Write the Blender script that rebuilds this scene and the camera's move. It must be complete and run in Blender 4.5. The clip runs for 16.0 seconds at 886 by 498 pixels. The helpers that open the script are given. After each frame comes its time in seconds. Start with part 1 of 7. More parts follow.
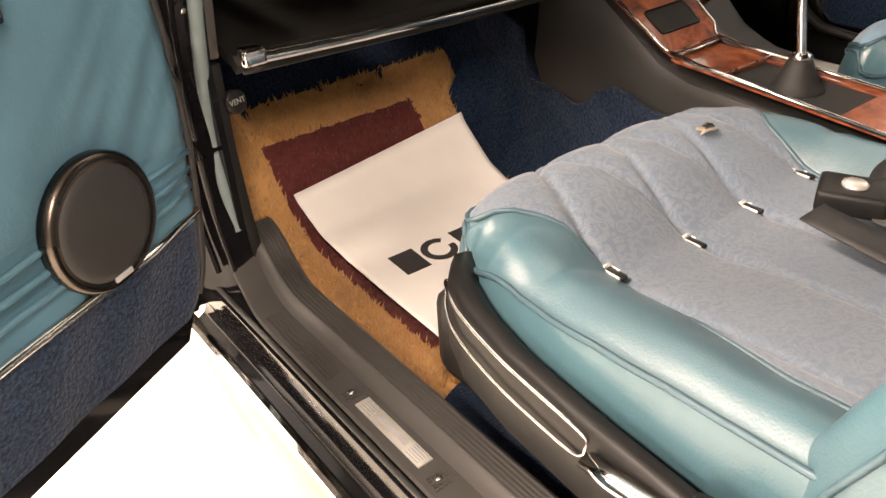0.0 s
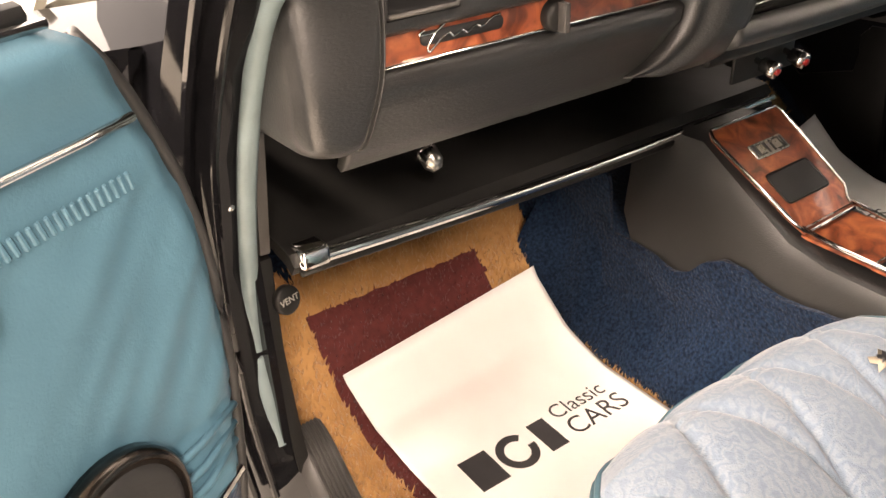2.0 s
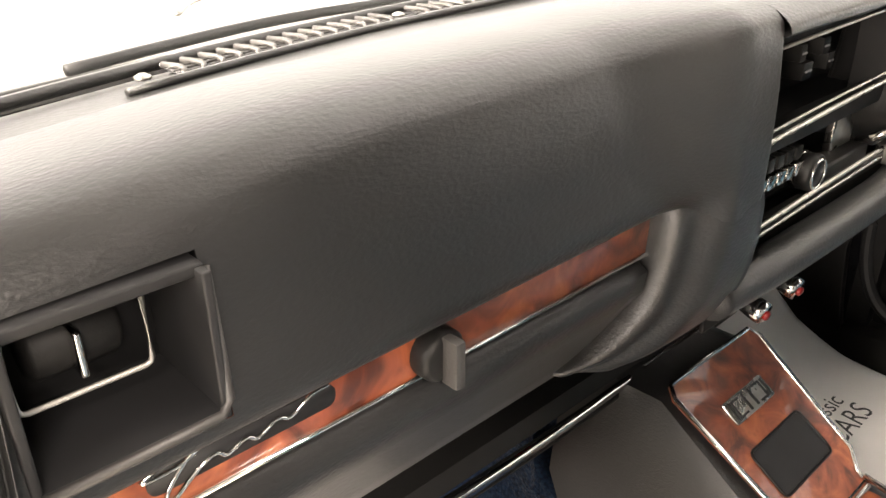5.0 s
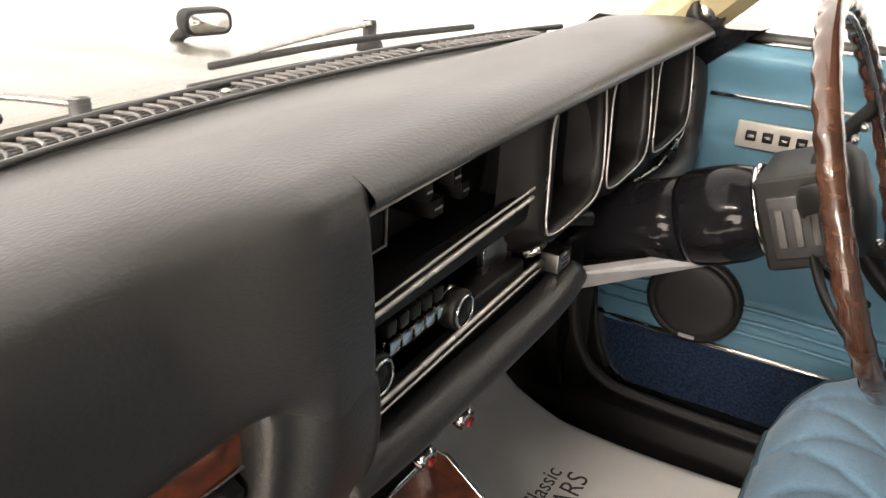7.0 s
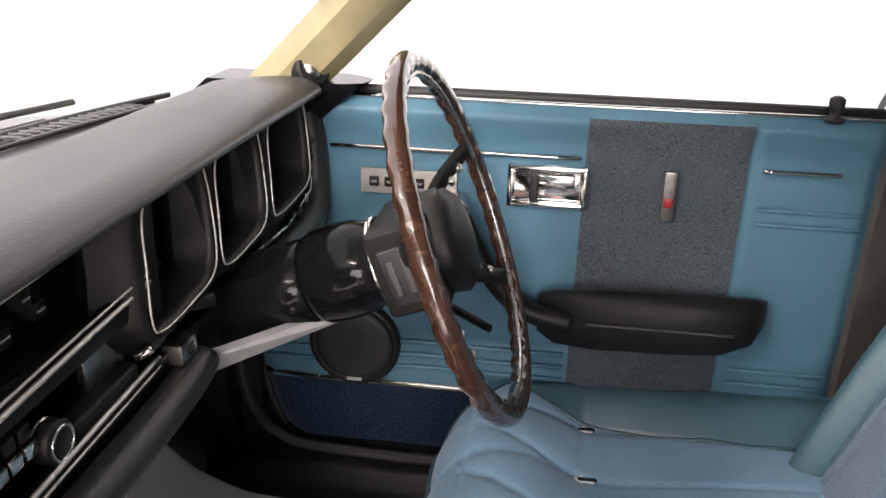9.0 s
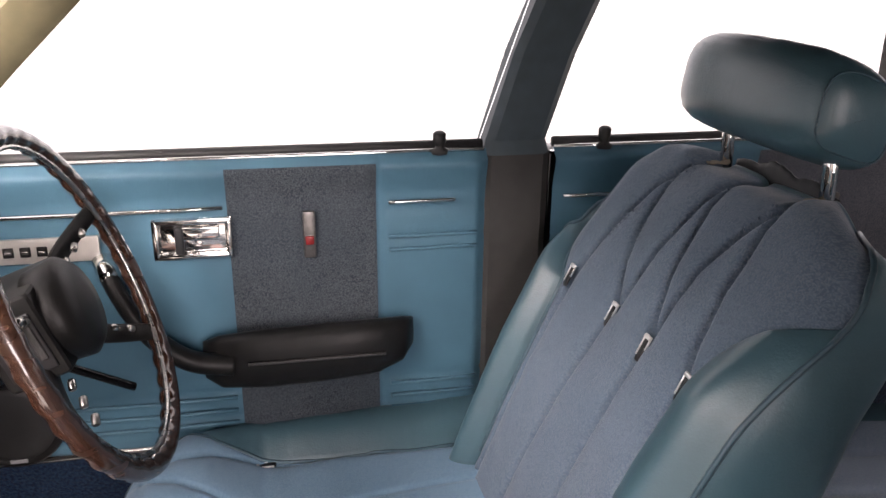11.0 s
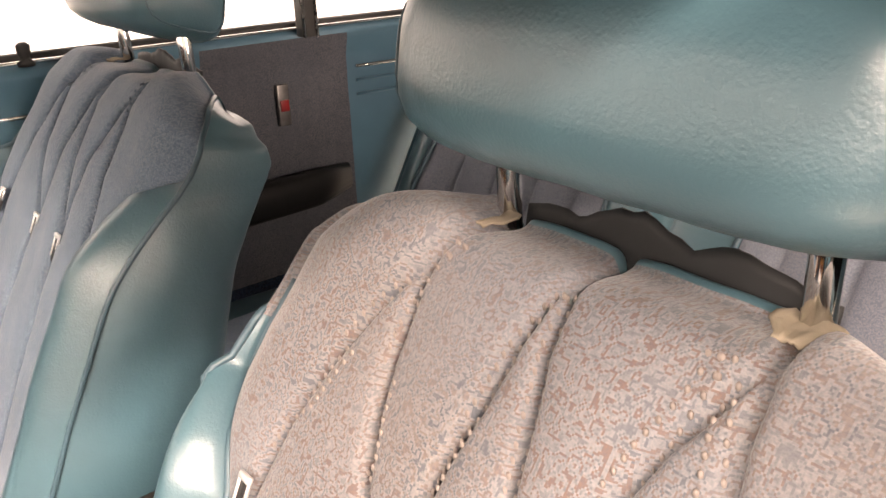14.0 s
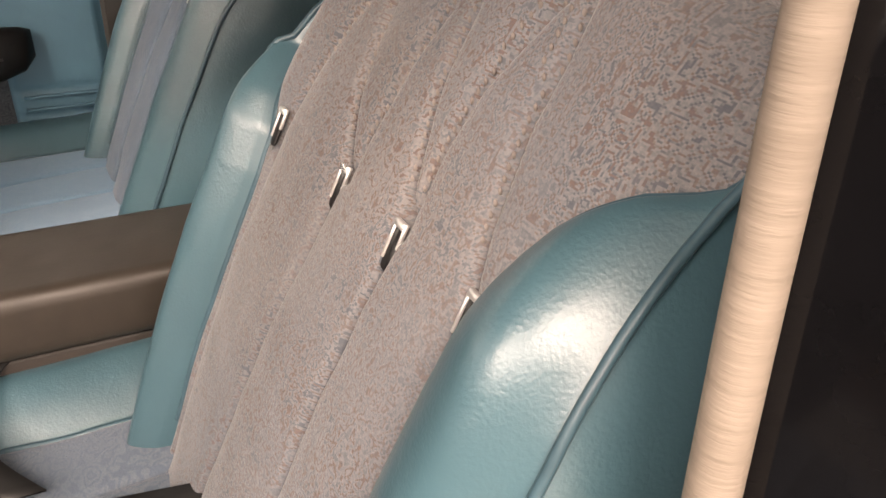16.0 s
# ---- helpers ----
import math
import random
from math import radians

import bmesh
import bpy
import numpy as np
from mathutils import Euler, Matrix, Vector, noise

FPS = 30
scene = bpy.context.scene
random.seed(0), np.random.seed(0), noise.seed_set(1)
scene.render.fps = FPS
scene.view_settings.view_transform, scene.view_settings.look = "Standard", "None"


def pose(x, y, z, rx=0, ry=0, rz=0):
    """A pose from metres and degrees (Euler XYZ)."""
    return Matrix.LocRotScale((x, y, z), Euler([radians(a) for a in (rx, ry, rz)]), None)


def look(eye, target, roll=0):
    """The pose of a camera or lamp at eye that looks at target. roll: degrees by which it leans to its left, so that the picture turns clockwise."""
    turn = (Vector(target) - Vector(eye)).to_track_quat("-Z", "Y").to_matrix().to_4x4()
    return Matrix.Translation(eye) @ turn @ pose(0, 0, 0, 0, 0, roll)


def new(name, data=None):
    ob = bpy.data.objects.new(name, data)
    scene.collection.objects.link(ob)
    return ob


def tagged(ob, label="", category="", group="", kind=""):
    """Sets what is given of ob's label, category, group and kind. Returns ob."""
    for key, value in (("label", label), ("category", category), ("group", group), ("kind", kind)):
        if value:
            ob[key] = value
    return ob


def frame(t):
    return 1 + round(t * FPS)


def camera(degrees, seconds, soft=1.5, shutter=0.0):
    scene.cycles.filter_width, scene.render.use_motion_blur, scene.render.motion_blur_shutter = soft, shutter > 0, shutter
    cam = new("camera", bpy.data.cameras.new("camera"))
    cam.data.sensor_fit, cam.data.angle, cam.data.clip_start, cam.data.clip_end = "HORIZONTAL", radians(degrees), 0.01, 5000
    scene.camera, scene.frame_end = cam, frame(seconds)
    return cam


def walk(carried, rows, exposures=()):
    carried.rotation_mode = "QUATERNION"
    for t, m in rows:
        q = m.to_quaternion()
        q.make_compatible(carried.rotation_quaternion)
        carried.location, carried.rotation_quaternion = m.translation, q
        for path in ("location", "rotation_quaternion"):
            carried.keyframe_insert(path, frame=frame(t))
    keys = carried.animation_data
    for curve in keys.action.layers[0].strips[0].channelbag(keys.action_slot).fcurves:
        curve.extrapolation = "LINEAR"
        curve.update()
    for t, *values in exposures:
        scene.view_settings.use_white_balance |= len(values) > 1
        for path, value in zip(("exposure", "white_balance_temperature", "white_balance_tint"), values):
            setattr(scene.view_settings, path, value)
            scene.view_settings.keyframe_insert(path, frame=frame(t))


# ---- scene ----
cam = camera(57.8, 16.0, 1.5)
WORLD_LIGHT, LAMP_WATTS, SIDE_FILL_WATTS = 1.6, 150.0, 200.0
PATH = [
    (0, (0.019, -0.034, 1.059), (1.002, 1.341, -0.011), -3.6),
    (0.5, (0.024, 0.014, 1.066), (0.997, 1.404, 0.006), -3.1),
    (1, (0.031, 0.092, 1.093), (1.01, 1.489, 0.049), -2.8),
    (1.5, (0.039, 0.185, 1.117), (1.057, 1.566, 0.089), -2.2),
    (2, (0.11, 0.25, 1.135), (1.121, 1.67, 0.154), -2.5),
    (2.5, (0.174, 0.331, 1.163), (1.195, 1.759, 0.203), -1.4),
    (3, (0.223, 0.41, 1.132), (1.264, 1.831, 0.184), -0.7),
    (3.2, (0.243, 0.443, 1.113), (1.299, 1.857, 0.173), -0.5),
    (5.3, (0.452, 0.555, 1.201), (1.703, 1.841, 0.317), -0.0),
    (5.5, (0.476, 0.554, 1.211), (1.749, 1.823, 0.334), 0.2),
    (6, (0.521, 0.55, 1.216), (1.876, 1.743, 0.355), 0.3),
    (6.5, (0.569, 0.549, 1.235), (2.048, 1.59, 0.38), 1.2),
    (7, (0.591, 0.541, 1.242), (2.16, 1.454, 0.403), 2.3),
    (7.5, (0.605, 0.536, 1.252), (2.243, 1.328, 0.421), 2.0),
    (8, (0.617, 0.526, 1.259), (2.335, 1.148, 0.446), 1.1),
    (8.5, (0.624, 0.506, 1.268), (2.413, 0.938, 0.483), 0.9),
    (9, (0.641, 0.479, 1.279), (2.481, 0.718, 0.531), 1.4),
    (9.2, (0.651, 0.465, 1.284), (2.502, 0.623, 0.543), 1.8),
    (11.3, (0.568, 0.327, 1.313), (2.397, -0.172, 0.675), -0.3),
    (11.5, (0.563, 0.314, 1.306), (2.368, -0.278, 0.68), -0.8),
    (12, (0.556, 0.263, 1.311), (2.248, -0.588, 0.668), -1.3),
    (12.5, (0.538, 0.195, 1.303), (2.128, -0.82, 0.638), -1.5),
    (13, (0.507, 0.17, 1.295), (2.027, -0.924, 0.591), -1.8),
    (13.5, (0.458, 0.15, 1.281), (1.927, -0.99, 0.545), -1.8),
    (14, (0.406, 0.143, 1.243), (1.845, -1.012, 0.471), -2.0),
    (14.5, (0.347, 0.147, 1.199), (1.77, -0.995, 0.382), -1.4),
    (15, (0.278, 0.144, 1.183), (1.747, -0.896, 0.312), -0.9),
    (15.5, (0.227, 0.142, 1.163), (1.767, -0.757, 0.257), -0.6),
    (16, (0.192, 0.149, 1.122), (1.767, -0.647, 0.182), 1.1),
]
EXPOSURE = [(0.0, 0.75, 8200, 22), (1.0, 1.2, 8100, 23), (1.5, 1.3, 8000, 22), (2.5, 1.6, 8000, 21), (3.0, 1.8, 8300, 20), (5.5, 1.12, 7100, 16), (6.5, 0.75, 7200, 16), (8.0, 0.5, 6900, 18), (9.2, 0.25, 6600, 20), (11.3, 0.35, 6700, 26), (12.0, 0.85, 6900, 26), (13.0, 1.75, 7500, 26), (13.5, 1.6, 7800, 25), (14.0, 1.3, 8200, 27), (14.5, 0.95, 8000, 23), (15.5, 0.42, 7950, 24), (16.0, 0.18, 7900, 24)]
walk(cam, [(t, look(eye, target, roll)) for t, eye, target, roll in PATH], EXPOSURE)


# ---- world and lamps ----
world = bpy.data.worlds.new("showroom_light")
scene.world = world
world.use_nodes = True
wbg = world.node_tree.nodes["Background"]
wbg.inputs["Color"].default_value = (1.0, 0.985, 0.96, 1)
wbg.inputs["Strength"].default_value = WORLD_LIGHT


def overhead_fill(x, y, z, sx, sy, watts):
    lamp = bpy.data.lights.new("overhead_fill_light", "AREA")
    lamp.shape, lamp.size, lamp.size_y, lamp.energy = "RECTANGLE", sx, sy, watts
    lamp.color = (1.0, 0.95, 0.88)
    ob = new("overhead_fill_light", lamp)
    ob.matrix_world = pose(x, y, z)
    return ob


# unseen side lamp, added to brighten the interior through the open door
side_fill = bpy.data.lights.new("side_fill_light", "AREA")
side_fill.shape, side_fill.size, side_fill.size_y, side_fill.energy = "RECTANGLE", 2.0, 2.4, SIDE_FILL_WATTS
side_fill.color = (1.0, 0.96, 0.91)
new("side_fill_light", side_fill).matrix_world = pose(-4.5, -0.4, 1.7, 0, -90, 0)

# unseen overhead lamps, added to light the seats, floor paper and open door
for lx, ly, share in ((-2.4, 3.4, 1.0), (-0.9, 3.0, 1.0), (-1.75, 0.6, 1.4), (-0.7, -1.7, 0.8), (-0.7, -3.4, 0.8)):
    overhead_fill(lx, ly, 2.9, 0.3, 1.5, LAMP_WATTS * share)


# ---- building tools ----
def node_mat(name):
    m = bpy.data.materials.new(name)
    m.use_nodes = True
    return m, m.node_tree.nodes, m.node_tree.links, m.node_tree.nodes["Principled BSDF"]


def surface(name, col, rough=0.5, metal=0.0, col2=None, grain=40.0, mix=0.5, bump=0.0, bump_scale=300.0,
            stain=0.25, stain_scale=5.0, coat=0.0, sheen=0.0, spec=0.5, stretch=(1, 1, 1), rough_var=0.12, bump_depth=0.0008, crease=0.0):
    """A procedural surface: two colours mixed by fine grain, broad stains, a bump and an uneven gloss."""
    m, N, L, P = node_mat(name)
    tc = N.new("ShaderNodeTexCoord")
    mp = N.new("ShaderNodeMapping")
    mp.inputs["Scale"].default_value = stretch
    L.new(tc.outputs["Object"], mp.inputs["Vector"])
    n1 = N.new("ShaderNodeTexNoise")
    n1.inputs["Scale"].default_value, n1.inputs["Detail"].default_value = grain, 6.0
    n2 = N.new("ShaderNodeTexNoise")
    n2.inputs["Scale"].default_value, n2.inputs["Detail"].default_value = stain_scale, 3.0
    for n in (n1, n2):
        L.new(mp.outputs["Vector"], n.inputs["Vector"])
    col2 = col2 or tuple(c * 0.75 for c in col)
    r1 = N.new("ShaderNodeMapRange")
    r1.inputs["From Min"].default_value, r1.inputs["From Max"].default_value = 0.5 - 0.25 / max(mix, 0.05) * 0.5, 0.5 + 0.25 / max(mix, 0.05) * 0.5
    L.new(n1.outputs["Fac"], r1.inputs["Value"])
    mx = N.new("ShaderNodeMix")
    mx.data_type = "RGBA"
    mx.inputs["A"].default_value, mx.inputs["B"].default_value = (*col, 1), (*col2, 1)
    L.new(r1.outputs["Result"], mx.inputs["Factor"])
    r2 = N.new("ShaderNodeMapRange")
    r2.inputs["From Min"].default_value, r2.inputs["From Max"].default_value = 0.35, 0.7
    r2.inputs["To Min"].default_value, r2.inputs["To Max"].default_value = 1.0, 1.0 - stain
    L.new(n2.outputs["Fac"], r2.inputs["Value"])
    sc = N.new("ShaderNodeMix")
    sc.data_type, sc.blend_type = "RGBA", "MULTIPLY"
    sc.inputs["Factor"].default_value = 1.0
    L.new(mx.outputs["Result"], sc.inputs["A"])
    L.new(r2.outputs["Result"], sc.inputs["B"])
    L.new(sc.outputs["Result"], P.inputs["Base Color"])
    r3 = N.new("ShaderNodeMapRange")
    r3.inputs["To Min"].default_value, r3.inputs["To Max"].default_value = max(0.02, rough - rough_var), min(1, rough + rough_var)
    r3.inputs["From Min"].default_value, r3.inputs["From Max"].default_value = 0.3, 0.7
    L.new(n2.outputs["Fac"], r3.inputs["Value"])
    L.new(r3.outputs["Result"], P.inputs["Roughness"])
    P.inputs["Metallic"].default_value = metal
    P.inputs["Coat Weight"].default_value = coat
    P.inputs["Coat Roughness"].default_value = 0.06
    P.inputs["Sheen Weight"].default_value = sheen
    P.inputs["Specular IOR Level"].default_value = spec
    if bump:
        nb = N.new("ShaderNodeTexNoise")
        nb.inputs["Scale"].default_value, nb.inputs["Detail"].default_value = bump_scale, 3.0
        L.new(mp.outputs["Vector"], nb.inputs["Vector"])
        b = N.new("ShaderNodeBump")
        b.inputs["Strength"].default_value, b.inputs["Distance"].default_value = bump, bump_depth
        L.new(nb.outputs["Fac"], b.inputs["Height"])
        L.new(b.outputs["Normal"], P.inputs["Normal"])
        if crease:
            # soft puckers and fine wrinkles, deeper in some patches
            w = N.new("ShaderNodeTexNoise")
            w.inputs["Scale"].default_value, w.inputs["Detail"].default_value, w.inputs["Distortion"].default_value = 26.0, 5.0, 1.2
            L.new(mp.outputs["Vector"], w.inputs["Vector"])
            c = N.new("ShaderNodeBump")
            c.inputs["Strength"].default_value, c.inputs["Distance"].default_value = crease, 0.003
            L.new(w.outputs["Fac"], c.inputs["Height"])
            L.new(c.outputs["Normal"], b.inputs["Normal"])
    return m


def brocade(name, base, fig, dark, sheen=0.3, vein=1.0, lay="back", size=150.0, step=0.0007, lines=(0.040, 0.052, 0.034, 0.022), tint=None):
    """Woven seat cloth: a stepped, wandering figure in two tones over a heathered ground."""
    m, N, L, P = node_mat(name)
    tc = N.new("ShaderNodeTexCoord")
    mp = N.new("ShaderNodeMapping")
    mp.inputs["Rotation"].default_value = (radians(-24.8) if lay == "back" else 0, 0, 0)
    L.new(tc.outputs["Object"], mp.inputs["Vector"])
    flat = N.new("ShaderNodeVectorMath")
    flat.operation = "MULTIPLY"
    flat.inputs[1].default_value = {"back": (1, 0, 1), "seat": (1, 1, 0), "door": (0, 1, 1), "panel": (1, 0, 1)}[lay]
    L.new(mp.outputs["Vector"], flat.inputs[0])
    snap = N.new("ShaderNodeVectorMath")
    snap.operation = "SNAP"
    snap.inputs[1].default_value = (step, step, step)
    L.new(flat.outputs[0], snap.inputs[0])

    def noise_at(src, scale, detail, lo, hi, a=0.0, b=1.0):
        n = N.new("ShaderNodeTexNoise")
        n.inputs["Scale"].default_value, n.inputs["Detail"].default_value = scale, detail
        L.new(src, n.inputs["Vector"])
        r = N.new("ShaderNodeMapRange")
        for k, v in (("From Min", lo), ("From Max", hi), ("To Min", a), ("To Max", b)):
            r.inputs[k].default_value = v
        L.new(n.outputs["Fac"], r.inputs["Value"])
        return n.outputs["Fac"], r.outputs["Result"]

    def blend(fac, a, b):
        x = N.new("ShaderNodeMix")
        x.data_type = "RGBA"
        for k, v in (("Factor", fac), ("A", a), ("B", b)):
            if isinstance(v, tuple):
                x.inputs[k].default_value = (*v, 1)
            else:
                L.new(v, x.inputs[k])
        return x.outputs["Result"]

    def times(a, b):
        x = N.new("ShaderNodeMath")
        x.operation = "MULTIPLY"
        L.new(a, x.inputs[0])
        if isinstance(b, float):
            x.inputs[1].default_value = b
        else:
            L.new(b, x.inputs[1])
        return x.outputs[0]

    raw, _ = noise_at(snap.outputs[0], size, 1.0, 0, 1)
    band = N.new("ShaderNodeMath")
    band.operation = "PINGPONG"
    band.inputs[1].default_value = 0.085
    L.new(raw, band.inputs[0])
    line = N.new("ShaderNodeMapRange")
    line.inputs["From Min"].default_value, line.inputs["From Max"].default_value = lines[:2]
    L.new(band.outputs[0], line.inputs["Value"])
    edge = N.new("ShaderNodeMapRange")
    edge.inputs["From Min"].default_value, edge.inputs["From Max"].default_value = lines[2:]
    L.new(band.outputs[0], edge.inputs["Value"])
    _, warm = noise_at(tc.outputs["Object"], 9.0, 4.0, 0.40, 0.60, 0.45 * vein, 0.85 * vein)
    _, cool = noise_at(tc.outputs["Object"], 14.0, 4.0, 0.42, 0.62, 0.40 * vein, 0.85 * vein)
    _, heather = noise_at(tc.outputs["Object"], 520.0, 3.0, 0.32, 0.72, 0.0, 0.55)
    _, broad = noise_at(tc.outputs["Object"], 5.0, 3.0, 0.3, 0.7, 0.0, 0.35)
    c = blend(broad, base, tint or tuple(v * 0.78 for v in base))
    c = blend(times(line.outputs["Result"], warm), c, fig)
    c = blend(times(edge.outputs["Result"], cool), c, dark)
    c = blend(heather, c, dark)
    L.new(c, P.inputs["Base Color"])
    P.inputs["Roughness"].default_value = 0.85
    P.inputs["Specular IOR Level"].default_value = 0.25
    P.inputs["Sheen Weight"].default_value = sheen
    P.inputs["Sheen Roughness"].default_value = 0.4
    fuzz, _ = noise_at(tc.outputs["Object"], 460.0, 3.0, 0, 1)
    ad = N.new("ShaderNodeMath")
    ad.operation = "MULTIPLY_ADD"
    ad.inputs[1].default_value = -0.5 * vein
    L.new(edge.outputs["Result"], ad.inputs[0])
    L.new(fuzz, ad.inputs[2])
    b = N.new("ShaderNodeBump")
    b.inputs["Strength"].default_value, b.inputs["Distance"].default_value = 0.5, 0.0014
    L.new(ad.outputs[0], b.inputs["Height"])
    L.new(b.outputs["Normal"], P.inputs["Normal"])
    return m


def burl(name):
    m, N, L, P = node_mat(name)
    tc = N.new("ShaderNodeTexCoord")
    n1 = N.new("ShaderNodeTexNoise")
    n1.inputs["Scale"].default_value, n1.inputs["Detail"].default_value, n1.inputs["Distortion"].default_value = 26.0, 7.0, 1.6
    L.new(tc.outputs["Object"], n1.inputs["Vector"])
    rp = N.new("ShaderNodeValToRGB")
    e = rp.color_ramp.elements
    e[0].position, e[0].color = 0.32, (0.05, 0.011, 0.004, 1)
    e[1].position, e[1].color = 0.72, (0.34, 0.108, 0.042, 1)
    k = e.new(0.5)
    k.color = (0.19, 0.045, 0.018, 1)
    L.new(n1.outputs["Fac"], rp.inputs["Fac"])
    n2 = N.new("ShaderNodeTexVoronoi")
    n2.inputs["Scale"].default_value = 120.0
    L.new(tc.outputs["Object"], n2.inputs["Vector"])
    r = N.new("ShaderNodeMapRange")
    r.inputs["From Max"].default_value = 0.35
    r.inputs["To Min"].default_value = 0.6
    L.new(n2.outputs["Distance"], r.inputs["Value"])
    sc = N.new("ShaderNodeMix")
    sc.data_type, sc.blend_type = "RGBA", "MULTIPLY"
    sc.inputs["Factor"].default_value = 0.6
    L.new(rp.outputs["Color"], sc.inputs["A"])
    L.new(r.outputs["Result"], sc.inputs["B"])
    L.new(sc.outputs["Result"], P.inputs["Base Color"])
    P.inputs["Roughness"].default_value = 0.3
    P.inputs["Coat Weight"].default_value = 0.5
    return m


def part(name, bm, material, parent=None, label="", smooth=True):
    me = bpy.data.meshes.new(name)
    bm.to_mesh(me)
    bm.free()
    for p in me.polygons:
        p.use_smooth = smooth
    me.materials.append(material)
    ob = new(name, me)
    if parent:
        ob.parent = parent
    if label:
        tagged(ob, label)
    return ob


def sharp(ob, deg=35):
    """Keep edges crisp past an angle, smooth otherwise."""
    ob.data.set_sharp_from_angle(angle=radians(deg))
    return ob


def thing(name, at=None, label="", category="", group="", kind=""):
    ob = new(name)
    ob.empty_display_size = 0.05
    if at is not None:
        ob.matrix_world = at
    return tagged(ob, label, category, group, kind)


def move(bm, m):
    bmesh.ops.transform(bm, matrix=m, verts=bm.verts)
    return bm


def joined(*bms):
    out = bmesh.new()
    for b in bms:
        me = bpy.data.meshes.new("tmp")
        b.to_mesh(me)
        b.free()
        out.from_mesh(me)
        bpy.data.meshes.remove(me)
    return out


def block(x0, x1, y0, y1, z0, z1, bevel=0.003, seg=2):
    bm = bmesh.new()
    bmesh.ops.create_cube(bm, size=1, matrix=Matrix.LocRotScale(((x0 + x1) / 2, (y0 + y1) / 2, (z0 + z1) / 2), None, (abs(x1 - x0), abs(y1 - y0), abs(z1 - z0))))
    if bevel:
        bmesh.ops.bevel(bm, geom=list(bm.edges), offset=bevel, segments=seg, profile=0.6, affect="EDGES", clamp_overlap=True)
    return bm


def prism(poly, depth, bevel=0.0, seg=2):
    """A flat outline (x, y) raised from z = 0 to depth."""
    bm = bmesh.new()
    f = bm.faces.new([bm.verts.new((x, y, 0)) for x, y in poly])
    r = bmesh.ops.extrude_face_region(bm, geom=[f])
    bmesh.ops.translate(bm, vec=(0, 0, depth), verts=[v for v in r["geom"] if isinstance(v, bmesh.types.BMVert)])
    bmesh.ops.recalc_face_normals(bm, faces=bm.faces)
    if bevel:
        bmesh.ops.bevel(bm, geom=list(bm.edges), offset=bevel, segments=seg, profile=0.6, affect="EDGES", clamp_overlap=True)
    return bm


def rounded(x0, x1, y0, y1, r, n=5):
    """A rounded rectangle's outline."""
    pts = []
    for cx, cy, a0 in ((x1 - r, y1 - r, 0), (x0 + r, y1 - r, 90), (x0 + r, y0 + r, 180), (x1 - r, y0 + r, 270)):
        for i in range(n + 1):
            a = radians(a0 + 90 * i / n)
            pts.append((cx + r * math.cos(a), cy + r * math.sin(a)))
    return pts


def spline(pts, n=8, closed=False):
    """Points along a smooth curve through pts."""
    P = [Vector(p) for p in pts]
    out = []
    k = len(P)
    for i in range(k if closed else k - 1):
        p0, p1, p2, p3 = (P[(i - 1) % k], P[i], P[(i + 1) % k], P[(i + 2) % k]) if closed else (P[max(i - 1, 0)], P[i], P[i + 1], P[min(i + 2, k - 1)])
        for j in range(n):
            t = j / n
            out.append(0.5 * (2 * p1 + (p2 - p0) * t + (2 * p0 - 5 * p1 + 4 * p2 - p3) * t * t + (3 * p1 - p0 - 3 * p2 + p3) * t ** 3))
    if not closed:
        out.append(P[-1])
    return out


def tube(pts, r, seg=8, closed=False, flat=1.0, up=(0, 0, 1), caps=True):
    """A bar swept along points; r a number or a function of 0..1; flat squeezes it along up."""
    bm = bmesh.new()
    P = [Vector(p) for p in pts]
    n = len(P)
    rings = []
    up = Vector(up)
    for i, p in enumerate(P):
        d = (P[(i + 1) % n] - P[i - 1]) if closed else (P[min(i + 1, n - 1)] - P[max(i - 1, 0)])
        d.normalize()
        a = d.cross(up)
        if a.length < 1e-4:
            a = d.cross(Vector((0.31, 0.9, 0.2)))
        a.normalize()
        b = a.cross(d).normalized()
        rr = r(i / max(n - 1, 1)) if callable(r) else r
        rings.append([bm.verts.new(p + (a * math.cos(t) + b * math.sin(t) * flat) * rr) for t in (2 * math.pi * k / seg for k in range(seg))])
    for i in range(n if closed else n - 1):
        A, B = rings[i], rings[(i + 1) % n]
        for k in range(seg):
            bm.faces.new((A[k], A[(k + 1) % seg], B[(k + 1) % seg], B[k]))
    if not closed and caps:
        bm.faces.new(rings[0][::-1])
        bm.faces.new(rings[-1])
    bmesh.ops.recalc_face_normals(bm, faces=bm.faces)
    return bm


def lathe(prof, seg=24, m=None):
    """A turned body: (radius, height) pairs about z."""
    bm = bmesh.new()
    rings = []
    for r, h in prof:
        rings.append([bm.verts.new((r * math.cos(2 * math.pi * k / seg), r * math.sin(2 * math.pi * k / seg), h)) for k in range(seg)])
    for A, B in zip(rings, rings[1:]):
        for k in range(seg):
            bm.faces.new((A[k], A[(k + 1) % seg], B[(k + 1) % seg], B[k]))
    bm.faces.new(rings[0][::-1])
    bm.faces.new(rings[-1])
    bmesh.ops.recalc_face_normals(bm, faces=bm.faces)
    if m is not None:
        move(bm, m)
    return bm


def between(p0, p1):
    """The pose at p0 whose z axis points to p1."""
    d = Vector(p1) - Vector(p0)
    return Matrix.Translation(p0) @ d.to_track_quat("Z", "Y").to_matrix().to_4x4()


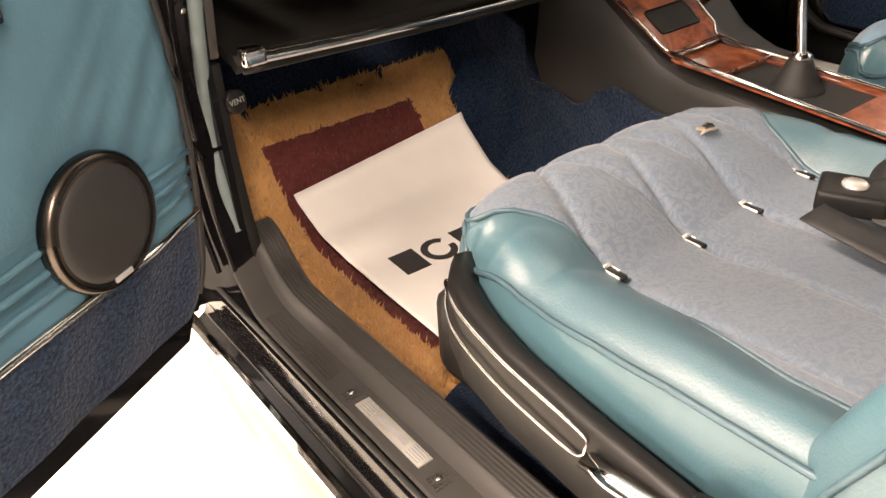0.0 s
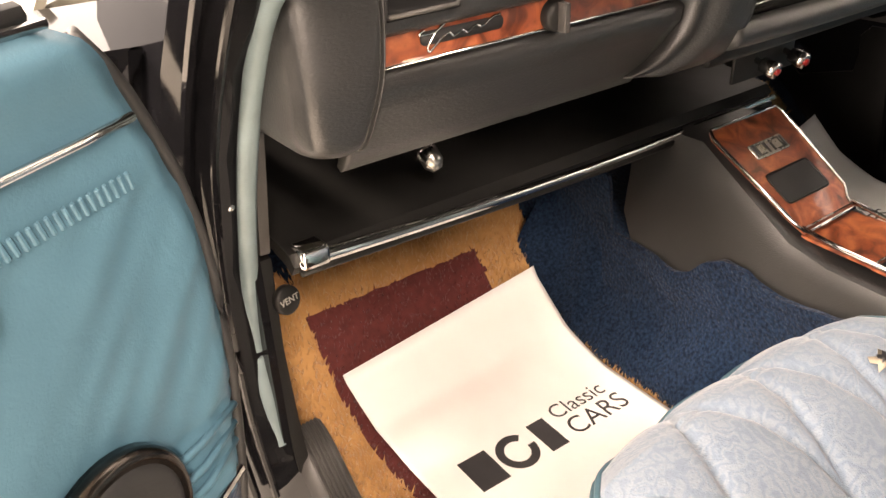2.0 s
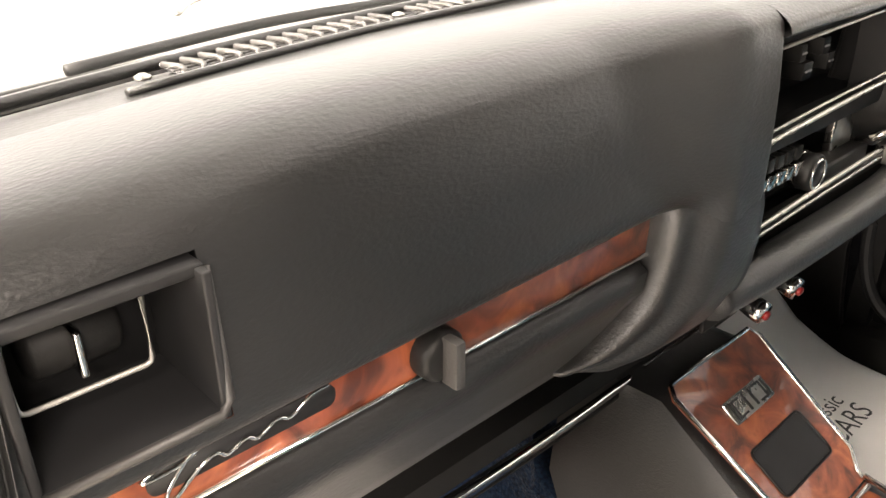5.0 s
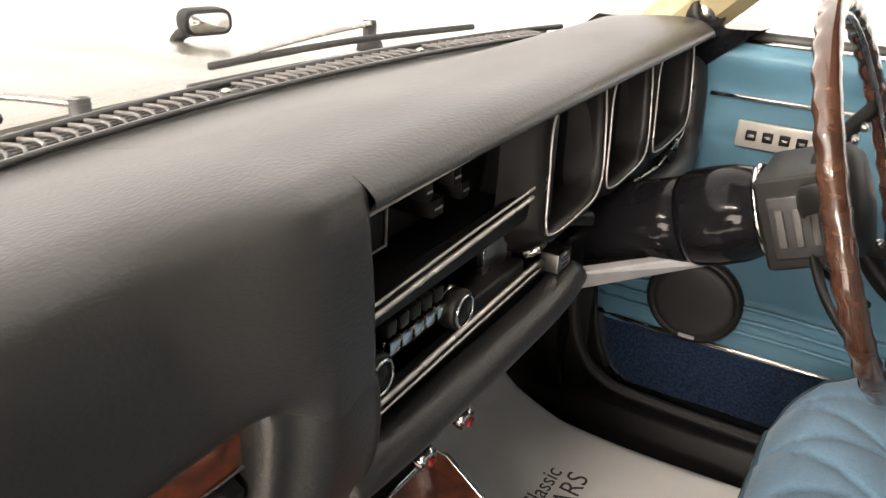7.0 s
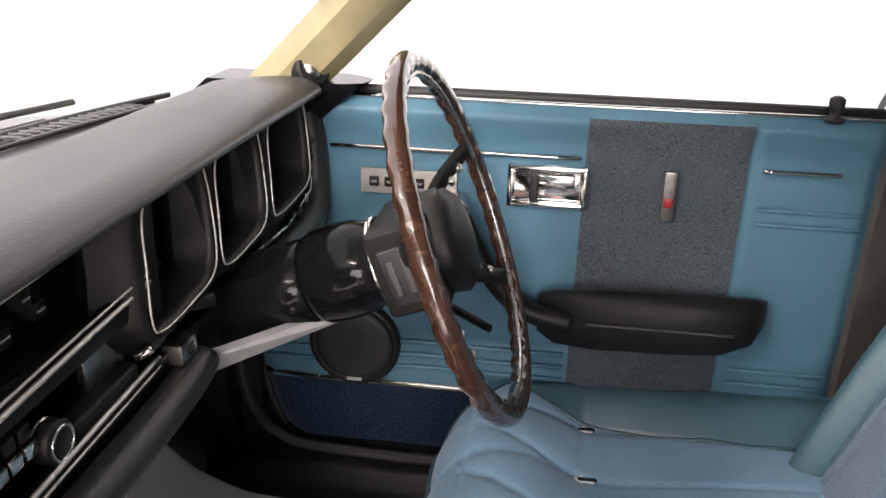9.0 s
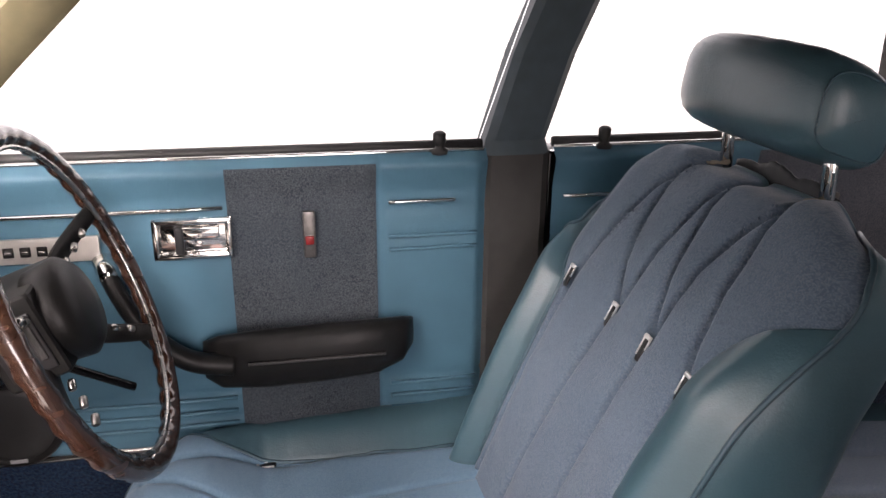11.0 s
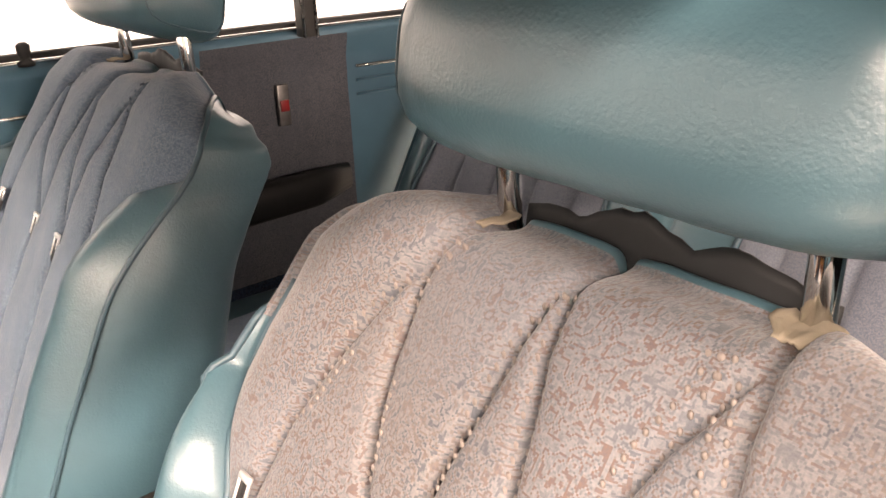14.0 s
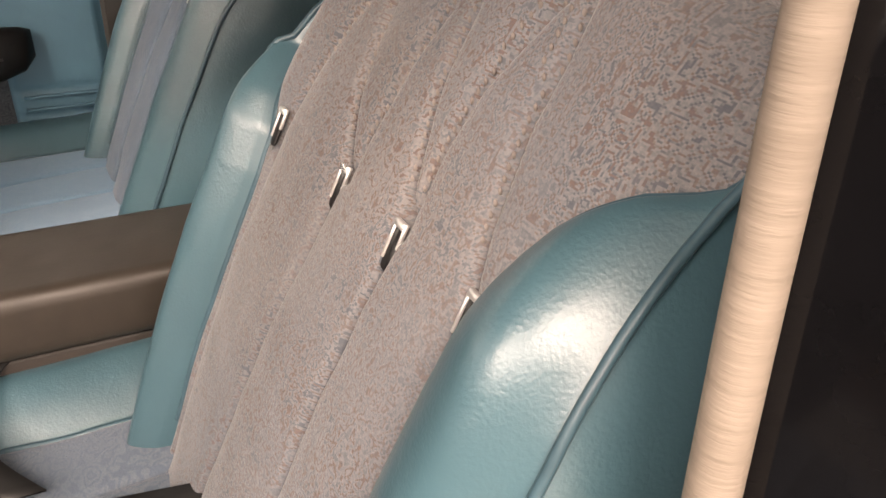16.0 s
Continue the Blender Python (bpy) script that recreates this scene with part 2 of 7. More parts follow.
def rod(p0, p1, r0, r1=None, seg=12):
    d = (Vector(p1) - Vector(p0)).length
    r1 = r0 if r1 is None else r1
    e = min(r0, r1, d / 2) * 0.2
    return lathe([(r0 - e, 0), (r0, e), (r1, d - e), (r1 - e, d)], seg, between(p0, p1))


def sheet(fn, nu, nv, key=None, thick=0.0):
    """A surface fn(u, v) for u, v in 0..1; key(u, v) sorts its faces into several meshes. Returns a dict of bmeshes, or one."""
    V = [[Vector(fn(i / nu, j / nv)) for j in range(nv + 1)] for i in range(nu + 1)]
    out, made = {}, {}
    for i in range(nu):
        for j in range(nv):
            k = key((i + 0.5) / nu, (j + 0.5) / nv) if key else 0
            if k is None:
                continue
            if k not in out:
                out[k], made[k] = bmesh.new(), {}
            bm, mk = out[k], made[k]
            vs = []
            for a, b in ((i, j), (i + 1, j), (i + 1, j + 1), (i, j + 1)):
                if (a, b) not in mk:
                    mk[(a, b)] = bm.verts.new(V[a][b])
                vs.append(mk[(a, b)])
            bm.faces.new(vs)
    for bm in out.values():
        if thick:
            bm.normal_update()
            bmesh.ops.solidify(bm, geom=list(bm.faces), thickness=thick)
    return out if key else out[0]


def loft(sections, closed=False, caps=True):
    """Skin over sections of equal length, each a ring of points."""
    bm = bmesh.new()
    R = [[bm.verts.new(p) for p in s] for s in sections]
    for A, B in zip(R, R[1:]):
        n = len(A)
        for k in range(n if not closed else n):
            bm.faces.new((A[k], A[(k + 1) % n], B[(k + 1) % n], B[k]))
    if caps:
        bm.faces.new(R[0][::-1])
        bm.faces.new(R[-1])
    bmesh.ops.recalc_face_normals(bm, faces=bm.faces)
    return bm


def extrude_x(poly, x0, x1, bevel=0.0, seg=2):
    """An outline in (y, z) drawn out from x0 to x1."""
    bm = loft([[(x0, y, z) for y, z in poly], [(x1, y, z) for y, z in poly]])
    if bevel:
        bmesh.ops.bevel(bm, geom=list(bm.edges), offset=bevel, segments=seg, profile=0.6, affect="EDGES", clamp_overlap=True)
    return bm


def extrude_y(poly, y0, y1, bevel=0.0, seg=2):
    """An outline in (x, z) drawn out from y0 to y1."""
    bm = loft([[(x, y0, z) for x, z in poly], [(x, y1, z) for x, z in poly]])
    if bevel:
        bmesh.ops.bevel(bm, geom=list(bm.edges), offset=bevel, segments=seg, profile=0.6, affect="EDGES", clamp_overlap=True)
    return bm


def lerp(table, t):
    """Straight interpolation in a short table of (t, value)."""
    return float(np.interp(t, [a for a, _ in table], [b for _, b in table]))


def sstep(a, b, t):
    t = min(1, max(0, (t - a) / (b - a)))
    return t * t * (3 - 2 * t)


def letters(text, size, material, parent, m, name="lettering", depth=0.0004):
    cu = bpy.data.curves.new(name, "FONT")
    cu.body, cu.size, cu.extrude = text, size, depth
    cu.align_x = cu.align_y = "CENTER"
    tmp = bpy.data.objects.new(name, cu)
    scene.collection.objects.link(tmp)
    bpy.context.view_layer.update()
    me = bpy.data.meshes.new_from_object(tmp.evaluated_get(bpy.context.evaluated_depsgraph_get()))
    bpy.data.objects.remove(tmp)
    me.materials.clear()
    me.materials.append(material)
    ob = new(name, me)
    ob.parent = parent
    ob.matrix_basis = m
    return ob


# ---- materials ----
LEATHER = surface("blue_leather", (0.053, 0.124, 0.152), 0.36, col2=(0.046, 0.108, 0.136), grain=9, bump=0.35, bump_scale=420, stain=0.22, stain_scale=4, rough_var=0.08, crease=0.2, spec=0.85)
VINYL = surface("blue_vinyl", (0.060, 0.145, 0.198), 0.44, col2=(0.052, 0.128, 0.177), grain=12, bump=0.25, bump_scale=500, stain=0.18, stain_scale=3, crease=0.25, spec=0.28)
PILE = brocade("grey_blue_seat_cloth", (0.232, 0.217, 0.212), (0.135, 0.082, 0.062), (0.075, 0.090, 0.108), vein=0.95, size=92.0, step=0.0011, lines=(0.060, 0.068, 0.019, 0.011), tint=(0.10, 0.15, 0.21))
THREAD = surface("seat_thread", (0.27, 0.235, 0.215), 0.7)
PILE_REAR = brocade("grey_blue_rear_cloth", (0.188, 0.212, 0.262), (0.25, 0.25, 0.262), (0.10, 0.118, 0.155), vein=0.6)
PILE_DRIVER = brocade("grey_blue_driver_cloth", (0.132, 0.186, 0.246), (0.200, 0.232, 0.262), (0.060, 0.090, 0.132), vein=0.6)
# driver's cushion cloth, colour raised to make up for light missing there
PILE_BLUE_LIT = brocade("lit_blue_seat_cloth", (0.20, 0.335, 0.45), (0.29, 0.41, 0.50), (0.11, 0.21, 0.31), vein=0.4, lay="seat")
PILE_WORN = brocade("worn_seat_cloth", (0.122, 0.158, 0.200), (0.19, 0.205, 0.225), (0.082, 0.110, 0.148), vein=0.5, lay="seat", size=55.0)
TWEED = brocade("door_cloth", (0.046, 0.060, 0.072), (0.098, 0.108, 0.114), (0.015, 0.022, 0.030), sheen=0.05, lay="panel", size=200.0, step=0.0006)
# door cloth again, with the rear window light put into a brighter colour
TWEED_REAR_LIT = brocade("lit_rear_door_cloth", (0.078, 0.084, 0.100), (0.125, 0.125, 0.132), (0.036, 0.042, 0.054), sheen=0.05, lay="door", size=200.0, step=0.0006)
PIPING = surface("blue_piping", (0.050, 0.108, 0.138), 0.42, bump=0.1)
NAVY = surface("navy_carpet", (0.0026, 0.0073, 0.0198), 0.95, col2=(0.0112, 0.0277, 0.0581), grain=210, mix=0.9, bump=1.0, bump_scale=230, bump_depth=0.003, stain=0.3, sheen=0.1, spec=0.1)
SHAG = surface("tan_pile", (0.46, 0.25, 0.10), 0.95, col2=(0.36, 0.185, 0.07), grain=55, bump=0.9, bump_scale=260, stain=0.2, sheen=0.3, spec=0.1)
SHAG_BROWN = surface("brown_pile", (0.115, 0.028, 0.026), 0.95, col2=(0.075, 0.018, 0.018), grain=70, bump=0.9, bump_scale=280, stain=0.2, sheen=0.15, spec=0.1)
PAPER = surface("white_paper", (0.84, 0.82, 0.80), 0.55, col2=(0.81, 0.79, 0.77), grain=20, stain=0.04, rough_var=0.03)
PRINT = surface("dark_print", (0.045, 0.042, 0.045), 0.5, stain=0.1)
PAD = surface("black_grained_vinyl", (0.0105, 0.0108, 0.0110), 0.38, col2=(0.012, 0.012, 0.012), bump=0.35, bump_scale=420, stain=0.12, rough_var=0.05, spec=0.55, sheen=0.02, stretch=(0.6, 1, 1.3), bump_depth=0.0012)
PLASTIC = surface("black_plastic", (0.010, 0.0098, 0.0095), 0.45, spec=0.22, bump=0.15, bump_scale=700, stain=0.2)
DARK = surface("dark_recess", (0.010, 0.010, 0.011), 0.6, stain=0.2)
RUBBER = surface("black_rubber", (0.016, 0.016, 0.016), 0.6, bump=0.2, stain=0.3)
SCUFF = surface("charcoal_scuff_plate", (0.040, 0.038, 0.036), 0.5, col2=(0.045, 0.043, 0.042), bump=0.3, bump_scale=600, stain=0.25)
PAINT = surface("black_gloss_paint", (0.006, 0.006, 0.007), 0.09, spec=0.16, stain=0.1, rough_var=0.03, bump=0.02, bump_scale=30)
CHROME = surface("chrome", (0.78, 0.77, 0.75), 0.10, 1.0, col2=(0.72, 0.71, 0.69), stain=0.12, stain_scale=30, rough_var=0.06)
# clip chrome, paled in colour to stand in for bright reflections
CLIP = surface("brightened_clip_metal", (0.90, 0.89, 0.87), 0.38, 0.75, col2=(0.85, 0.84, 0.82), stain=0.08)
DULL_CHROME = surface("dull_metal", (0.55, 0.53, 0.50), 0.28, 1.0, stain=0.25, stain_scale=40)
SPEAKER_RING = surface("dark_bronze_ring", (0.10, 0.085, 0.075), 0.25, 1.0, stain=0.2)
WOOD = burl("burl_wood")
RIM_WOOD = surface("varnished_rim_wood", (0.062, 0.030, 0.019), 0.2, col2=(0.022, 0.009, 0.006), grain=18, stretch=(1, 1, 6), coat=0.8, stain=0.2)
SEAL = surface("pale_blue_grey_seal", (0.14, 0.19, 0.20), 0.55, bump=0.35, bump_scale=350, stain=0.2)
SEAL_TAN = surface("tan_door_seal", (0.25, 0.208, 0.17), 0.8, col2=(0.195, 0.160, 0.128), grain=200, bump=0.8, bump_scale=420, stain=0.15, stretch=(0.12, 0.12, 1.6))
PILLAR_BLUE = surface("blue_grey_pillar_vinyl", (0.045, 0.068, 0.080), 0.6, bump=0.2, stain=0.15)
# rear cushion cloth, its colour lightened to stand in for rear window light
PILE_REAR_LIT = brocade("lit_rear_seat_cloth", (0.27, 0.35, 0.44), (0.36, 0.39, 0.43), (0.17, 0.22, 0.29), vein=0.5, lay="seat")
PILLAR_GREY = surface("grey_pillar_vinyl", (0.034, 0.032, 0.029), 0.6, bump=0.2, stain=0.15)
BODY = surface("pale_cream_body_paint", (0.17, 0.160, 0.130), 0.25, coat=0.3, stain=0.05, rough_var=0.05)
CREAM = surface("cream_pillar_paint", (0.27, 0.235, 0.13), 0.5, stain=0.2)
# courtesy lamp chrome, darkened in colour in place of dimmer reflections
LAMP_METAL = surface("darkened_lamp_metal", (0.20, 0.19, 0.18), 0.42, 0.9, stain=0.3, stain_scale=60)
RED = surface("red_plastic", (0.28, 0.010, 0.010), 0.3, stain=0.1)
WHITE_LINE = surface("silver_line", (0.62, 0.60, 0.56), 0.3, 0.6, stain=0.1)
FLOOR_WHITE = surface("white_floor", (0.80, 0.76, 0.69), 0.25, col2=(0.76, 0.72, 0.64), grain=4, stain=0.08, stain_scale=1.0)
TORN = surface("torn_black_lining", (0.006, 0.008, 0.010), 0.6, stain=0.2)
FOAM = surface("torn_lining", (0.34, 0.29, 0.22), 0.8, stain=0.3, stain_scale=60)
BLOCKER_GREY = surface("light_blocker_grey", (0.30, 0.29, 0.28), 0.7, grain=3, stain=0.15, stain_scale=0.8)
BROWN_TRIM = surface("brown_armrest_vinyl", (0.034, 0.026, 0.019), 0.5, bump=0.2, stain=0.15)
BROWN_DARK = surface("dark_brown_box", (0.03, 0.022, 0.017), 0.5, stain=0.2)
BEIGE = surface("beige_case", (0.50, 0.42, 0.36), 0.6, stain=0.15)
ICON = surface("grey_print", (0.35, 0.35, 0.36), 0.5)


def clear_glass():
    m, N, L, P = node_mat("clear_glass")
    P.inputs["Base Color"].default_value = (0.97, 0.99, 0.98, 1)
    P.inputs["Roughness"].default_value = 0.0
    P.inputs["Transmission Weight"].default_value = 1.0
    P.inputs["IOR"].default_value = 1.0 + 0.12
    return m


GLASS = clear_glass()


# ---- the car's shell ----
MID = 1.035          # the car's middle line
P_SIDE, D_SIDE = 0.35, 1.715   # inner faces of the passenger and driver door trims


def mirror_x(x):
    return 2 * MID - x


def solo(name, bm, material, label, category, kind="structure", smooth=True, sharp_deg=35):
    ob = part(name, bm, material, None, "", smooth)
    tagged(ob, label, category, "", kind)
    if smooth:
        sharp(ob, sharp_deg)
    return ob


def floor_z(y):
    return lerp([(-2, 0.345), (0.80, 0.348), (0.90, 0.351), (0.98, 0.362), (1.05, 0.397), (1.12, 0.477), (1.18, 0.562), (1.30, 0.73), (1.36, 0.81)], y)


def step_up(x, y):
    """The driver's floor lies higher than the passenger's."""
    return 0.060 * sstep(1.14, 1.22, x) * sstep(0.46, 0.56, y) * sstep(1.24, 1.10, y)


def build_ground():
    solo("ground", sheet(lambda u, v: (-30 + 60 * u, -30 + 60 * v, 0), 4, 4, thick=0.05), FLOOR_WHITE,
         "glossy white showroom floor under the car", "floor")
    # unseen walls and slab, added to cut light on the dash and driver's door
    solo("light_blocker_west", block(-5.15, -5.0, -6.0, 9, 0, 3.4, 0), BLOCKER_GREY, "unseen grey wall added to block light from the side", "wall", smooth=False)
    solo("light_blocker_south", block(-5.0, 0.6, -6.15, -6.0, 0, 3.4, 0), BLOCKER_GREY, "unseen grey wall added to block light from behind", "wall", smooth=False)
    solo("light_blocker_top", block(-5.0, 1.3, -6.0, 1.4, 3.3, 3.4, 0), BLOCKER_GREY, "unseen grey slab added to block light from above", "ceiling", smooth=False)


def build_floor():
    # carpeted floor pan with toe board and tunnel
    def f(u, v):
        x, y = 0.40 + 1.27 * u, -0.95 + 2.31 * v
        z = floor_z(y)
        t = sstep(0.115, 0.075, abs(x - MID))
        top = lerp([(-0.95, 0.46), (0.5, 0.47), (0.85, 0.50), (1.1, 0.62), (1.36, 0.86)], y)
        z = z + (max(top, z) - z) * t
        z += 0.0022 * noise.noise((x * 14, y * 14, 3)) + step_up(x, y)
        return (x, y, z)
    solo("floor", sheet(f, 130, 150, thick=0.03), NAVY, "navy blue loop carpet on the car floor", "carpet")
    # carpet lip that laps up the tunnel side in front of the seat
    def lap(u, v):
        y = 0.56 + 0.56 * v
        top = lerp([(0.56, 0.572), (0.645, 0.566), (0.685, 0.561), (0.73, 0.566), (0.75, 0.577), (0.785, 0.578), (0.812, 0.563), (0.834, 0.54), (0.86, 0.527), (0.92, 0.541), (0.982, 0.545), (0.994, 0.63), (1.12, 0.67)], y)
        b = floor_z(y) + 0.012
        x = 0.880 + 0.066 * sstep(0, 0.65, u) + 0.004 * u
        return (x + 0.004 * noise.noise((y * 20, u * 4, 0)), y, b + (top - b) * u ** 1.25 + 0.003 * noise.noise((y * 35, u * 9, 2)) + 0.010 * math.sin(u * 3.14))
    solo("tunnel_carpet", sheet(lap, 30, 110, thick=0.008), NAVY, "navy carpet lapped up the tunnel with a wavy edge", "carpet")


def build_sill():
    # passenger side: gloss black rocker, chrome strip, scuff plate
    rocker = [(0.300, 0.16), (0.282, 0.20), (0.280, 0.325), (0.300, 0.338), (0.306, 0.352), (0.309, 0.392), (0.330, 0.398), (0.405, 0.398), (0.41, 0.34), (0.41, 0.16)]
    body = solo("sill_passenger", extrude_y(rocker, -1.0, 1.0, 0.002), PAINT, "gloss black painted door sill", "sill")
    strip = tube([(0.281, y, 0.322) for y in np.linspace(-1.0, 1.02, 12)], 0.011, 10, flat=1.0)
    solo("rocker_strip", strip, CHROME, "bright chrome strip along the outer sill", "trim")
    bead = tube([(0.314, y, 0.402) for y in np.linspace(-1.0, 0.96, 12)], 0.004, 8)
    solo("sill_bead", bead, RUBBER, "black rubber bead along the sill", "trim")
    plate = thing("scuff_plate", None, "charcoal ribbed plastic scuff plate screwed to the sill", "scuff plate")
    prof = [(0.322, 0.399), (0.324, 0.405), (0.362, 0.407), (0.367, 0.416), (0.374, 0.4215)]
    for k in range(6):
        x = 0.3755 + k * 0.0055
        prof += [(x, 0.4225), (x + 0.0012, 0.4245), (x + 0.0034, 0.4245), (x + 0.0046, 0.4225)]
    prof += [(0.412, 0.419), (0.416, 0.405), (0.416, 0.37), (0.412, 0.37), (0.410, 0.399)]
    def section(y):
        # the plate sweeps up the hinge pillar at its front end
        k = sstep(0.80, 0.98, y)
        out = []
        for x, z in prof:
            out.append((x + 0.014 * k, y, z + 0.045 * k ** 2 * (1 if z > 0.39 else 0.3)))
        return out
    ys = list(np.linspace(-0.9, 0.78, 14)) + list(np.linspace(0.80, 0.975, 12))
    sharp(part("rail", loft([section(y) for y in ys]), SCUFF, plate), 25)
    # dimple rows beside the nameplate
    dm = bmesh.new()
    for y0, y1 in ((0.665, 0.83), (0.615, 0.632), (0.44, 0.462)):
        y = y0
        while y < y1:
            for x in (0.331, 0.337, 0.343, 0.349, 0.355):
                bmesh.ops.create_cube(dm, size=1, matrix=Matrix.LocRotScale((x + 0.0015 * (int(y * 400) % 2), y, 0.4063), None, (0.0038, 0.0028, 0.0016)))
            y += 0.0048
    tagged(part("tread", dm, SCUFF, plate, "rows of small raised dimples", False), kind="stuff")
    for y in (0.882, 0.625, 0.452):
        s = part("screw", lathe([(0.0045, 0), (0.0048, 0.001), (0.0035, 0.0026), (0.001, 0.003)], 14, pose(0.342, y, 0.4055)), DULL_CHROME, plate, "small steel screw")
        part("slot", block(0.339, 0.345, y - 0.0006, y + 0.0006, 0.4081, 0.4087, 0), DARK, s, "", False)
    name = sharp(part("nameplate", block(0.3335, 0.3535, 0.476, 0.603, 0.4055, 0.4078, 0.0006), WHITE_LINE, plate, "brushed silver nameplate with plain bars"))
    for a, b in ((0.482, 0.505), (0.574, 0.597)):
        for k in range(5):
            part("groove", block(0.3362 + k * 0.0036, 0.3374 + k * 0.0036, a, b, 0.4076, 0.4082, 0), ICON, name, "", False)
    part("bar", block(0.3405, 0.3470, 0.512, 0.567, 0.4076, 0.4082, 0), ICON, name, "grey bar in place of a maker's name", False)
    # driver side sill, black trim
    prof = [(1.665, 0.345), (1.668, 0.43), (1.685, 0.462), (1.71, 0.470), (1.79, 0.470), (1.79, 0.16), (1.665, 0.16)]
    solo("sill_driver", extrude_y(prof, -1.0, 1.0, 0.006), PLASTIC, "black plastic trim over the driver's sill", "sill")
    seal = spline([(1.700, -0.3, 0.482), (1.700, 0.4, 0.482), (1.700, 0.78, 0.484), (1.700, 0.88, 0.505), (1.700, 0.925, 0.57), (1.700, 0.935, 0.68), (1.700, 0.915, 0.80), (1.700, 0.87, 0.92), (1.697, 0.80, 1.01)], 8)
    solo("door_seal", tube(seal, 0.010, 10), RUBBER, "black rubber seal round the driver's door opening", "seal")


def build_front_pillar(side):
    """Hinge pillar and kick panel; side -1 is the passenger's."""
    fx = (lambda x: x) if side < 0 else mirror_x
    tag = "passenger" if side < 0 else "driver"
    # painted hinge pillar with pressed ridges
    poly = [(0.30, 1.16), (0.30, 0.98), (0.318, 0.955), (0.322, 0.945), (0.335, 0.938), (0.352, 0.936), (0.372, 0.945), (0.385, 0.97), (0.385, 1.16)]
    def ring(z):
        lean = lerp([(0.40, -0.02), (0.55, 0.018), (0.72, 0.012), (0.86, -0.035), (0.95, -0.085), (1.02, -0.145), (1.08, -0.215)], z)
        return [(fx(x), y + lean + (0.004 if k % 2 else 0), z) for k, (x, y) in enumerate(poly)]
    zs = [0.40, 0.45, 0.50, 0.55, 0.62, 0.72, 0.80, 0.86, 0.91, 0.95, 0.99, 1.02, 1.05, 1.08]
    solo("hinge_pillar_" + tag, loft([ring(z) for z in zs]), PAINT, "gloss black painted hinge pillar", "pillar", sharp_deg=28)
    if side < 0:
        jamb = [(0.19, 1.20), (0.19, 1.02), (0.225, 0.992), (0.262, 0.985), (0.268, 0.975), (0.285, 0.975), (0.292, 0.985), (0.335, 0.982), (0.335, 1.20)]
        def jring(z):
            k = lerp([(0.40, 0.0), (0.86, -0.012), (0.93, -0.03), (0.965, -0.05)], z)
            return [(x + (0.03 * sstep(0.90, 0.965, z) if x < 0.28 else 0), y + k + (0.006 if int(z * 37) % 3 == 0 and 0.22 < x < 0.30 else 0), z) for x, y in jamb]
        solo("door_jamb_front", loft([jring(z) for z in (0.36, 0.42, 0.48, 0.53, 0.60, 0.66, 0.72, 0.78, 0.83, 0.87, 0.90, 0.93, 0.95, 0.965)]), PAINT, "gloss black door jamb with hinge recess", "pillar", sharp_deg=25)
        hinge = thing("jamb_bracket", None, "black painted hinge bracket on the jamb", "bracket")
        part("leaf", block(0.205, 0.30, 0.955, 0.985, 0.80, 0.87, 0.006), PAINT, hinge)
        part("knuckle", rod((0.225, 0.95, 0.79), (0.225, 0.95, 0.88), 0.011), PAINT, hinge)
        rib = spline([(0.333, 0.915, 0.44), (0.331, 0.944, 0.55), (0.331, 0.94, 0.72), (0.331, 0.90, 0.87), (0.331, 0.80, 1.02), (0.332, 0.72, 1.09)], 6)
        solo("pillar_rib", tube(rib, 0.0045, 8), PAINT, "pressed rib on the black hinge pillar", "pillar")
        rib2 = [(p[0] - 0.02, p[1] + 0.012, p[2]) for p in rib]
        solo("pillar_gutter", tube(rib2, 0.006, 8), PAINT, "pressed gutter on the black hinge pillar", "pillar")
        for y, z in ((0.945, 0.865), (0.938, 0.90), (0.957, 0.835), (0.952, 0.875)):
            b = tagged(part("hinge_bolt", lathe([(0.006, 0), (0.006, 0.003), (0.004, 0.005)], 6, between((0.334, y - 0.006, z), (0.326, y - 0.04, z))), PAINT), "black painted hinge bolt", "bolt", "hinge bolts")
        sw = thing("door_switch", None, "chrome door light switch on the hinge pillar", "switch")
        part("collar", lathe([(0.010, 0), (0.010, 0.003), (0.006, 0.004)], 16, between((0.347, 0.938, 0.805), (0.335, 0.85, 0.80))), DULL_CHROME, sw)
        part("plunger", lathe([(0.0055, 0), (0.0055, 0.012), (0.003, 0.015)], 14, between((0.347, 0.937, 0.805), (0.335, 0.85, 0.80))), CHROME, sw)
        # soft seal
        pts = spline([(0.372, 0.50, 0.436), (0.370, 0.80, 0.437), (0.366, 0.905, 0.446), (0.362, 0.948, 0.48), (0.360, 0.957, 0.55), (0.360, 0.965, 0.61), (0.360, 0.951, 0.70), (0.360, 0.918, 0.81), (0.360, 0.874, 0.908), (0.361, 0.818, 0.998), (0.363, 0.762, 1.042), (0.367, 0.709, 1.075), (0.375, 0.62, 1.145)], 8)
        ob = solo("door_seal_front", tube(pts[24:], 0.0095, 12), SEAL, "pale blue-grey furry seal along the door opening", "seal")
    # kick panel: upper charcoal plate and lower black trim with a hand pull
    up = [(0.885, 0.99), (0.945, 0.73), (1.06, 0.73), (1.06, 1.04), (0.88, 1.04)]
    m = extrude_x(up, fx(0.374), fx(0.386), 0.002)
    solo("kick_plate_upper_" + tag, m, SCUFF, "charcoal plastic kick plate beside the dashboard", "trim")
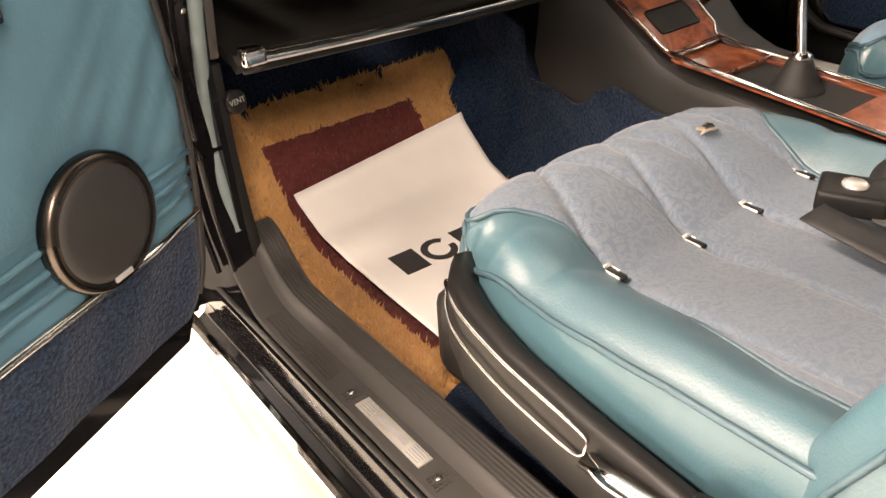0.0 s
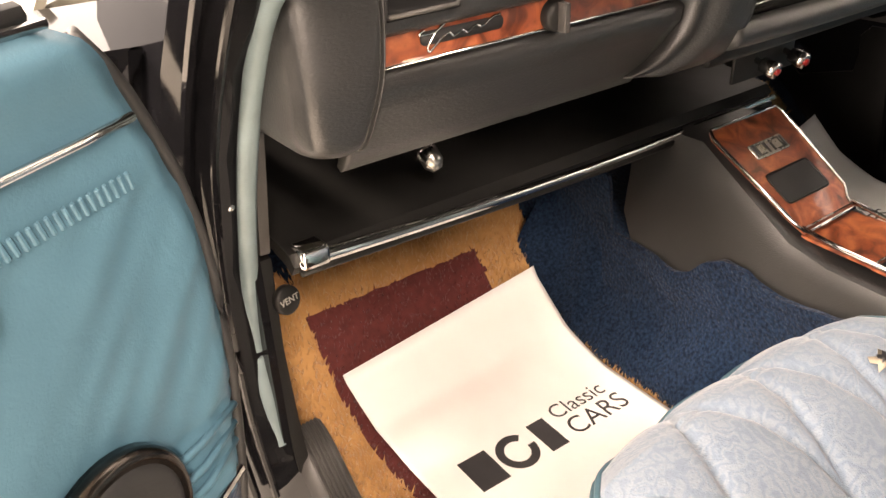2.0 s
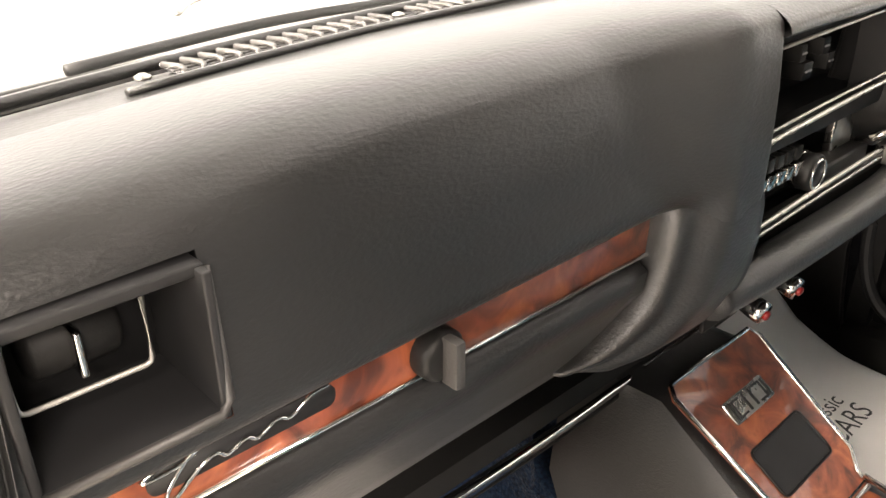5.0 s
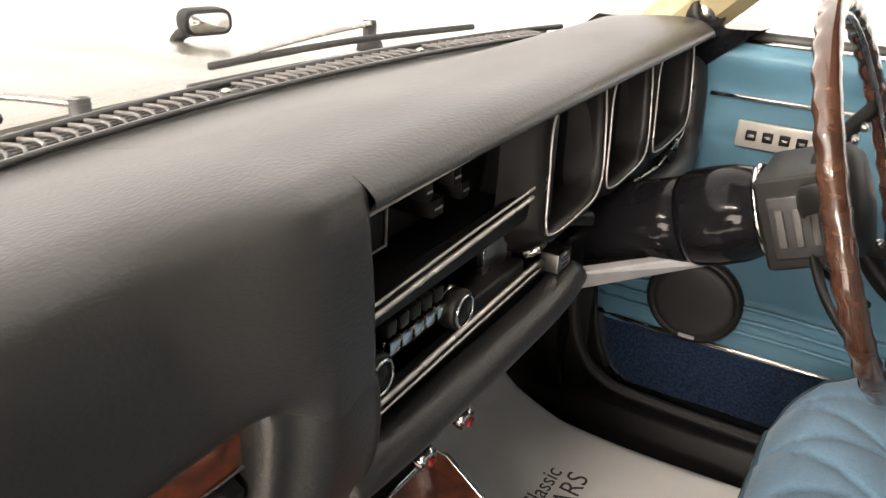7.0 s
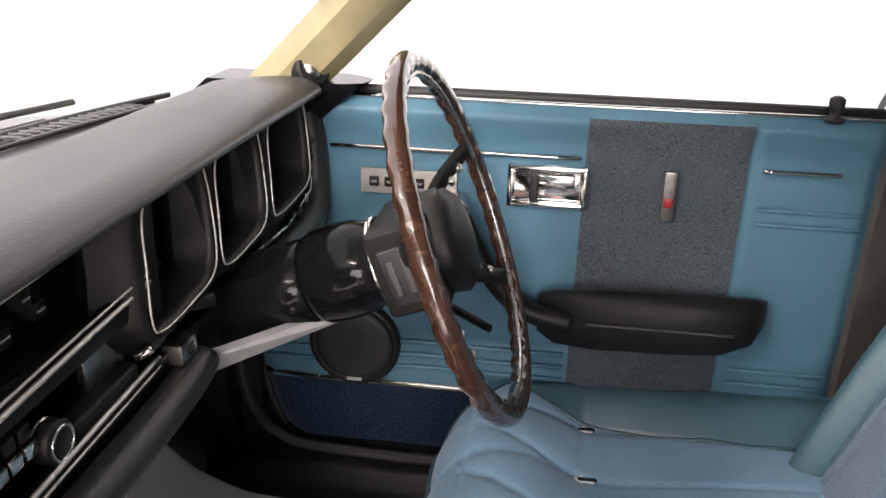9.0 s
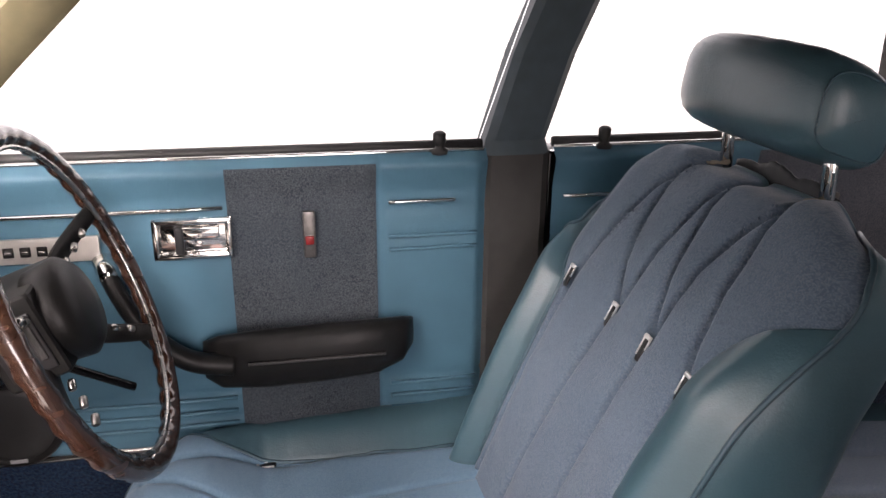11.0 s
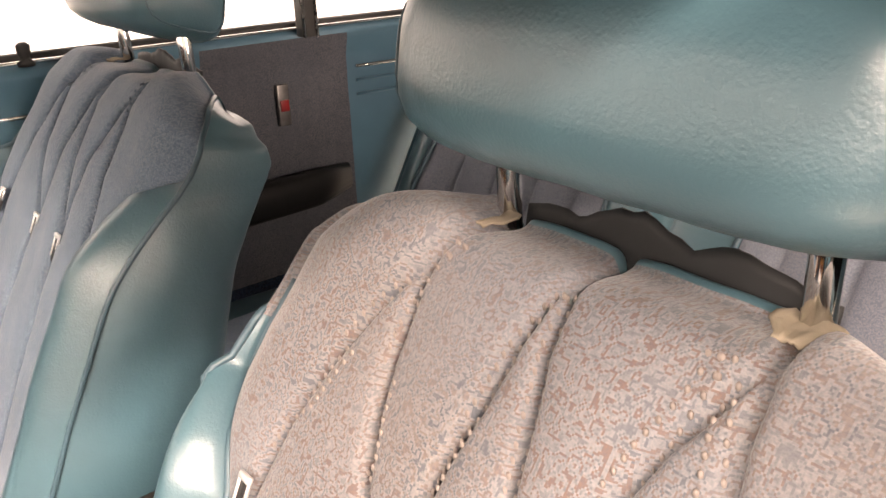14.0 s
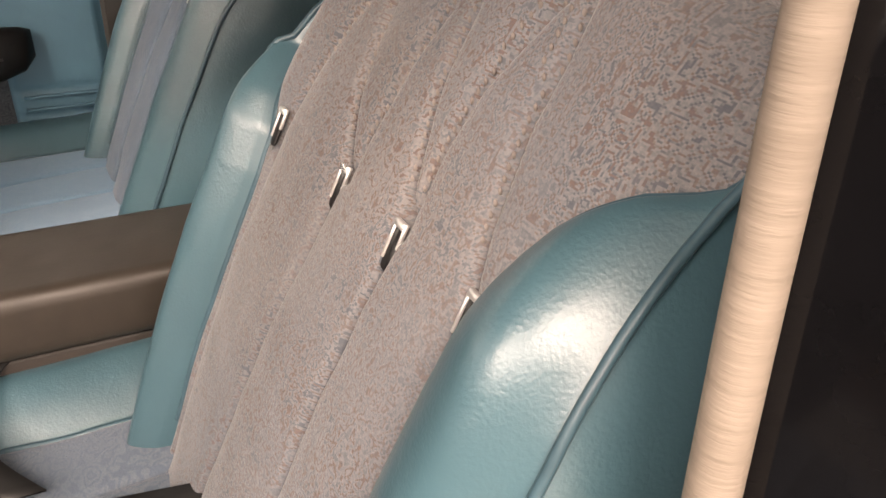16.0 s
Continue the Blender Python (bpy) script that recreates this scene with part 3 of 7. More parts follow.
    low = [(0.93, 0.43), (0.945, 0.50), (0.956, 0.60), (0.95, 0.722), (1.01, 0.722), (1.03, 0.70), (1.025, 0.665), (1.03, 0.63), (1.14, 0.60), (1.25, 0.70), (1.25, 0.50), (1.12, 0.45), (1.0, 0.41)]
    solo("kick_plate_lower_" + tag, extrude_x(low, fx(0.372), fx(0.388), 0.003), PLASTIC, "black plastic lower kick panel", "trim")
    if side > 0:
        solo("door_step_driver", block(1.729, 1.80, 0.78, 0.95, 0.43, 0.68, 0.004), PLASTIC, "black step panel behind the driver's door seal", "wall")
        solo("footwell_wall_driver", block(1.702, 1.80, 0.905, 1.42, 0.10, 0.925, 0.004), PLASTIC, "black footwell side wall ahead of the driver's door", "wall")
    wall = [(0.94, 0.30), (0.94, 1.03), (1.06, 1.02), (1.12, 0.93), (1.40, 0.92), (1.40, 0.30)]
    solo("side_wall_" + tag, extrude_x(wall, fx(0.362), fx(0.371)), PAINT, "black inner side wall of the footwell", "wall", smooth=False)


def roof_arc(x):
    return -0.045 * ((x - MID) / 0.6) ** 2


def build_greenhouse():
    # driver's front pillar, cream, and its twin
    for side, fx in ((1, lambda x: x), (-1, mirror_x)):
        tag = "driver" if side > 0 else "passenger"
        secs = []
        for z, y, x in ((1.03, 0.945, 1.712), (1.10, 0.868, 1.700), (1.19, 0.775, 1.680), (1.30, 0.655, 1.645), (1.37, 0.575, 1.615)):
            secs.append([(fx(x + 0.035), y - 0.10, z), (fx(x), y - 0.113, z), (fx(x - 0.022), y - 0.09, z), (fx(x - 0.03), y - 0.04, z), (fx(x - 0.015), y, z), (fx(x + 0.035), y + 0.01, z)])
        if side > 0:
            solo("a_pillar_" + tag, loft(secs), CREAM, "cream painted windscreen pillar", "pillar")
        else:
            secs = [[(x - 0.02 if side < 0 else x, y + 0.015, z) for x, y, z in s] for s in secs]
            solo("a_pillar_" + tag, loft(secs), PAINT, "gloss black windscreen pillar", "pillar")
        # b pillar
        secs = []
        for z, y, x in ((0.47, 0.0, 1.722), (0.80, 0.0, 1.722), (1.05, -0.002, 1.722), (1.07, -0.004, 1.733), (1.20, -0.035, 1.705), (1.37, -0.085, 1.645)):
            w = 0.052 if z < 1.06 else 0.047
            if side < 0:
                y, x = y - 0.105, x + 0.04
            secs.append([(fx(x + 0.05), y + w, z), (fx(x + 0.004), y + w, z), (fx(x - 0.006), y + w - 0.012, z), (fx(x - 0.006), y - w + 0.012, z), (fx(x + 0.004), y - w, z), (fx(x + 0.05), y - w, z)])
        solo("b_pillar_lower_" + tag, loft(secs[:3]), PILLAR_GREY if side > 0 else PAINT, "dark lower door pillar", "pillar")
        solo("b_pillar_upper_" + tag, loft(secs[2:]), PILLAR_BLUE if side > 0 else PAINT, "covered upper door pillar", "pillar")
        # c pillar with coat light
        secs = []
        for z, y0, y1, x in ((1.0, -0.905, -1.52, 1.70), (1.06, -0.896, -1.45, 1.685), (1.16, -0.862, -1.31, 1.66), (1.26, -0.815, -1.16, 1.635), (1.37, -0.755, -1.0, 1.60)):
            secs.append([(fx(x + 0.04), y0, z), (fx(x), y0 - 0.008, z), (fx(x - 0.006), y0 - 0.04, z), (fx(x - 0.03), (y0 + y1) / 2, z), (fx(x - 0.12), y1, z), (fx(x + 0.04), y1 + 0.02, z)])
        solo("c_pillar_" + tag, loft(secs), LEATHER, "blue vinyl covered rear roof pillar", "pillar")
        sl = spline([(fx(1.672), -0.888, 1.055), (fx(1.648), -0.854, 1.16), (fx(1.622), -0.807, 1.26), (fx(1.59), -0.745, 1.36)], 5)
        solo("c_pillar_seal_" + tag, tube(sl, 0.008, 8), RUBBER, "black rubber seal at the rear door window", "seal")
        # quarter light post
        post = extrude_x([(-0.575, 1.05), (-0.573, 1.38), (-0.605, 1.38), (-0.607, 1.05)], fx(1.668), fx(1.692), 0.003)
        solo("quarter_post_" + tag, post, PILLAR_GREY, "dark grey post of the quarter light", "window frame")
        if side > 0:
            for yy in (-0.578, -0.603):
                part("post_bead", rod((1.665, yy, 1.05), (1.665, yy + 0.002, 1.38), 0.0025), DULL_CHROME, bpy.data.objects["quarter_post_driver"])
    tw = thing("tweeter", None, "black round tweeter on the windscreen pillar", "loudspeaker")
    m = between((1.690, 0.800, 1.098), (1.600, 0.715, 1.135))
    part("pod", lathe([(0.024, -0.03), (0.027, -0.005), (0.026, 0.010), (0.021, 0.016), (0.018, 0.013)], 24, m), PLASTIC, tw)
    part("dome", lathe([(0.017, 0.010), (0.014, 0.015), (0.006, 0.018)], 20, m), DULL_CHROME, tw, "small bright dome")
    lamp = thing("coat_lamp", None, "chrome roof pillar lamp with coat hook", "lamp")
    part("base", block(1.615, 1.632, -1.02, -0.96, 1.222, 1.25, 0.006), CHROME, lamp)
    part("lens", block(1.608, 1.618, -1.012, -0.968, 1.238, 1.247, 0.003), DARK, lamp)
    # roof and lining
    def roof(u, v):
        x, y = 0.43 + 1.21 * u, -1.25 + 1.83 * v
        return (x, y, 1.385 + roof_arc(x) * 0.5 - 0.02 * ((y + 0.3) / 0.9) ** 2)
    solo("ceiling", sheet(roof, 24, 24, thick=0.03), PILLAR_GREY, "grey headlining under the roof", "ceiling")
    for side, fx in ((1, lambda x: x), (-1, mirror_x)):
        rail = spline([(fx(1.70), 0.60, 1.345), (fx(1.675), 0.2, 1.385), (fx(1.665), -0.3, 1.39), (fx(1.655), -0.8, 1.37), (fx(1.64), -1.2, 1.30)], 6)
        solo("roof_rail_" + ("driver" if side > 0 else "passenger"), tube(rail, 0.032, 10), BODY, "pale cream roof rail over the doors", "roof")
    # glass
    def screen(u, v):
        x = 0.40 + 1.27 * u
        bow = 0.112 - 0.25 * (x - MID) ** 2
        return (MID + (x - MID) * (1 - 0.12 * v), 0.992 + bow * (1 - 0.3 * v) - 0.44 * v, 1.050 + 0.32 * v)
    g = solo("windscreen", sheet(screen, 20, 8, thick=0.005), GLASS, "clear curved windscreen", "window")
    g.visible_shadow = False
    def back(u, v):
        x = 0.50 + 1.07 * u
        return (MID + (x - MID) * (1 - 0.1 * v), -1.62 + 0.37 * v - 0.06 * (1 - ((x - MID) / 0.55) ** 2), 1.07 + 0.30 * v)
    g = solo("rear_window", sheet(back, 16, 6, thick=0.005), GLASS, "clear rear window", "window")
    g.visible_shadow = False
    for nm, y0, y1 in (("front", 0.74, 0.06), ("rear", -0.06, -0.58)):
        def side_pane(u, v):
            y = y0 + (y1 - y0) * u
            top = 1.36
            yy = y - (0.0 if nm == "front" and u > 0.5 else 0.0) - 0.08 * v * (u if nm == "front" else 1 - u)
            if nm == "front":
                yy -= 0.20 * v * (1 - u)
            return (1.735 - 0.085 * v, yy, 1.05 + (top - 1.05) * v)
        g = solo("side_window_" + nm, sheet(side_pane, 6, 6, thick=0.004), GLASS, "clear wound-up side window glass", "window")
        g.visible_shadow = False


def build_outside():
    # bonnet, wings, cowl with slots, wiper arms, wing mirror
    def hood(u, v):
        x, y = 0.30 + 1.47 * u, 1.30 + 1.35 * v
        s = (x - MID) / 0.735
        return (x, y, 1.005 - 0.05 * v - 0.06 * v ** 3 - 0.045 * s * s - 0.02 * s ** 6 + 0.006 * math.exp(-((abs(s) - 0.55) / 0.05) ** 2))
    solo("bonnet", sheet(hood, 40, 30, thick=0.02), BODY, "pale cream bonnet in bright light", "bonnet")
    def cowl(u, v):
        x = 0.36 + 1.35 * u
        b0 = 1.100 - 0.25 * (x - MID) ** 2
        return (x, b0 + (1.30 - b0) * v, 1.036 - 0.035 * v)
    solo("cowl", sheet(cowl, 30, 6, thick=0.02), BODY, "pale cream scuttle panel under the windscreen", "cowl")
    grille = thing("cowl_grille", None, "black slatted air intake grille below the windscreen", "grille")
    for x0, x1 in ((0.52, 0.86), (1.17, 1.56)):
        n = int((x1 - x0) / 0.017)
        for k in range(n):
            x = x0 + (x1 - x0) * k / n
            b = 1.10 - 0.25 * (x - MID) ** 2
            part("slat", block(x, x + 0.008, b + 0.028, b + 0.085, 1.026, 1.038, 0.002, 1), RUBBER, grille)
        for dy in (0.025, 0.088):
            pts = [(x, dy + 1.10 - 0.25 * (x - MID) ** 2, 1.038) for x in np.linspace(x0 - 0.01, x1 + 0.01, 10)]
            part("rail", tube(pts, 0.005, 6), RUBBER, grille)
    for arm, blade in ((((1.03, 1.18, 1.05), (0.985, 1.24, 1.056), (0.92, 1.277, 1.056), (0.807, 1.312, 1.055), (0.752, 1.27, 1.050)), ((0.60, 1.128, 1.050), (0.78, 1.166, 1.053), (0.96, 1.188, 1.050))),
                       (((1.56, 1.245, 1.05), (1.47, 1.222, 1.056), (1.35, 1.212, 1.056), (1.23, 1.205, 1.052)), ((1.21, 1.205, 1.050), (1.42, 1.172, 1.053), (1.64, 1.118, 1.050)))):
        w = thing("wiper", None, "grey metal windscreen wiper parked below the glass", "wiper", "wipers")
        bx, by = arm[0][0], arm[0][1]
        part("pivot", lathe([(0.020, 0), (0.018, 0.012), (0.010, 0.02), (0.010, 0.042)], 14, pose(bx, by, 1.012)), RUBBER, w)
        part("arm", tube(spline(arm, 6), lambda t: 0.0075 - 0.004 * t, 8, flat=0.6), DULL_CHROME, w, "grey metal arm")
        part("blade", tube(spline(blade, 6), 0.0045, 6), RUBBER, w, "black rubber blade")
    for x, tilt in ((0.39, 12), (1.68, -20)):
        mr = thing("wing_mirror", None, "black fender-mounted wing mirror on a stalk", "mirror", "wing mirrors")
        base = pose(x, 2.05, 0.0)
        part("stalk", tube(spline([(x, 1.80, 0.88), (x, 1.80, 0.92), (x - 0.01, 1.77, 0.955), (x, 1.73, 0.97)], 5), lambda t: 0.016 - 0.006 * t, 10), RUBBER, mr)
        part("housing", move(joined(prism(rounded(-0.047, 0.047, -0.024, 0.024, 0.019), 0.04, 0.008)), pose(x, 1.70, 0.985, 90, 0, tilt) @ pose(0, 0, -0.04)), PLASTIC, mr)
        part("glass", move(prism(rounded(-0.039, 0.039, -0.017, 0.017, 0.014), 0.003), pose(x, 1.70, 0.985, 90, 0, tilt)), CHROME, mr)
    pts = [(x, 1.104 - 0.25 * (x - MID) ** 2, 1.052) for x in np.linspace(0.42, 1.65, 24)]
    solo("windscreen_seal", tube(pts, 0.007, 8), RUBBER, "black rubber seal under the windscreen", "seal")
    # front wing beyond the hinge
    def wing(u, v):
        y, z = 1.17 + 1.46 * u, 0.45 + 0.53 * v
        return (0.215 + 0.07 * sstep(0.8, 1.0, v) + 0.02 * math.sin(v * 3), y, z)
    solo("front_wing", sheet(wing, 12, 10, thick=0.01), BODY, "pale cream front wing beyond the open door", "car body")


# ---- dashboard ----
def dash_top(x):
    """Height of the top pad: level, falling a little to both ends."""
    return 1.062 + 0.006 * (1 - ((x - MID) / 0.65) ** 2)


def back_edge(x):
    return 1.092 - 0.25 * (x - MID) ** 2


def soft_loft(secs, n=5, m=4):
    """A loft smoothed round its open rings and along its length."""
    rings = [spline(s, n) for s in secs]
    cols = [spline([r[k] for r in rings], m) for k in range(len(rings[0]))]
    return loft([[c[i] for c in cols] for i in range(len(cols[0]))])


def build_dash():
    d = thing("dashboard", None, "black grained vinyl dashboard with padded hood", "dashboard")
    NP = 64
    def across(u):
        return lerp([(0, 0.378), (0.9, 0.9155)], u)
    def profile(x, v, hooded):
        k = sstep(lerp([(0.45, 0.780), (0.62, 0.785), (0.8, 0.800), (1, 0.850)], v), lerp([(0.45, 0.905), (0.62, 0.889), (1, 0.884)], v), x)
        zt, yb = dash_top(x), back_edge(x)
        e = sstep(0.45, 0.385, x)
        lo = 0.010 * sstep(0.64, 0.44, x) + 0.012 * e
        pas = [(yb, zt - 0.012), (yb - 0.04, zt - 0.002), (yb - 0.09, zt + 0.002), (0.93, zt + 0.013 - lo), (0.87, zt + 0.021 - lo), (0.838, zt + 0.019 - lo), (0.819, zt + 0.006 - lo), (0.810, zt - 0.022), (0.804, zt - 0.060), (0.800, zt - 0.090), (0.812, zt - 0.099)]
        post = [(yb, zt - 0.012), (yb - 0.04, zt - 0.002), (yb - 0.09, zt), (0.93, zt + 0.016), (0.87, zt + 0.026), (0.82, zt + 0.029), (0.797, zt + 0.0265), (0.782, zt + 0.015), (0.776, zt - 0.020), (0.774, zt - 0.065), (0.774, zt - 0.105)]
        hood = [(yb, zt - 0.012), (yb - 0.04, zt - 0.002), (yb - 0.09, zt), (0.93, zt + 0.016), (0.87, zt + 0.026), (0.82, zt + 0.029), (0.797, zt + 0.0265), (0.783, zt + 0.0195), (0.777, zt + 0.0120), (0.783, zt + 0.0075), (0.83, zt + 0.0065)]
        t = v * 10
        i = min(9, int(t))
        fr = t - i
        def at(tab):
            p = [Vector((0, *tab[max(0, min(10, j))])) for j in (i - 1, i, i + 1, i + 2)]
            return 0.5 * (2 * p[1] + (p[2] - p[0]) * fr + (2 * p[0] - 5 * p[1] + 4 * p[2] - p[3]) * fr * fr + (3 * p[1] - p[0] - 3 * p[2] + p[3]) * fr ** 3)
        q = at(hood) if hooded else at(pas).lerp(at(post), k)
        # the left end swells round to the door
        q.y += 0.03 * e * max(0, (1.0 - q.y)) * 3
        r = sstep(1.66, 1.708, x)
        q.y += 0.02 * r
        q.z -= 0.012 * r
        return q
    def pad(u, v):
        # the post ends in a rounded upright edge and turns back to the instrument board
        x = across(min(u, 0.9))
        q = profile(x, v, False)
        if u > 0.9:
            a = (u - 0.9) / 0.1
            t = min(1, a * 2) * math.pi / 2
            w = sstep(0.68, 0.80, v)
            x += 0.007 * math.sin(t)
            q.y += w * (0.007 * (1 - math.cos(t)) + 0.05 * max(0, a * 2 - 1))
        return (x, q.y, q.z)
    def hood(u, v):
        x = 0.9225 + 0.7855 * u
        q = profile(x, v, True)
        return (x, q.y, q.z)
    # open where the passenger's side vent sits
    def key(u, v):
        x = across(u)
        return None if 0.4555 < x < 0.5305 and 0.675 < v < 0.868 else 0
    sharp(part("top_pad", sheet(pad, 230, NP, key)[0], PAD, d, "grained black vinyl top pad"), 50)
    sharp(part("instrument_hood", sheet(hood, 120, NP), PAD, d, "grained black vinyl hood over the instruments"), 50)
    # raised frame between the passenger's pad and the centre stack
    frame = []
    for z, y0, xa, xb in ((0.978, 0.7775, 0.862, 0.922), (0.964, 0.7735, 0.860, 0.922), (0.93, 0.775, 0.857, 0.924), (0.90, 0.779, 0.848, 0.918), (0.868, 0.795, 0.824, 0.905), (0.852, 0.815, 0.800, 0.895)):
        frame.append([(xb + 0.003, y0 + 0.06, z), (xb, y0 + 0.005, z), (xb - 0.006, y0, z), (xa + 0.030, y0 + 0.001, z), (xa + 0.016, y0 + 0.006, z), (xa + 0.004, y0 + 0.016, z), (xa - 0.012, y0 + 0.026, z), (xa - 0.016, y0 + 0.075, z)])
    part("stack_frame", soft_loft(frame), PAD, d, "grained padded post beside the centre stack")
    # left end cheek
    cheek = []
    for z, ya, xa in ((1.068, 0.850, 0.370), (1.045, 0.816, 0.369), (1.015, 0.800, 0.368), (0.985, 0.792, 0.367), (0.94, 0.785, 0.366), (0.905, 0.786, 0.366), (0.888, 0.790, 0.370), (0.880, 0.797, 0.378), (0.876, 0.812, 0.386)):
        xb = lerp([(0.876, 0.420), (0.90, 0.428), (0.945, 0.443), (0.985, 0.450), (1.048, 0.458)], z)
        cheek.append([(xa, 1.0, z), (xa, ya + 0.05, z), (xa + 0.003, ya + 0.016, z), (xa + 0.016, ya + 0.002, z), (xb - 0.012, ya, z), (xb - 0.003, ya + 0.005, z), (xb, ya + 0.018, z), (xb, 1.0, z)])
    part("end_cheek", soft_loft(cheek), PAD, d, "rounded grained end cheek")
    # wood strip with thin bright edge
    part("wood_strip", block(0.446, 0.846, 0.8135, 0.822, 0.9385, 0.971, 0.001), WOOD, d, "red-brown burl wood strip")
    part("bright_edge", tube([(0.452, 0.8125, 0.9385), (0.846, 0.8125, 0.9385)], 0.0016, 8), CHROME, d)
    # script badge as a plain flourish
    flo = spline([(0.500, 0.811, 0.9635), (0.494, 0.811, 0.960), (0.512, 0.811, 0.9605), (0.522, 0.811, 0.9665), (0.512, 0.811, 0.960), (0.503, 0.811, 0.949), (0.505, 0.811, 0.9445), (0.518, 0.811, 0.954), (0.526, 0.811, 0.957), (0.531, 0.811, 0.9535), (0.540, 0.811, 0.957), (0.546, 0.811, 0.954), (0.556, 0.811, 0.9585), (0.563, 0.811, 0.956), (0.574, 0.811, 0.962), (0.584, 0.811, 0.963)], 5)
    part("badge", tube(flo, 0.0011, 6), CHROME, d, "thin chrome flourish badge")
    part("badge_backing", move(prism(rounded(0.496, 0.588, 0.950, 0.962, 0.005), 0.0012), Matrix(((1, 0, 0, 0), (0, 0, -1, 0.8128), (0, 1, 0, 0), (0, 0, 0, 1)))), DARK, d, "black backing of the badge")
    kn = part("glovebox_knob", lathe([(0.014, 0), (0.015, 0.003), (0.015, 0.012), (0.012, 0.016)], 24, between((0.650, 0.817, 0.951), (0.650, 0.70, 0.949))), PLASTIC, d, "black glovebox turn knob")
    sharp(part("grip", block(0.6465, 0.6535, 0.791, 0.803, 0.937, 0.965, 0.002), SCUFF, kn))
    # glovebox lid and lower edge roll
    lid = [(0.817, 0.9365), (0.806, 0.930), (0.807, 0.915), (0.816, 0.900), (0.836, 0.862), (0.848, 0.842), (0.856, 0.838), (0.862, 0.842), (0.84, 0.89), (0.83, 0.9365)]
    def lidring(x):
        k = sstep(0.80, 0.845, x)
        return [(x - 0.03 * sstep(0.93, 0.84, z) * k, y, z) for y, z in lid]
    part("glovebox_lid", loft([lidring(x) for x in (0.430, 0.436, 0.6, 0.80, 0.82, 0.838)]), PAD, d, "plain black glovebox lid")
    # passenger vent
    v = part("side_vent", joined(block(0.455, 0.459, 0.800, 0.86, 0.984, 1.046, 0.001), block(0.527, 0.531, 0.800, 0.86, 0.984, 1.046, 0.001), block(0.455, 0.531, 0.800, 0.86, 0.980, 0.985, 0.001), block(0.455, 0.531, 0.806, 0.86, 1.042, 1.047, 0.001), block(0.455, 0.531, 0.855, 0.862, 0.98, 1.046, 0)), DARK, d, "deep black side vent")
    ring = [(x, 0.822, z) for x, z in rounded(0.462, 0.512, 1.004, 1.037, 0.003, 2)]
    part("vent_trim", tube(ring, 0.0012, 6, closed=True), WHITE_LINE, v, "silver line round the vent")
    part("vent_barrel", rod((0.470, 0.838, 1.0205), (0.505, 0.838, 1.0205), 0.0135), PLASTIC, v)
    part("vent_tab", block(0.4845, 0.4875, 0.818, 0.83, 1.011, 1.030, 0.0012), CHROME, v)
    part("vent_lip", tube([(0.457, 0.799, 0.983), (0.526, 0.799, 0.983), (0.531, 0.801, 0.988), (0.531, 0.806, 1.045)], 0.0024, 6), SCUFF, v)
    # defroster strips along the screen
    for x0, x1 in ((0.62, 0.80), (0.84, 1.06), (1.10, 1.33), (1.37, 1.55)):
        g = part("defroster", sheet(lambda a, b: (x0 + (x1 - x0) * a, back_edge(x0 + (x1 - x0) * a) - 0.060 + 0.028 * b, dash_top(x0 + (x1 - x0) * a) + 0.0008), 12, 1, thick=0.001), DARK, d, "slotted defroster grille")
        n = int((x1 - x0) / 0.0135)
        for k in range(n + 1):
            x = x0 + (x1 - x0) * k / n
            pts = [(x + 0.006 * math.sin(3.1 * q), back_edge(x) - 0.061 + 0.03 * q, dash_top(x) + 0.0022) for q in (0, 0.3, 0.6, 1)]
            part("fin", tube(pts, 0.0021, 5), SCUFF, g)
        for b in (0.25, 0.5, 0.75):
            pts = [(x, back_edge(x) - 0.060 + 0.028 * b, dash_top(x) + 0.0012) for x in np.linspace(x0, x1, 8)]
            part("rod", tube(pts, 0.0007, 5), SCUFF, g)
    pts = [(x, back_edge(x) - 0.066, dash_top(x) + 0.002) for x in np.linspace(0.58, 1.60, 24)]
    part("front_ridge", tube(pts, 0.0028, 6), PAD, d)
    pts = [(x, back_edge(x) - 0.022, dash_top(x) + 0.001) for x in np.linspace(0.46, 1.64, 24)]
    part("rear_ridge", tube(pts, 0.004, 6), PAD, d)
    for x in (0.60, 0.82, 1.08, 1.35):
        part("screw", lathe([(0.005, 0), (0.005, 0.0015), (0.002, 0.003)], 12, pose(x, back_edge(x) - 0.045, dash_top(x) + 0.001)), DULL_CHROME, d)
    # instrument board
    for bx in ((0.918, 1.228, 0.806, 0.815, 1.058, 1.085, 0.001), (0.918, 0.936, 0.806, 0.815, 0.90, 1.06, 0.001), (1.203, 1.238, 0.803, 0.825, 0.93, 1.072, 0.003), (0.93, 1.212, 0.797, 0.812, 0.981, 1.000, 0.003), (0.93, 1.30, 0.803, 0.812, 0.905, 0.918, 0.002)):
        sharp(part("board_rail", block(*bx), PLASTIC, d, "black instrument board rail"))
    part("board_back", block(0.90, 1.70, 0.862, 0.868, 0.875, 1.08, 0), DARK, d, "dark recess behind the controls", False)
    part("recess_floor", block(0.93, 1.20, 0.82, 0.86, 0.983, 0.99, 0), DARK, d, "", False)
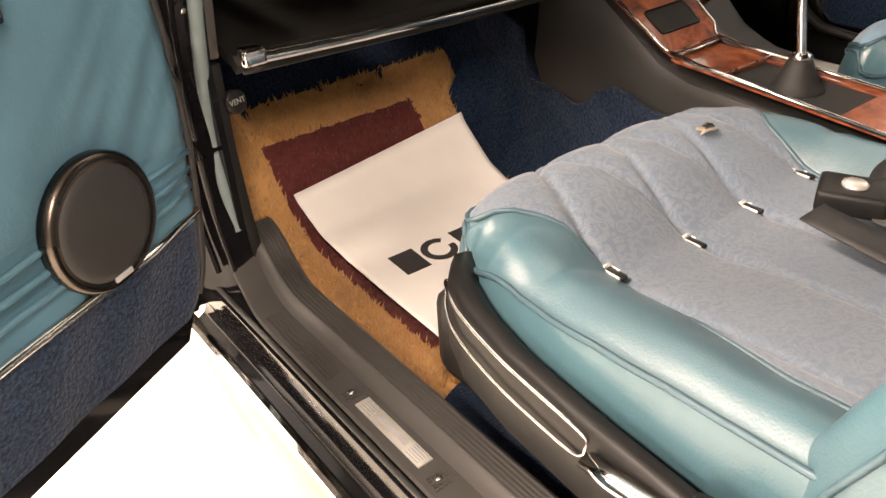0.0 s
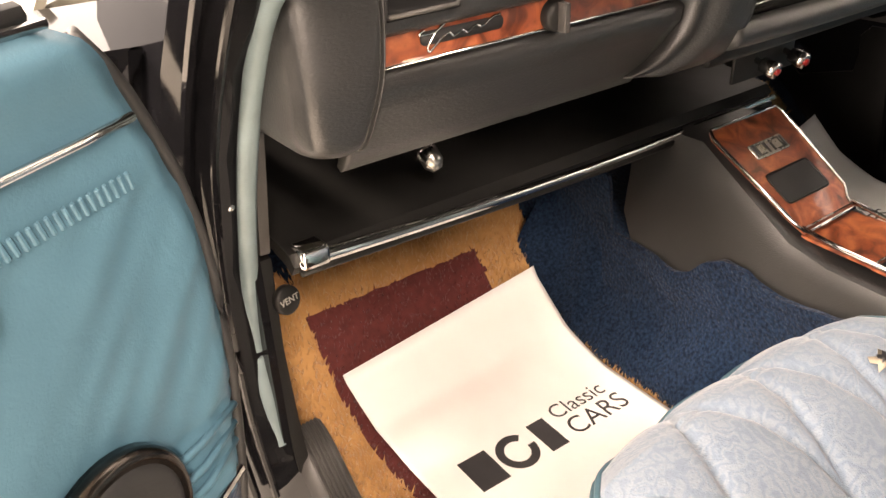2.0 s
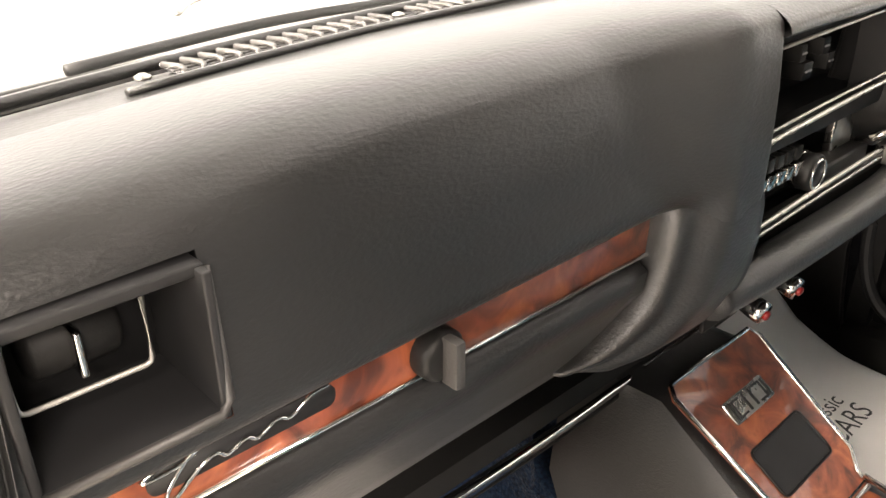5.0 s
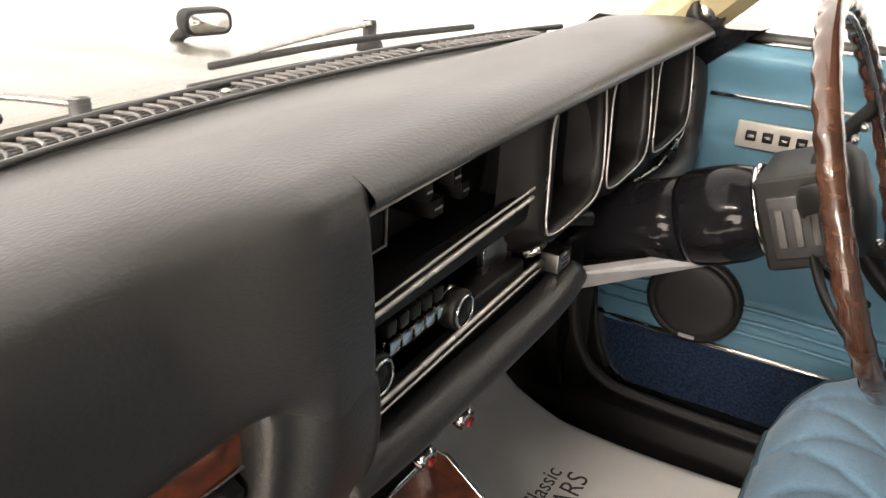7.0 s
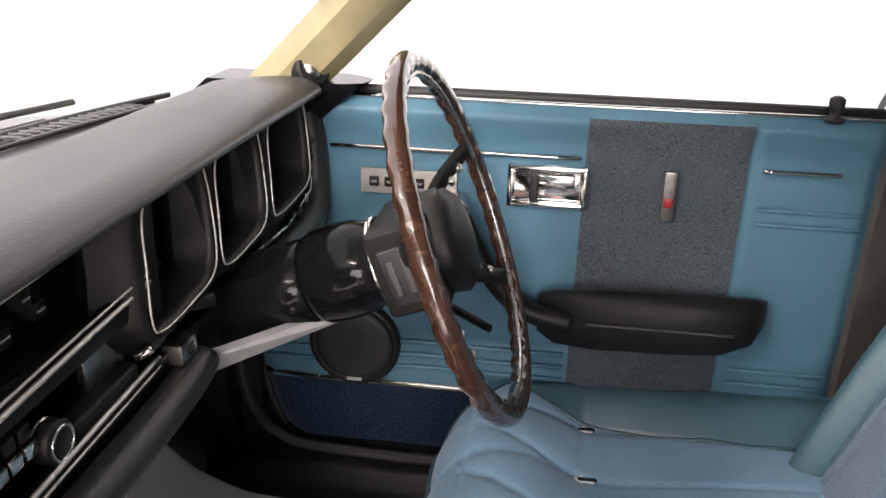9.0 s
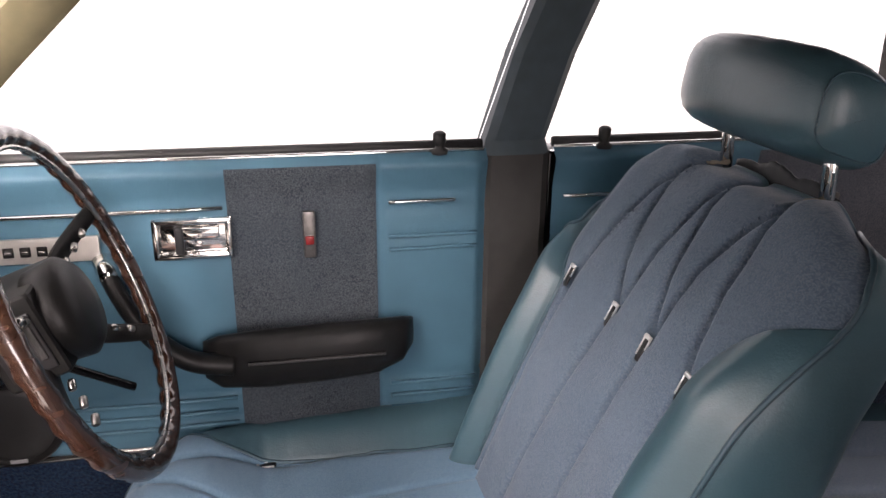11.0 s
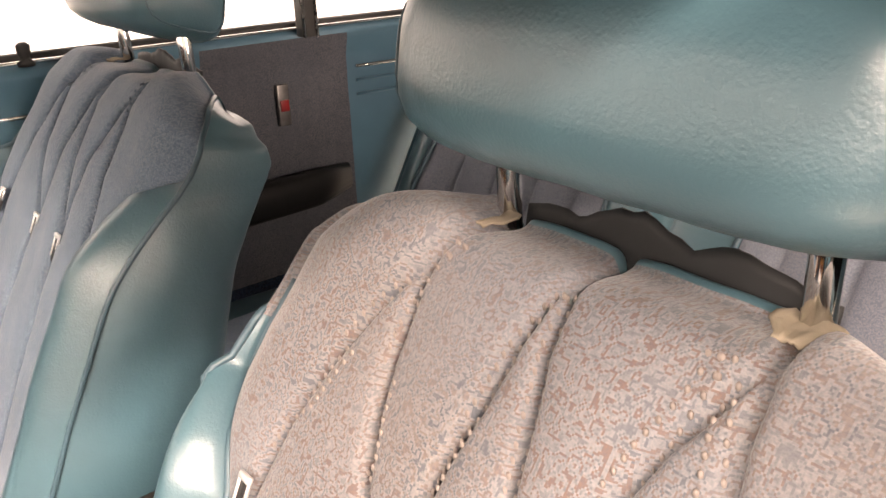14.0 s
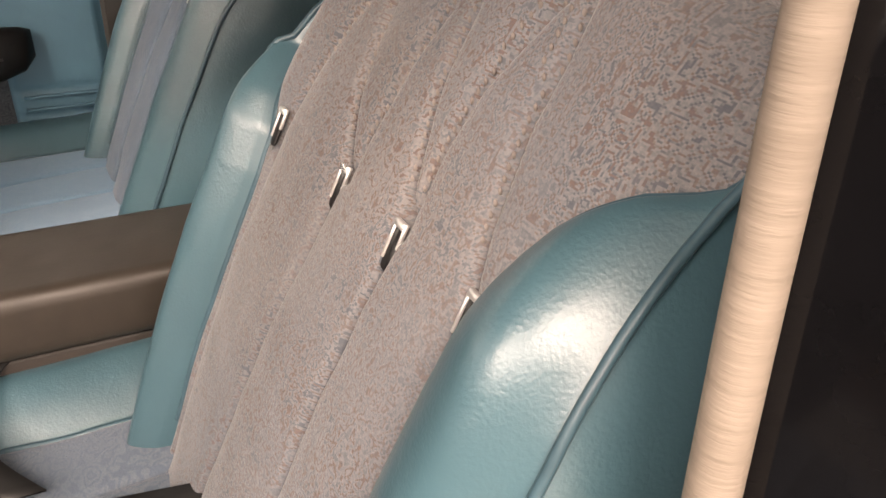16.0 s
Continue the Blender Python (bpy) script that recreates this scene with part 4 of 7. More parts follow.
    for nm, z0, z1, r in (("trim_line_upper", 0.9985, 1.0085, 0.0012), ("trim_line_middle", 0.9905, 1.0005, 0.0022), ("trim_line_lower", 0.9205, 0.9290, 0.0022), ("trim_line_base", 0.9125, 0.9200, 0.0014)):
        part(nm, tube(spline([(0.934, 0.7965, z0), (1.07, 0.7955, (z0 + z1) / 2 + 0.002), (1.208, 0.7965, z1)], 6), r, 8), WHITE_LINE, d, "satin silver line")
    part("opening_line", tube([(0.936, 0.8045, 1.056), (1.200, 0.8045, 1.062), (1.204, 0.8045, 1.057), (1.204, 0.8045, 1.004)], 0.0015, 6), WHITE_LINE, d)
    # centre vent with its bright frame and lever, heater sliders
    cv = part("centre_vent", joined(block(0.936, 1.008, 0.832, 0.862, 1.006, 1.056, 0.002)), DARK, d, "black centre air vent")
    part("vent_trim", tube([(0.938, 0.829, 1.010), (1.007, 0.829, 1.010), (1.008, 0.829, 1.054)], 0.0012, 6), WHITE_LINE, cv)
    part("vent_tab", tube([(0.967, 0.820, 1.024), (0.968, 0.816, 1.034), (0.968, 0.819, 1.040)], 0.0026, 8), CHROME, cv)
    for x, z, w in ((1.045, 1.040, 0.010), (1.058, 1.024, 0.016), (1.085, 1.040, 0.012), (1.098, 1.026, 0.012)):
        lev = sharp(part("heater_lever", block(x - w / 2, x + w / 2, 0.818, 0.858, z - 0.007, z + 0.007, 0.0015), PLASTIC, d, "black heater slide lever"))
        part("mark", block(x - w / 3, x + w / 3, 0.8172, 0.8184, z - 0.0008, z + 0.0008, 0), ICON, lev, "", False)
    for z in (1.018, 1.030, 1.044):
        part("slider_track", block(1.03, 1.14, 0.857, 0.8605, z - 0.001, z + 0.001, 0.0003), ICON, d, "", False)
    # radio
    radio = part("radio", joined(block(0.965, 1.058, 0.818, 0.86, 0.925, 0.982, 0.002)), PLASTIC, d, "black radio with chrome push buttons")
    for k in range(5):
        sharp(part("push_button", block(0.976 + k * 0.0155, 0.989 + k * 0.0155, 0.803, 0.82, 0.944, 0.955, 0.0015), CHROME, radio))
        part("push_button_top", block(0.977 + k * 0.0155, 0.988 + k * 0.0155, 0.806, 0.82, 0.957, 0.968, 0.001), PLASTIC, radio)
    part("dial", block(0.973, 1.05, 0.815, 0.8175, 0.97, 0.979, 0.0006), ICON, radio)
    for x in (0.957, 1.067):
        kb = part("radio_knob", lathe([(0.008, 0), (0.008, 0.01), (0.0165, 0.011), (0.0165, 0.021), (0.014, 0.023)], 24, between((x, 0.82, 0.941), (x, 0.7, 0.939))), PLASTIC, radio, "black ribbed radio knob")
        part("knob_ring", tube([(x + 0.0125 * math.cos(a), 0.7965, 0.9405 + 0.0125 * math.sin(a)) for a in np.linspace(0, 2 * math.pi, 24, endpoint=False)], 0.0014, 6, closed=True), CHROME, kb)
        part("knob_collar", tube([(x + 0.0135 * math.cos(a), 0.813, 0.941 + 0.0135 * math.sin(a)) for a in np.linspace(0, 2 * math.pi, 20, endpoint=False)], 0.0035, 6, closed=True), CHROME, kb)
    # cigar lighter, pale side plate, hazard switch
    part("side_plate", block(1.130, 1.186, 0.815, 0.822, 0.938, 0.985, 0.001), DULL_CHROME, d, "bare metal plate with rust")
    part("lighter_tray", block(1.085, 1.18, 0.80, 0.855, 0.925, 0.94, 0.003), PLASTIC, d)
    part("toggle", rod((1.178, 0.80, 0.945), (1.182, 0.787, 0.953), 0.004), CHROME, d)
    hz = sharp(part("hazard_switch", block(1.236, 1.268, 0.790, 0.812, 0.904, 0.924, 0.002), DULL_CHROME, d, "grey hazard switch with a small mark"))
    for z in (0.910, 0.914, 0.918):
        part("mark", block(1.247, 1.259, 0.7892, 0.7902, z - 0.0008, z + 0.0008, 0), DARK, hz, "", False)
    part("column_stalk", tube([(1.265, 0.83, 0.945), (1.285, 0.80, 0.943), (1.30, 0.785, 0.942)], 0.007, 10), PLASTIC, d)
    # lower padded roll
    roll = spline([(0.905, 0.795, 0.886), (1.0, 0.790, 0.886), (1.2, 0.788, 0.886), (1.28, 0.795, 0.886)], 6)
    part("lower_roll", tube(roll, 0.019, 14, flat=0.85), PAD, d, "grained padded lower roll")
    part("lower_panel", block(0.90, 1.70, 0.81, 0.84, 0.845, 0.905, 0.006), PLASTIC, d)
    roll = spline([(1.52, 0.795, 0.896), (1.60, 0.793, 0.898), (1.66, 0.795, 0.905), (1.695, 0.80, 0.94), (1.703, 0.805, 1.0), (1.703, 0.815, 1.05)], 6)
    part("right_roll", tube(roll, 0.02, 12), PAD, d)
    # three hooded instruments
    for k, (xa, xb) in enumerate(((1.190, 1.322), (1.335, 1.464), (1.484, 1.630))):
        w = xb - xa
        def outline(o):
            P = [(xa + 0.012 - o, 1.055), (xa + 0.022 - o, 1.069 + o), (xa + 0.038, 1.076 + o), (xa + 0.08, 1.077 + o), (xb - 0.010 + o, 1.072 + o), (xb + o, 1.060), (xb + 0.002 + o, 1.026), (xb - 0.014 + o, 0.972 - o), (xb - 0.070, 0.962 - o), (xa + 0.008, 0.963 - o), (xa - 0.005 - o, 0.975), (xa + 0.005 - o, 1.021)]
            return [(p.x, min(p.y, 1.0805)) for p in spline([(a, b, 0) for a, b in P], 5, True)]
        inner, outer = outline(0.0), outline(0.011)
        def yy(z):
            return 0.784 + 0.010 * sstep(0.95, 1.07, z)
        secs = [[(x, yy(z) + 0.034, z) for x, z in outline(0.030)], [(x, yy(z) + 0.010, z) for x, z in outline(0.014)], [(x, yy(z) + 0.004, z) for x, z in outer], [(x, yy(z), z) for x, z in outline(0.006)], [(x, yy(z) + 0.003, z) for x, z in inner], [(x, yy(z) + 0.01, z) for x, z in inner], [(x, 0.852, z) for x, z in inner]]
        pod = part("gauge_hood", loft(secs, caps=False), PLASTIC, d, "black instrument hood")
        part("gauge_trim", tube([(x, yy(z) - 0.0005, z) for x, z in outline(0.0015)], 0.0011, 6, closed=True), WHITE_LINE, pod, "thin bright edge")
        part("gauge_face", move(prism(inner, 0.002), Matrix(((1, 0, 0, 0), (0, 0, -1, 0.85), (0, 1, 0, 0), (0, 0, 0, 1)))), DARK, pod, "dark dial face", False)
        part("reset_knob", rod((xb - 0.035, 0.85, 0.982), (xb - 0.037, 0.828, 0.982), 0.006, 0.005), SCUFF, pod)
    # right vent and small chrome knob
    rv = part("right_vent", joined(block(1.650, 1.654, 0.80, 0.85, 1.0, 1.066, 0.001), block(1.69, 1.695, 0.80, 0.85, 1.0, 1.066, 0.001), block(1.65, 1.695, 0.80, 0.85, 1.062, 1.068, 0.001), block(1.65, 1.695, 0.796, 0.85, 0.998, 1.004, 0.001), block(1.65, 1.695, 0.845, 0.852, 1.0, 1.066, 0)), SCUFF, d, "charcoal right side vent")
    part("vent_barrel", block(1.656, 1.688, 0.83, 0.846, 1.008, 1.058, 0.003), DARK, rv)
    part("vent_trim", tube([(1.658, 0.827, 1.012), (1.686, 0.827, 1.012), (1.686, 0.827, 1.05), (1.658, 0.827, 1.05)], 0.001, 6, closed=True), WHITE_LINE, rv)
    part("chrome_knob", lathe([(0.005, 0), (0.005, 0.012), (0.010, 0.013), (0.010, 0.021), (0.007, 0.023)], 18, between((1.652, 0.82, 0.927), (1.652, 0.7, 0.93))), CHROME, d)
    part("switch_panel", block(1.50, 1.68, 0.81, 0.83, 0.905, 0.955, 0.004), SCUFF, d)
    part("black_knob", rod((1.60, 0.812, 0.925), (1.60, 0.79, 0.925), 0.009), PLASTIC, d)
    part("trim_line_right", tube([(1.45, 0.797, 0.93), (1.56, 0.797, 0.922), (1.66, 0.797, 0.938), (1.69, 0.80, 0.99)], 0.0018, 6), DULL_CHROME, d)


def build_under_dash():
    shelf = thing("parcel_shelf", None, "black parcel shelf with chrome front edge", "shelf")
    sh = [(0.915, 0.714), (0.905, 0.727), (0.915, 0.738), (1.16, 0.775), (1.16, 0.765), (0.925, 0.722)]
    part("tray", extrude_x(sh, 0.392, 1.20), PLASTIC, shelf, "", False)
    part("chrome_edge", tube(spline([(0.398, 0.906, 0.732), (0.6, 0.904, 0.722), (0.85, 0.902, 0.716), (1.02, 0.902, 0.718), (1.20, 0.902, 0.720)], 8), lambda t: 0.0085 - 0.004 * min(1, t * 1.6), 10), CHROME, shelf, "chrome front strip")
    part("lower_lip", tube(spline([(0.400, 0.908, 0.718), (0.85, 0.906, 0.705), (1.20, 0.906, 0.709)], 8), 0.005, 8), PLASTIC, shelf)
    lever = part("end_bracket", block(0.398, 0.43, 0.896, 0.925, 0.724, 0.746, 0.004), CHROME, shelf, "chrome end bracket")
    # bulkhead and dark heater box
    solo("bulkhead", joined(block(0.372, 1.70, 1.30, 1.33, 0.35, 0.965, 0)), DARK, "black bulkhead behind the dashboard", "wall", smooth=False)
    hb = thing("heater_box", None, "black heater box under the dashboard", "heater")
    part("case", block(0.90, 1.20, 0.98, 1.24, 0.80, 0.98, 0.02), PLASTIC, hb)
    part("duct", rod((0.60, 1.05, 0.90), (0.92, 1.05, 0.88), 0.04), DARK, hb)
    wr = thing("wiring", None, "loose wires and brown plug under the dashboard", "wires")
    random.seed(4)
    for k in range(9):
        x = 0.55 + 0.07 * k
        pts = spline([(x, 0.93, 0.90), (x + 0.02, 0.94, 0.83 - 0.01 * (k % 3)), (x + 0.07, 0.95, 0.80 + 0.01 * (k % 2)), (x + 0.12, 0.96, 0.86)], 6)
        part("wire", tube(pts, 0.0022, 6), (RUBBER, DULL_CHROME, RUBBER)[k % 3], wr)
    part("plug", lathe([(0.009, 0), (0.012, 0.004), (0.012, 0.02), (0.006, 0.028)], 14, between((0.575, 0.93, 0.80), (0.58, 0.91, 0.775))), DULL_CHROME, wr, "brass socket")
    part("red_connector", block(0.905, 0.925, 0.885, 0.90, 0.818, 0.832, 0.003), RED, wr, "red connector")
    bracket = thing("choke_bracket", None, "black bracket with two chrome push knobs under the stack", "control")
    part("plate", block(0.99, 1.12, 0.835, 0.84, 0.80, 0.86, 0.002), PLASTIC, bracket)
    for x in (1.035, 1.098):
        kn = part("knob", lathe([(0.004, 0), (0.004, 0.012), (0.0095, 0.014), (0.011, 0.03), (0.0105, 0.036)], 16, between((x, 0.838, 0.825), (x - 0.002, 0.74, 0.80))), CHROME, bracket, "fluted chrome knob")
        part("cap", lathe([(0.0045, 0), (0.0045, 0.003), (0.003, 0.004)], 16, between((x - 0.0008, 0.803, 0.816), (x - 0.0022, 0.735, 0.798))), RED, kn, "red cap")
    vk = thing("vent_pull", None, "black round pull knob lettered VENT beside the footwell", "knob")
    m = between((0.392, 0.962, 0.664), (0.44, 0.80, 0.70))
    part("stem", lathe([(0.006, -0.03), (0.006, 0.012)], 12, m), RUBBER, vk)
    part("cap", lathe([(0.012, 0.008), (0.0165, 0.011), (0.0165, 0.018), (0.0145, 0.020)], 28, m), PLASTIC, vk)
    z = (Vector((0.44, 0.80, 0.70)) - Vector((0.392, 0.962, 0.664))).normalized()
    xax = Vector((0, 0, 1)).cross(z).normalized()
    yax = z.cross(xax)
    o = Vector((0.392, 0.962, 0.664)) + z * 0.0204
    letters("VENT", 0.0105, WHITE_LINE, vk, Matrix(((xax.x, yax.x, z.x, o.x), (xax.y, yax.y, z.y, o.y), (xax.z, yax.z, z.z, o.z), (0, 0, 0, 1))))


def build_steering():
    st = thing("steering_wheel", None, "wood-rimmed steering wheel with black hub and spokes", "steering wheel")
    c = Vector((1.408, 0.555, 0.983))
    n = Vector((0, -0.934, 0.356)).normalized()
    ax, ay = Vector((1, 0, 0)), Vector((0, 0.356, 0.934)).normalized()
    R = 0.184
    ring, seg, m = [], 14, 240
    bm = bmesh.new()
    rows = []
    for i in range(m):
        a = 2 * math.pi * i / m
        rad = ax * math.cos(a) + ay * math.sin(a)
        p = c + rad * R
        row = []
        for k in range(seg):
            b = 2 * math.pi * k / seg
            r = 0.0125
            side = math.cos(b)
            if side < -0.2 or math.sin(b) < -0.3:
                r -= 0.0022 * (0.5 + 0.5 * math.cos(a * 40))
            row.append(bm.verts.new(p + rad * side * r + n * math.sin(b) * r * 0.95))
        rows.append(row)
    for i in range(m):
        A, B = rows[i], rows[(i + 1) % m]
        for k in range(seg):
            bm.faces.new((A[k], A[(k + 1) % seg], B[(k + 1) % seg], B[k]))
    bmesh.ops.recalc_face_normals(bm, faces=bm.faces)
    part("rim", bm, RIM_WOOD, st, "varnished dark wood rim with finger grips")
    part("rim_band", tube([c + (ax * math.cos(a) + ay * math.sin(a)) * (R - 0.0122) + n * 0.003 for a in np.linspace(0, 2 * math.pi, 80, endpoint=False)], 0.003, 6, closed=True), DULL_CHROME, st, "metal band inside the rim")
    for a in (18, 162, -38, -142):
        d = ax * math.cos(radians(a)) + ay * math.sin(radians(a))
        p0, p1, p2 = c - n * 0.05 + d * 0.04, c - n * 0.035 + d * 0.11, c + d * (R - 0.008)
        sp = part("spoke", tube(spline([p0, p1, p2], 8), lambda t: 0.015 - 0.004 * t, 10, flat=0.35, up=tuple(n)), PLASTIC, st, "black metal spoke with slots")
        for k in range(3):
            q = p0.lerp(p2, 0.35 + 0.17 * k) + n * 0.006
            part("slot", rod(q - d * 0.006 , q + d * 0.006, 0.004, seg=8), DULL_CHROME, sp)
    hub = [(0.030, -0.085), (0.038, -0.075), (0.042, -0.045), (0.052, -0.04), (0.055, -0.01), (0.045, 0.0), (0.02, 0.004)]
    base = Matrix.Translation(c) @ n.to_track_quat("Z", "Y").to_matrix().to_4x4()
    part("hub", lathe(hub, 28, base), PLASTIC, st, "black horn pad hub")
    box = Matrix(((ax.x, ay.x, n.x, c.x), (ax.y, ay.y, n.y, c.y), (ax.z, ay.z, n.z, c.z), (0, 0, 0, 1)))
    hb = sharp(part("hub_block", move(block(-0.058, 0.058, -0.046, 0.046, -0.088, -0.022, 0.007, 3), box), PLASTIC, st, "black boxed hub with cooling slots"))
    part("slot_plate", move(block(-0.0605, -0.056, -0.034, 0.028, -0.078, -0.030, 0.002), box), DARK, hb)
    for k in range(3):
        part("hub_slot", move(block(-0.0625, -0.059, -0.022, 0.016, -0.072 + 0.015 * k, -0.064 + 0.015 * k, 0.0015), box), SCUFF, hb)
    col = thing("steering_column", None, "black steering column shroud with chrome collar", "steering column")
    far = c - n * 0.36
    part("shroud", tube([c - n * 0.155, c - n * 0.2, c - n * 0.28, far], lambda t: 0.046 + 0.005 * t, 28), PAINT, col, "glossy black column shroud")
    part("collar", lathe([(0.046, -0.175), (0.051, -0.163), (0.0525, -0.14), (0.051, -0.115), (0.046, -0.098), (0.040, -0.090), (0.036, -0.085)], 28, base), PAINT, col, "gloss black round collar")
    part("collar_ring", tube([c - n * 0.092 + (ax * math.cos(a) + ay * math.sin(a)) * 0.045 for a in np.linspace(0, 2 * math.pi, 30, endpoint=False)], 0.004, 6, closed=True), CHROME, col)
    part("stalk", tube(spline([(1.425, 0.645, 0.927), (1.430, 0.620, 0.914), (1.445, 0.580, 0.886), (1.468, 0.530, 0.848)], 6), 0.0062, 10, flat=0.8), PAINT, col, "gloss black indicator stalk")
    edge = [[(1.288, 0.803, 0.878), (1.315, 0.801, 0.850), (1.322, 0.812, 0.852), (1.295, 0.814, 0.880)], [(1.415, 0.674, 0.890), (1.405, 0.680, 0.878), (1.412, 0.690, 0.879), (1.422, 0.684, 0.892)]]
    kp = loft(edge)
    bmesh.ops.bevel(kp, geom=list(kp.edges), offset=0.0015, segments=1, affect="EDGES")
    part("plate_edge", kp, ICON, col, "pale grey tapered plate edge", False)
    ped = thing("pedal", None, "black rubber brake pedal in the driver footwell", "pedal")
    part("arm", tube([(1.40, 1.15, 0.78), (1.40, 1.10, 0.62), (1.40, 1.06, 0.55)], 0.008, 8), DARK, ped)
    part("pad", move(block(-0.04, 0.04, -0.025, 0.025, -0.006, 0.006, 0.004), pose(1.40, 1.055, 0.54, 60)), RUBBER, ped)


def build_console():
    cs = thing("centre_console", None, "black console with burl wood face and chrome edges", "console")
    # black body
    prof = [(0.93, 0.50), (0.965, 0.725), (0.86, 0.727), (0.715, 0.632), (0.66, 0.618), (0.33, 0.602), (0.33, 0.40), (0.93, 0.38)]
    def ring(x, f):
        return [(x, y, z if z < 0.55 else z - f) for y, z in prof]
    body = loft([[(x, y, z) for (x, y, z) in ring(x, f)] for x, f in ((0.955, 0.14), (0.968, 0.03), (0.980, 0.008), (0.992, 0.004), (1.12, 0.004), (1.135, 0.008), (1.150, 0.03), (1.165, 0.14))])
    sharp(part("body", body, PAD, cs, "black vinyl console body"), 40)
    def face(outline, mat, m, name, label, t=0.004, parent=cs):
        return sharp(part(name, move(prism(outline, t, 0.0008, 1), m), mat, parent, label))
    # sloping upper panel: local x across, y up the slope
    s0, s1 = Vector((1.0625, 0.712, 0.632)), Vector((1.0625, 0.862, 0.727))
    dy = (s1 - s0).normalized()
    nz = Vector((1, 0, 0)).cross(dy)
    L = (s1 - s0).length
    def slope(x, y, h=0.0):
        o = s0 + Vector((x, 0, 0)) + dy * y + nz * h
        return Matrix(((1, dy.x, nz.x, o.x), (0, dy.y, nz.y, o.y), (0, dy.z, nz.z, o.z), (0, 0, 0, 1)))
    up = [(-0.060, -0.004), (0.052, -0.004), (0.054, 0.012), (0.070, 0.030), (0.082, L - 0.012), (0.074, L), (-0.070, L), (-0.078, L - 0.012), (-0.066, 0.02)]
    wood = face(up, WOOD, slope(0, 0, 0.0), "upper_wood", "burl wood face with an emblem and a pocket", 0.005)
    part("wood_edge", tube([slope(x, y, 0.0055) @ Vector((0, 0, 0)) for x, y in up], 0.0026, 6, closed=True), CHROME, cs, "chrome edging")
    pk = rounded(-0.048, 0.046, 0.040, 0.088, 0.006, 3)
    pocket = face(pk, DARK, slope(0, 0, 0.0035), "pocket", "black open coin pocket", 0.0022)
    part("pocket_rim", tube([slope(x, y, 0.006) @ Vector((0, 0, 0)) for x, y in pk], 0.0015, 6, closed=True), PLASTIC, pocket)
    em = face(rounded(-0.036, 0.037, 0.112, 0.136, 0.002, 2), DULL_CHROME, slope(0, 0, 0.004), "emblem", "cast metal emblem with plain shapes", 0.003)
    for x0, x1, y0, y1 in ((-0.031, -0.029, 0.115, 0.133), (-0.026, -0.012, 0.115, 0.117), (-0.026, -0.024, 0.115, 0.133), (-0.026, -0.012, 0.131, 0.133), (-0.007, -0.004, 0.115, 0.133), (0.005, 0.008, 0.115, 0.133), (0.013, 0.027, 0.115, 0.117), (0.013, 0.027, 0.131, 0.133), (0.025, 0.027, 0.115, 0.133), (0.030, 0.032, 0.115, 0.133)):
        part("raised_bar", move(block(x0, x1, y0, y1, 0.0068, 0.0082, 0), slope(0, 0, 0)), DARK, em, "", False)
    # level lower panel round the gear lever
    low = [(-0.058, 0.0), (0.052, 0.0), (0.062, -0.27), (-0.070, -0.27)]
    zt = lambda y: 0.618 + (y - 0.66) * 0.0485 + (0.014 * max(0, (y - 0.66) / 0.055) if y > 0.66 else 0)
    def flat_face(pts, mat, name, label, h):
        bm = bmesh.new()
        f = bm.faces.new([bm.verts.new((x, y, zt(min(y, 0.66)) + h)) for x, y in pts])
        r = bmesh.ops.extrude_face_region(bm, geom=[f])
        bmesh.ops.translate(bm, vec=(0, 0, -0.004), verts=[v for v in r["geom"] if isinstance(v, bmesh.types.BMVert)])
        bmesh.ops.recalc_face_normals(bm, faces=bm.faces)
        return part(name, bm, mat, cs, label, False)
    flat_face([(1.002, 0.712), (1.114, 0.712), (1.118, 0.615), (0.998, 0.615)], WOOD, "lower_wood", "burl wood panel before the gear lever", 0.0115)
    flat_face([(0.998, 0.617), (1.012, 0.617), (1.008, 0.44), (0.994, 0.44)], WOOD, "wood_rail", "", 0.0105)
    flat_face([(1.104, 0.617), (1.118, 0.617), (1.122, 0.44), (1.108, 0.44)], WOOD, "wood_rail", "", 0.0105)
    flat_face([(0.994, 0.44), (1.122, 0.44), (1.122, 0.36), (0.994, 0.36)], WOOD, "rear_wood", "burl wood panel behind the gear lever", 0.0105)
    flat_face([(1.010, 0.615), (1.106, 0.615), (1.108, 0.44), (1.008, 0.44)], RUBBER, "boot_base", "black rubber gaiter base", 0.007)
    for x0, x1 in ((1.000, 0.992), (1.116, 1.124)):
        part("chrome_edge", tube([(x0, 0.712, 0.641), (x0, 0.66, 0.633), (x1, 0.36, 0.6165)], 0.0032, 8), CHROME, cs, "chrome edging")
    part("joint_line", tube([(1.002, 0.709, 0.641), (1.114, 0.709, 0.641)], 0.0012, 6), DULL_CHROME, cs)
    part("joint_line", tube([(1.002, 0.615, 0.631), (1.118, 0.615, 0.631)], 0.0012, 6), DULL_CHROME, cs)
    gl = thing("gear_lever", None, "chrome gear lever in a black rubber gaiter", "gear lever")
    part("gaiter", lathe([(0.042, 0.0), (0.036, 0.006), (0.030, 0.012), (0.029, 0.018), (0.022, 0.03), (0.018, 0.04), (0.015, 0.045)], 20, pose(1.056, 0.535, 0.615)), RUBBER, gl)
    part("collar", lathe([(0.015, 0), (0.016, 0.004), (0.013, 0.008), (0.007, 0.011)], 20, pose(1.056, 0.535, 0.659)), CHROME, gl)
